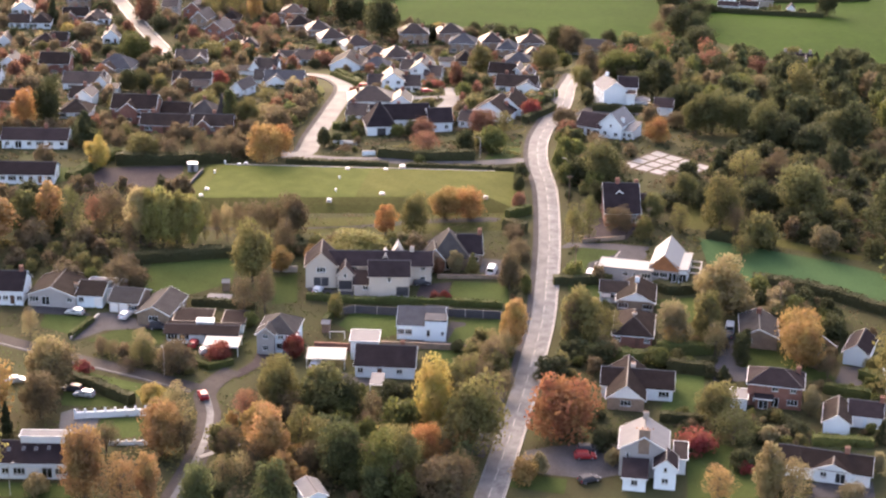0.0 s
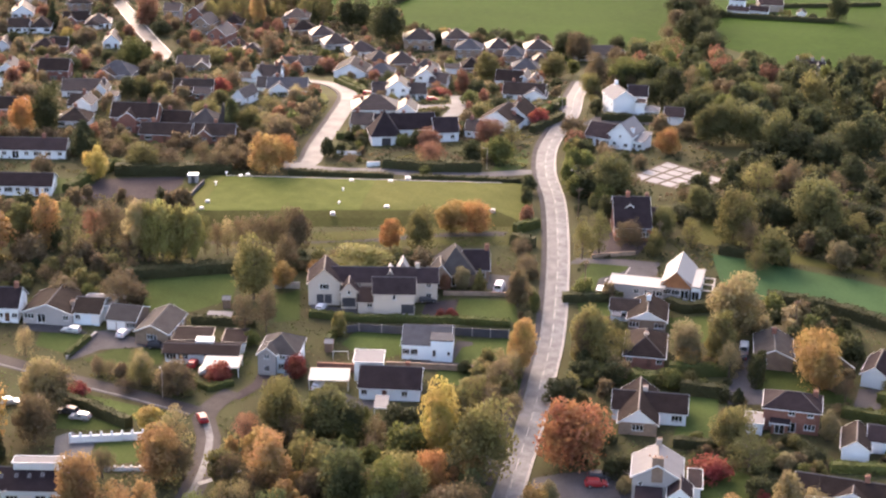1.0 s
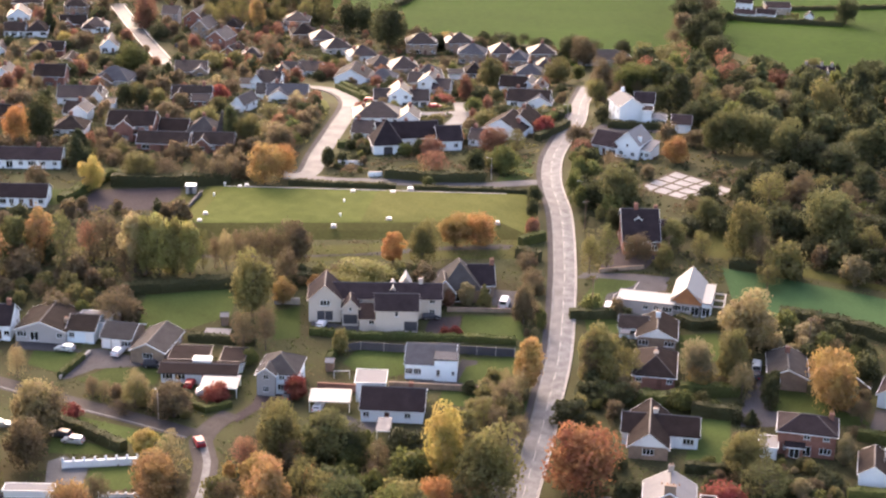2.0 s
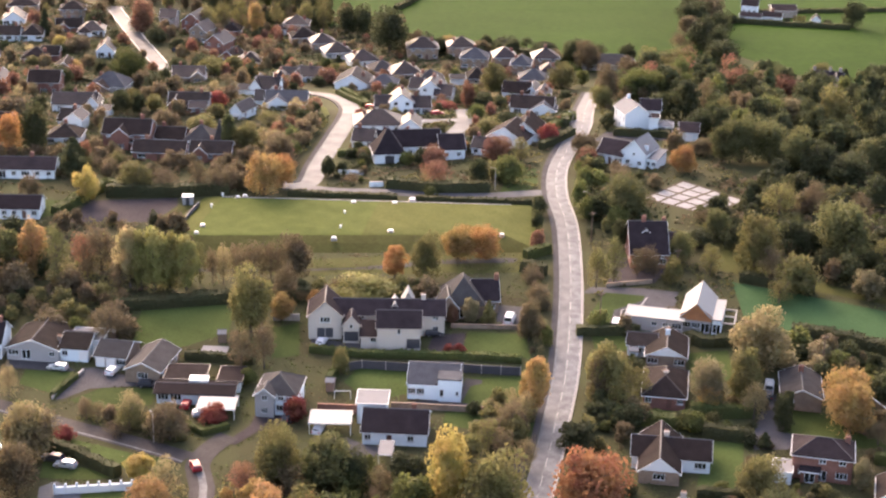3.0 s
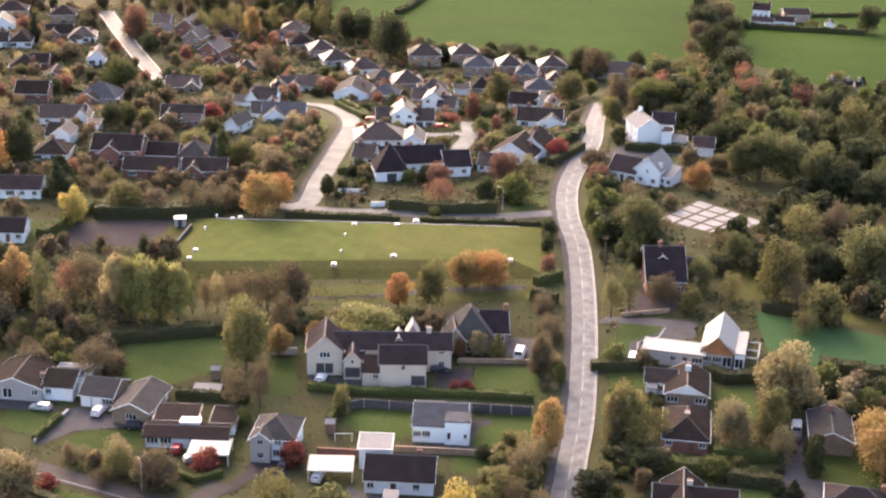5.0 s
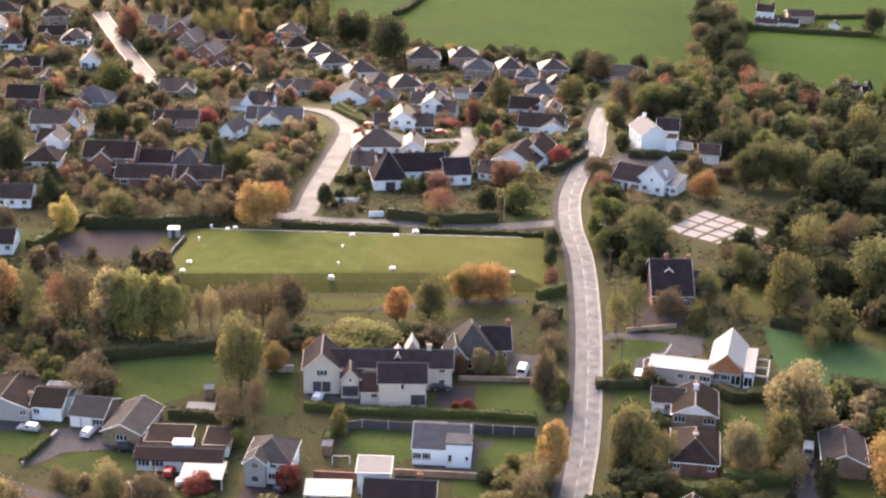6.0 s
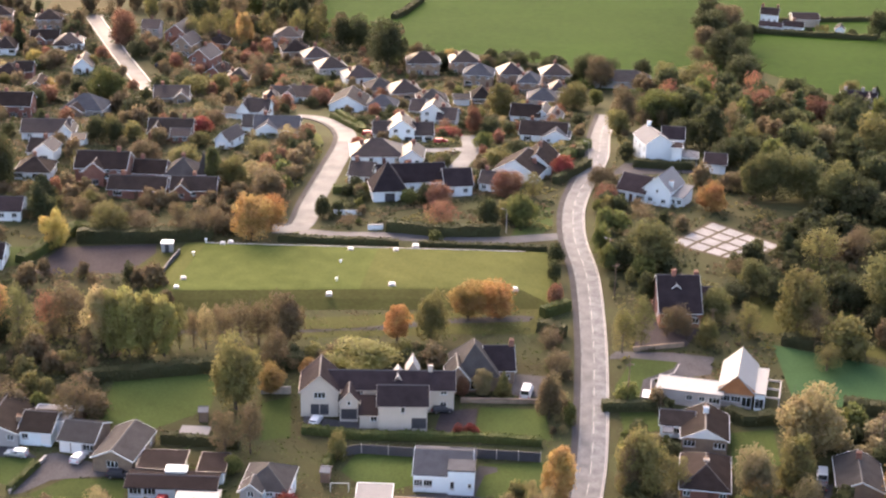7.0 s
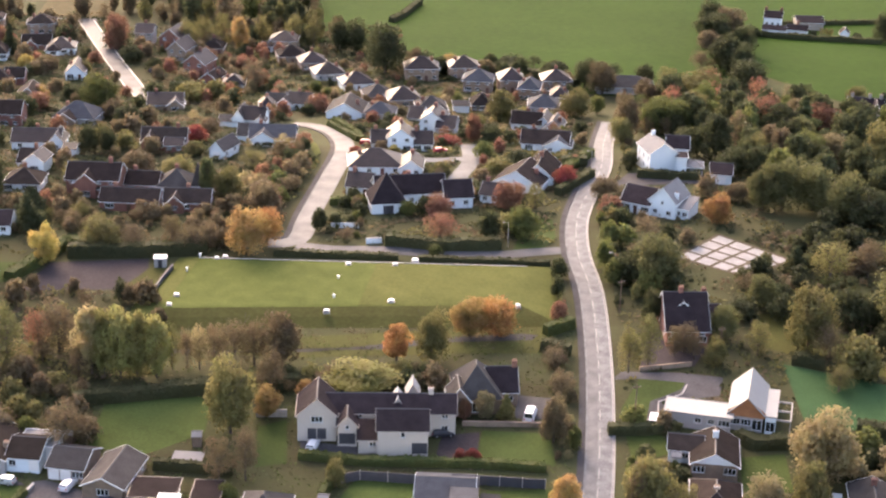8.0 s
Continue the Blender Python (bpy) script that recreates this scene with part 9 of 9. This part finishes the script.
planting('shrubbery', 'tangled garden shrubs and small trees in autumn colours', 'shrubbery', 32, [(24.3, 613.8), (42.1, 648.4), (58.0, 641.7), (55.2, 570.8), (36.8, 567.0), (29.0, 554.1)], 22, (5.0, 8.5, 0.7, 1.0), ['round dark', 'round brown', 'round green', 'sparse brown'], 0.3)
undergrowth('undergrowth', 'low tangled garden growth and fallen leaves', 30, [(-147.7, 715.9), (-87.9, 737.5), (-71.4, 598.0), (-89.9, 628.3), (-116.9, 637.2), (-128.7, 665.1)], 1.4, 1.3, ['leaf_brown', 'leaf_dark', 'leaf_olive', 'leaf_dark'], 0.45)
undergrowth('undergrowth', 'low tangled garden growth and fallen leaves', 31, [(-94.9, 742.2), (-42.2, 733.7), (-37.5, 669.5), (-61.9, 683.9), (-87.6, 684.7)], 1.2, 1.6, ['leaf_brown', 'leaf_dark', 'leaf_olive', 'leaf_dark'], 0.5)
planting('shrubbery', 'tangled garden shrubs and small trees in autumn colours', 'shrubbery', 28, [(-243.1, 734.4), (-108.1, 757.3), (-86.6, 726.2), (-83.4, 699.5), (-143.7, 716.6), (-140.7, 681.5), (-232.3, 701.6)], 50, (5.0, 10.0, 0.5, 0.8), ['sparse olive', 'round dark', 'tall brown', 'round brown', 'sparse brown'], 0.5)

# ---- small structures and cars ----
vent(-74.2, 420.5, RIM_Z + 0.05, 1.4)
vent(-73.6, 425.8, RIM_Z + 0.05, 1.5)
vent(-41.0, 419.9, RIM_Z + 0.05, 1.6)
vent(-27.8, 426.4, RIM_Z + 0.05, 1.8)
vent(-0.8, 426.3, RIM_Z + 0.05, 1.4)
vent(-38.6, 446.9, RIM_Z + 0.05, 1.6)
vent(-28.2, 447.5, RIM_Z + 0.05, 1.6)
vent(-23.8, 450.6, RIM_Z + 0.05, 2.0)
vent(-68.3, 447.7, RIM_Z + 0.05, 1.4)
vent(-66.6, 448.8, RIM_Z + 0.05, 1.5)
marker(-40.1, 427.6, RIM_Z)
marker(-40.1, 438.4, RIM_Z)
marker(-73.8, 440.1, RIM_Z)
marker(-72.3, 448.7, RIM_Z)
kiosk(-80.6, 445.1, 5)
wall_run([(-79.7, 427.1), (-78.7, 435.9), (-77.5, 443.4)], 1.3, 0.3, 'dark_fence', 'dark boundary fence beside the reservoir', name='boundary_fence', coping='dark_fence')
wall_run([(-79.3, 302.3), (-66.0, 305.0)], 1.35, 0.32, 'render_white', 'white rendered garden wall with tall square piers', posts=2.0, coping='render_white', rise=0.75)
wall_run([(-70.3, 292.2), (-62.5, 292.8)], 0.75, 0.3, 'render_white', 'low whitened garden wall with short piers', posts=1.7, rise=0.4)
wall_run([(-62.3, 292.9), (-58.6, 297.6)], 0.8, 0.3, 'stone', 'low stone wall along the lane')
wall_run([(-32.2, 356.4), (-29.1, 357.6), (-19.2, 357.0)], 1.8, 0.12, 'dark_fence', 'dark timber garden fence with pale posts', name='garden_fence', posts=4.0, post_mat='concrete', coping='dark_fence')
wall_run([(-8.4, 357.5), (3.6, 357.0)], 1.8, 0.12, 'dark_fence', 'dark timber garden fence with pale posts', name='garden_fence', posts=4.0, post_mat='concrete', coping='dark_fence')
wall_run([(-36.3, 338.7), (-28.5, 338.5)], 1.7, 0.3, 'brick_red', 'red brick garden wall', coping='brick_red')
wall_run([(-22.1, 341.4), (-10.7, 341.2), (-2.9, 340.7)], 1.2, 0.3, 'brick_brown', 'brown brick terrace wall', coping='brick_brown')
wall_run([(-11.5, 377.8), (4.5, 378.4)], 0.9, 0.35, 'brick_brown', 'low brown brick wall beside the lawn', coping='brick_brown')
wall_run([(-50.3, 378.4), (-44.5, 378.8)], 1.4, 0.35, 'stone', 'stone boundary wall behind the lawn')
wall_run([(-89.1, 339.5), (-85.7, 351.8)], 0.6, 0.3, 'stone', 'low stone kerb wall round the front garden')
wall_run([(25.3, 380.8), (26.2, 389.6), (31.0, 392.9), (32.4, 396.8)], 0.12, 0.15, 'concrete', 'pale kerb wall curving round the lawn')
wall_run([(69.7, 345.9), (69.1, 338.5), (70.8, 337.0)], 1.4, 0.12, 'wood_fence', 'plain brown timber garden fence', name='garden_fence', coping='wood_fence')
wall_run([(73.8, 351.9), (76.4, 345.9)], 1.3, 0.12, 'wood_fence', 'plain brown timber garden fence', name='garden_fence', coping='white_upvc')
wall_run([(23.4, 402.1), (34.1, 405.1)], 0.9, 0.3, 'brick_brown', 'old low brick wall above the drive', coping='brick_brown')
wall_run([(103.8, 740.1), (118.7, 738.1)], 1.0, 0.3, 'render_white', 'white farm wall')
wall_run([(-45.0, 472.8), (-38.2, 473.2)], 1.2, 0.2, 'white_upvc', 'white yard wall behind the hedge')
wall_run([(-35.8, 462.4), (-32.2, 463.2)], 1.3, 0.35, 'render_white', 'white entrance wall')
car(-91.1, 352.2, 170, 'paint_silver', 'silver hatchback parked on the drive')
car(-79.6, 351.6, 75, 'paint_white', 'white car parked on the forecourt')
car(-71.4, 346.4, 0, 'paint_dark', 'dark car beside the brick gable')
car(-38.5, 367.8, 80, 'paint_white', 'white car in front of the cream house')
car(-58.3, 334.7, 20, 'paint_silver', 'silver car under the white carport')
car(-41.4, 334.8, 70, 'paint_dark', 'dark car by the grey house')
car(-35.2, 330.0, 80, 'paint_white', 'white car under the carport')
car(-82.7, 314.7, 165, 'paint_dark', 'dark blue car on the grass')
car(-79.8, 312.3, 170, 'paint_silver', 'pale blue car on the grass')
car(-56.1, 313.7, 110, 'paint_red', 'red car on the lane')
car(19.8, 293.5, 5, 'paint_red', 'red car on the drive')
car(20.4, 296.3, 3, 'paint_dark', 'dark car on the drive')
car(20.2, 284.5, 30, 'paint_dark', 'dark car half hidden by shrubs')
car(-14.9, 373.8, 10, 'paint_dark', 'dark car beside the cream house')
car(-62.2, 338.6, 85, 'paint_red', 'red car at the bungalow')
car(-41.7, 547.1, 0, 'paint_red', 'red car beside the estate road')
car(-121.3, 651.1, 5, 'paint_dark', 'dark car on the far avenue')
car(-133.6, 611.7, 0, 'paint_white', 'white car in the far estate')
car(-20.9, 539.2, 20, 'paint_red', 'red car on the cul-de-sac')
car(-95.2, 317.5, 20, 'paint_silver', 'silver car half hidden by trees')
car(1.3, 381.6, 80, 'paint_white', 'white van on the grey drive', van=True)
car(24.6, 380.7, 80, 'paint_white', 'white van beside the modern house', van=True)
car(54.3, 354.7, 80, 'paint_silver', 'pale blue van on the narrow drive', van=True)
car(53.6, 351.5, 85, 'paint_dark', 'dark car behind the van')
carport(-33.0, 331.9, 1.7, 8.3, 6.0, 2.3)
carport(-55.7, 336.6, 0.7, 7.7, 6.5, 2.2)
carport(-21.5, 320.2, -0.3, 2.8, 6.0, 2.3, label='open pergola carport over parked cars', mat_roof='felt_roof')
carport(-43.5, 339.9, 42.0, 3.6, 5.0, 2.4)
pole(20.8, 379.5, 9.0)
pole(20.9, 427.2, 8.5)
pole(39.8, 407.0, 8.0)
pole(66.6, 364.5, 8.0)
street_lamp(-2.8, 463.4, 180)
street_lamp(-65.7, 323.2, 120)
street_lamp(-83.9, 272.0, 60)
street_lamp(-28.6, 285.8, 0)
street_lamp(20.9, 447.0, 180)
street_lamp(19.5, 523.7, 180)
street_lamp(-65.8, 323.8, 100, 4.5)
pergola(49.1, 382.6, -11.4, 2.8, 8.0)
sheet_frame(-60.5, 362.8, -1.6, 5.4, 3.5)
sheet_frame(6.2, 410.5, 0.2, 1.8, 2.0, 1.2, 'white board beside the gate hedge')
def goal(x, y, rz, w=3.2, h=1.8, d=1.0):
    """A child's football goal of white tubes."""
    e = on_land("football_goal", "small white tube football goal on the lawn", "goal", x, y, rz)
    for k in (-1, 1):
        child("post", Shape().tube((k * w / 2, 0, 0), (k * w / 2, 0, h), 0.06, 0.06).mesh("post", "white_upvc"), e)
        child("stay", Shape().tube((k * w / 2, 0, h), (k * w / 2, d, 0), 0.04, 0.04).mesh("stay", "white_upvc"), e)
    child("crossbar", Shape().tube((-w / 2, 0, h), (w / 2, 0, h), 0.06, 0.06).mesh("crossbar", "white_upvc"), e)


goal(-31.9, 344.4, 4)
shed(-59.7, 367.9, 4.5, 1.6, 2.4)
shed(-34.7, 348.4, -3.5, 1.6, 2.4)
shed(70.4, 341.5, -12.9, 2.1, 2.4)
shed(80.9, 549.1, 11.2, 4.1, 3.0)
shed(-82.6, 366.6, -9.8, 1.4, 2.0)
shed(27.5, 366.9, -7.9, 1.6, 2.2, 2.0, 'small pale garden store', 'render_white', 'felt_roof')
COURT_CORNERS = [(36.1, 460.5), (50.5, 450.6), (62.6, 460.8), (47.8, 477.0)]
def court():
    """A pale gravel court cut into squares by dark beds."""
    a, b, c, d = [Vector((*p, 0)) for p in COURT_CORNERS]
    patch("court", "pale gravel court laid out in squares", "courtyard", COURT_CORNERS, "pale_gravel", 0.06)
    k = 0
    for i in range(5):
        for p, q in ((a.lerp(b, i / 4), d.lerp(c, i / 4)), (a.lerp(d, i / 4), b.lerp(c, i / 4))):
            k += 1
            strip(f"bed_{k}", "narrow dark planting bed between gravel squares", "flower bed", [p.xy[:], q.xy[:]], 0.45, 0.45, "wood_floor", 0.09 + 0.004 * (k % 2))


court()
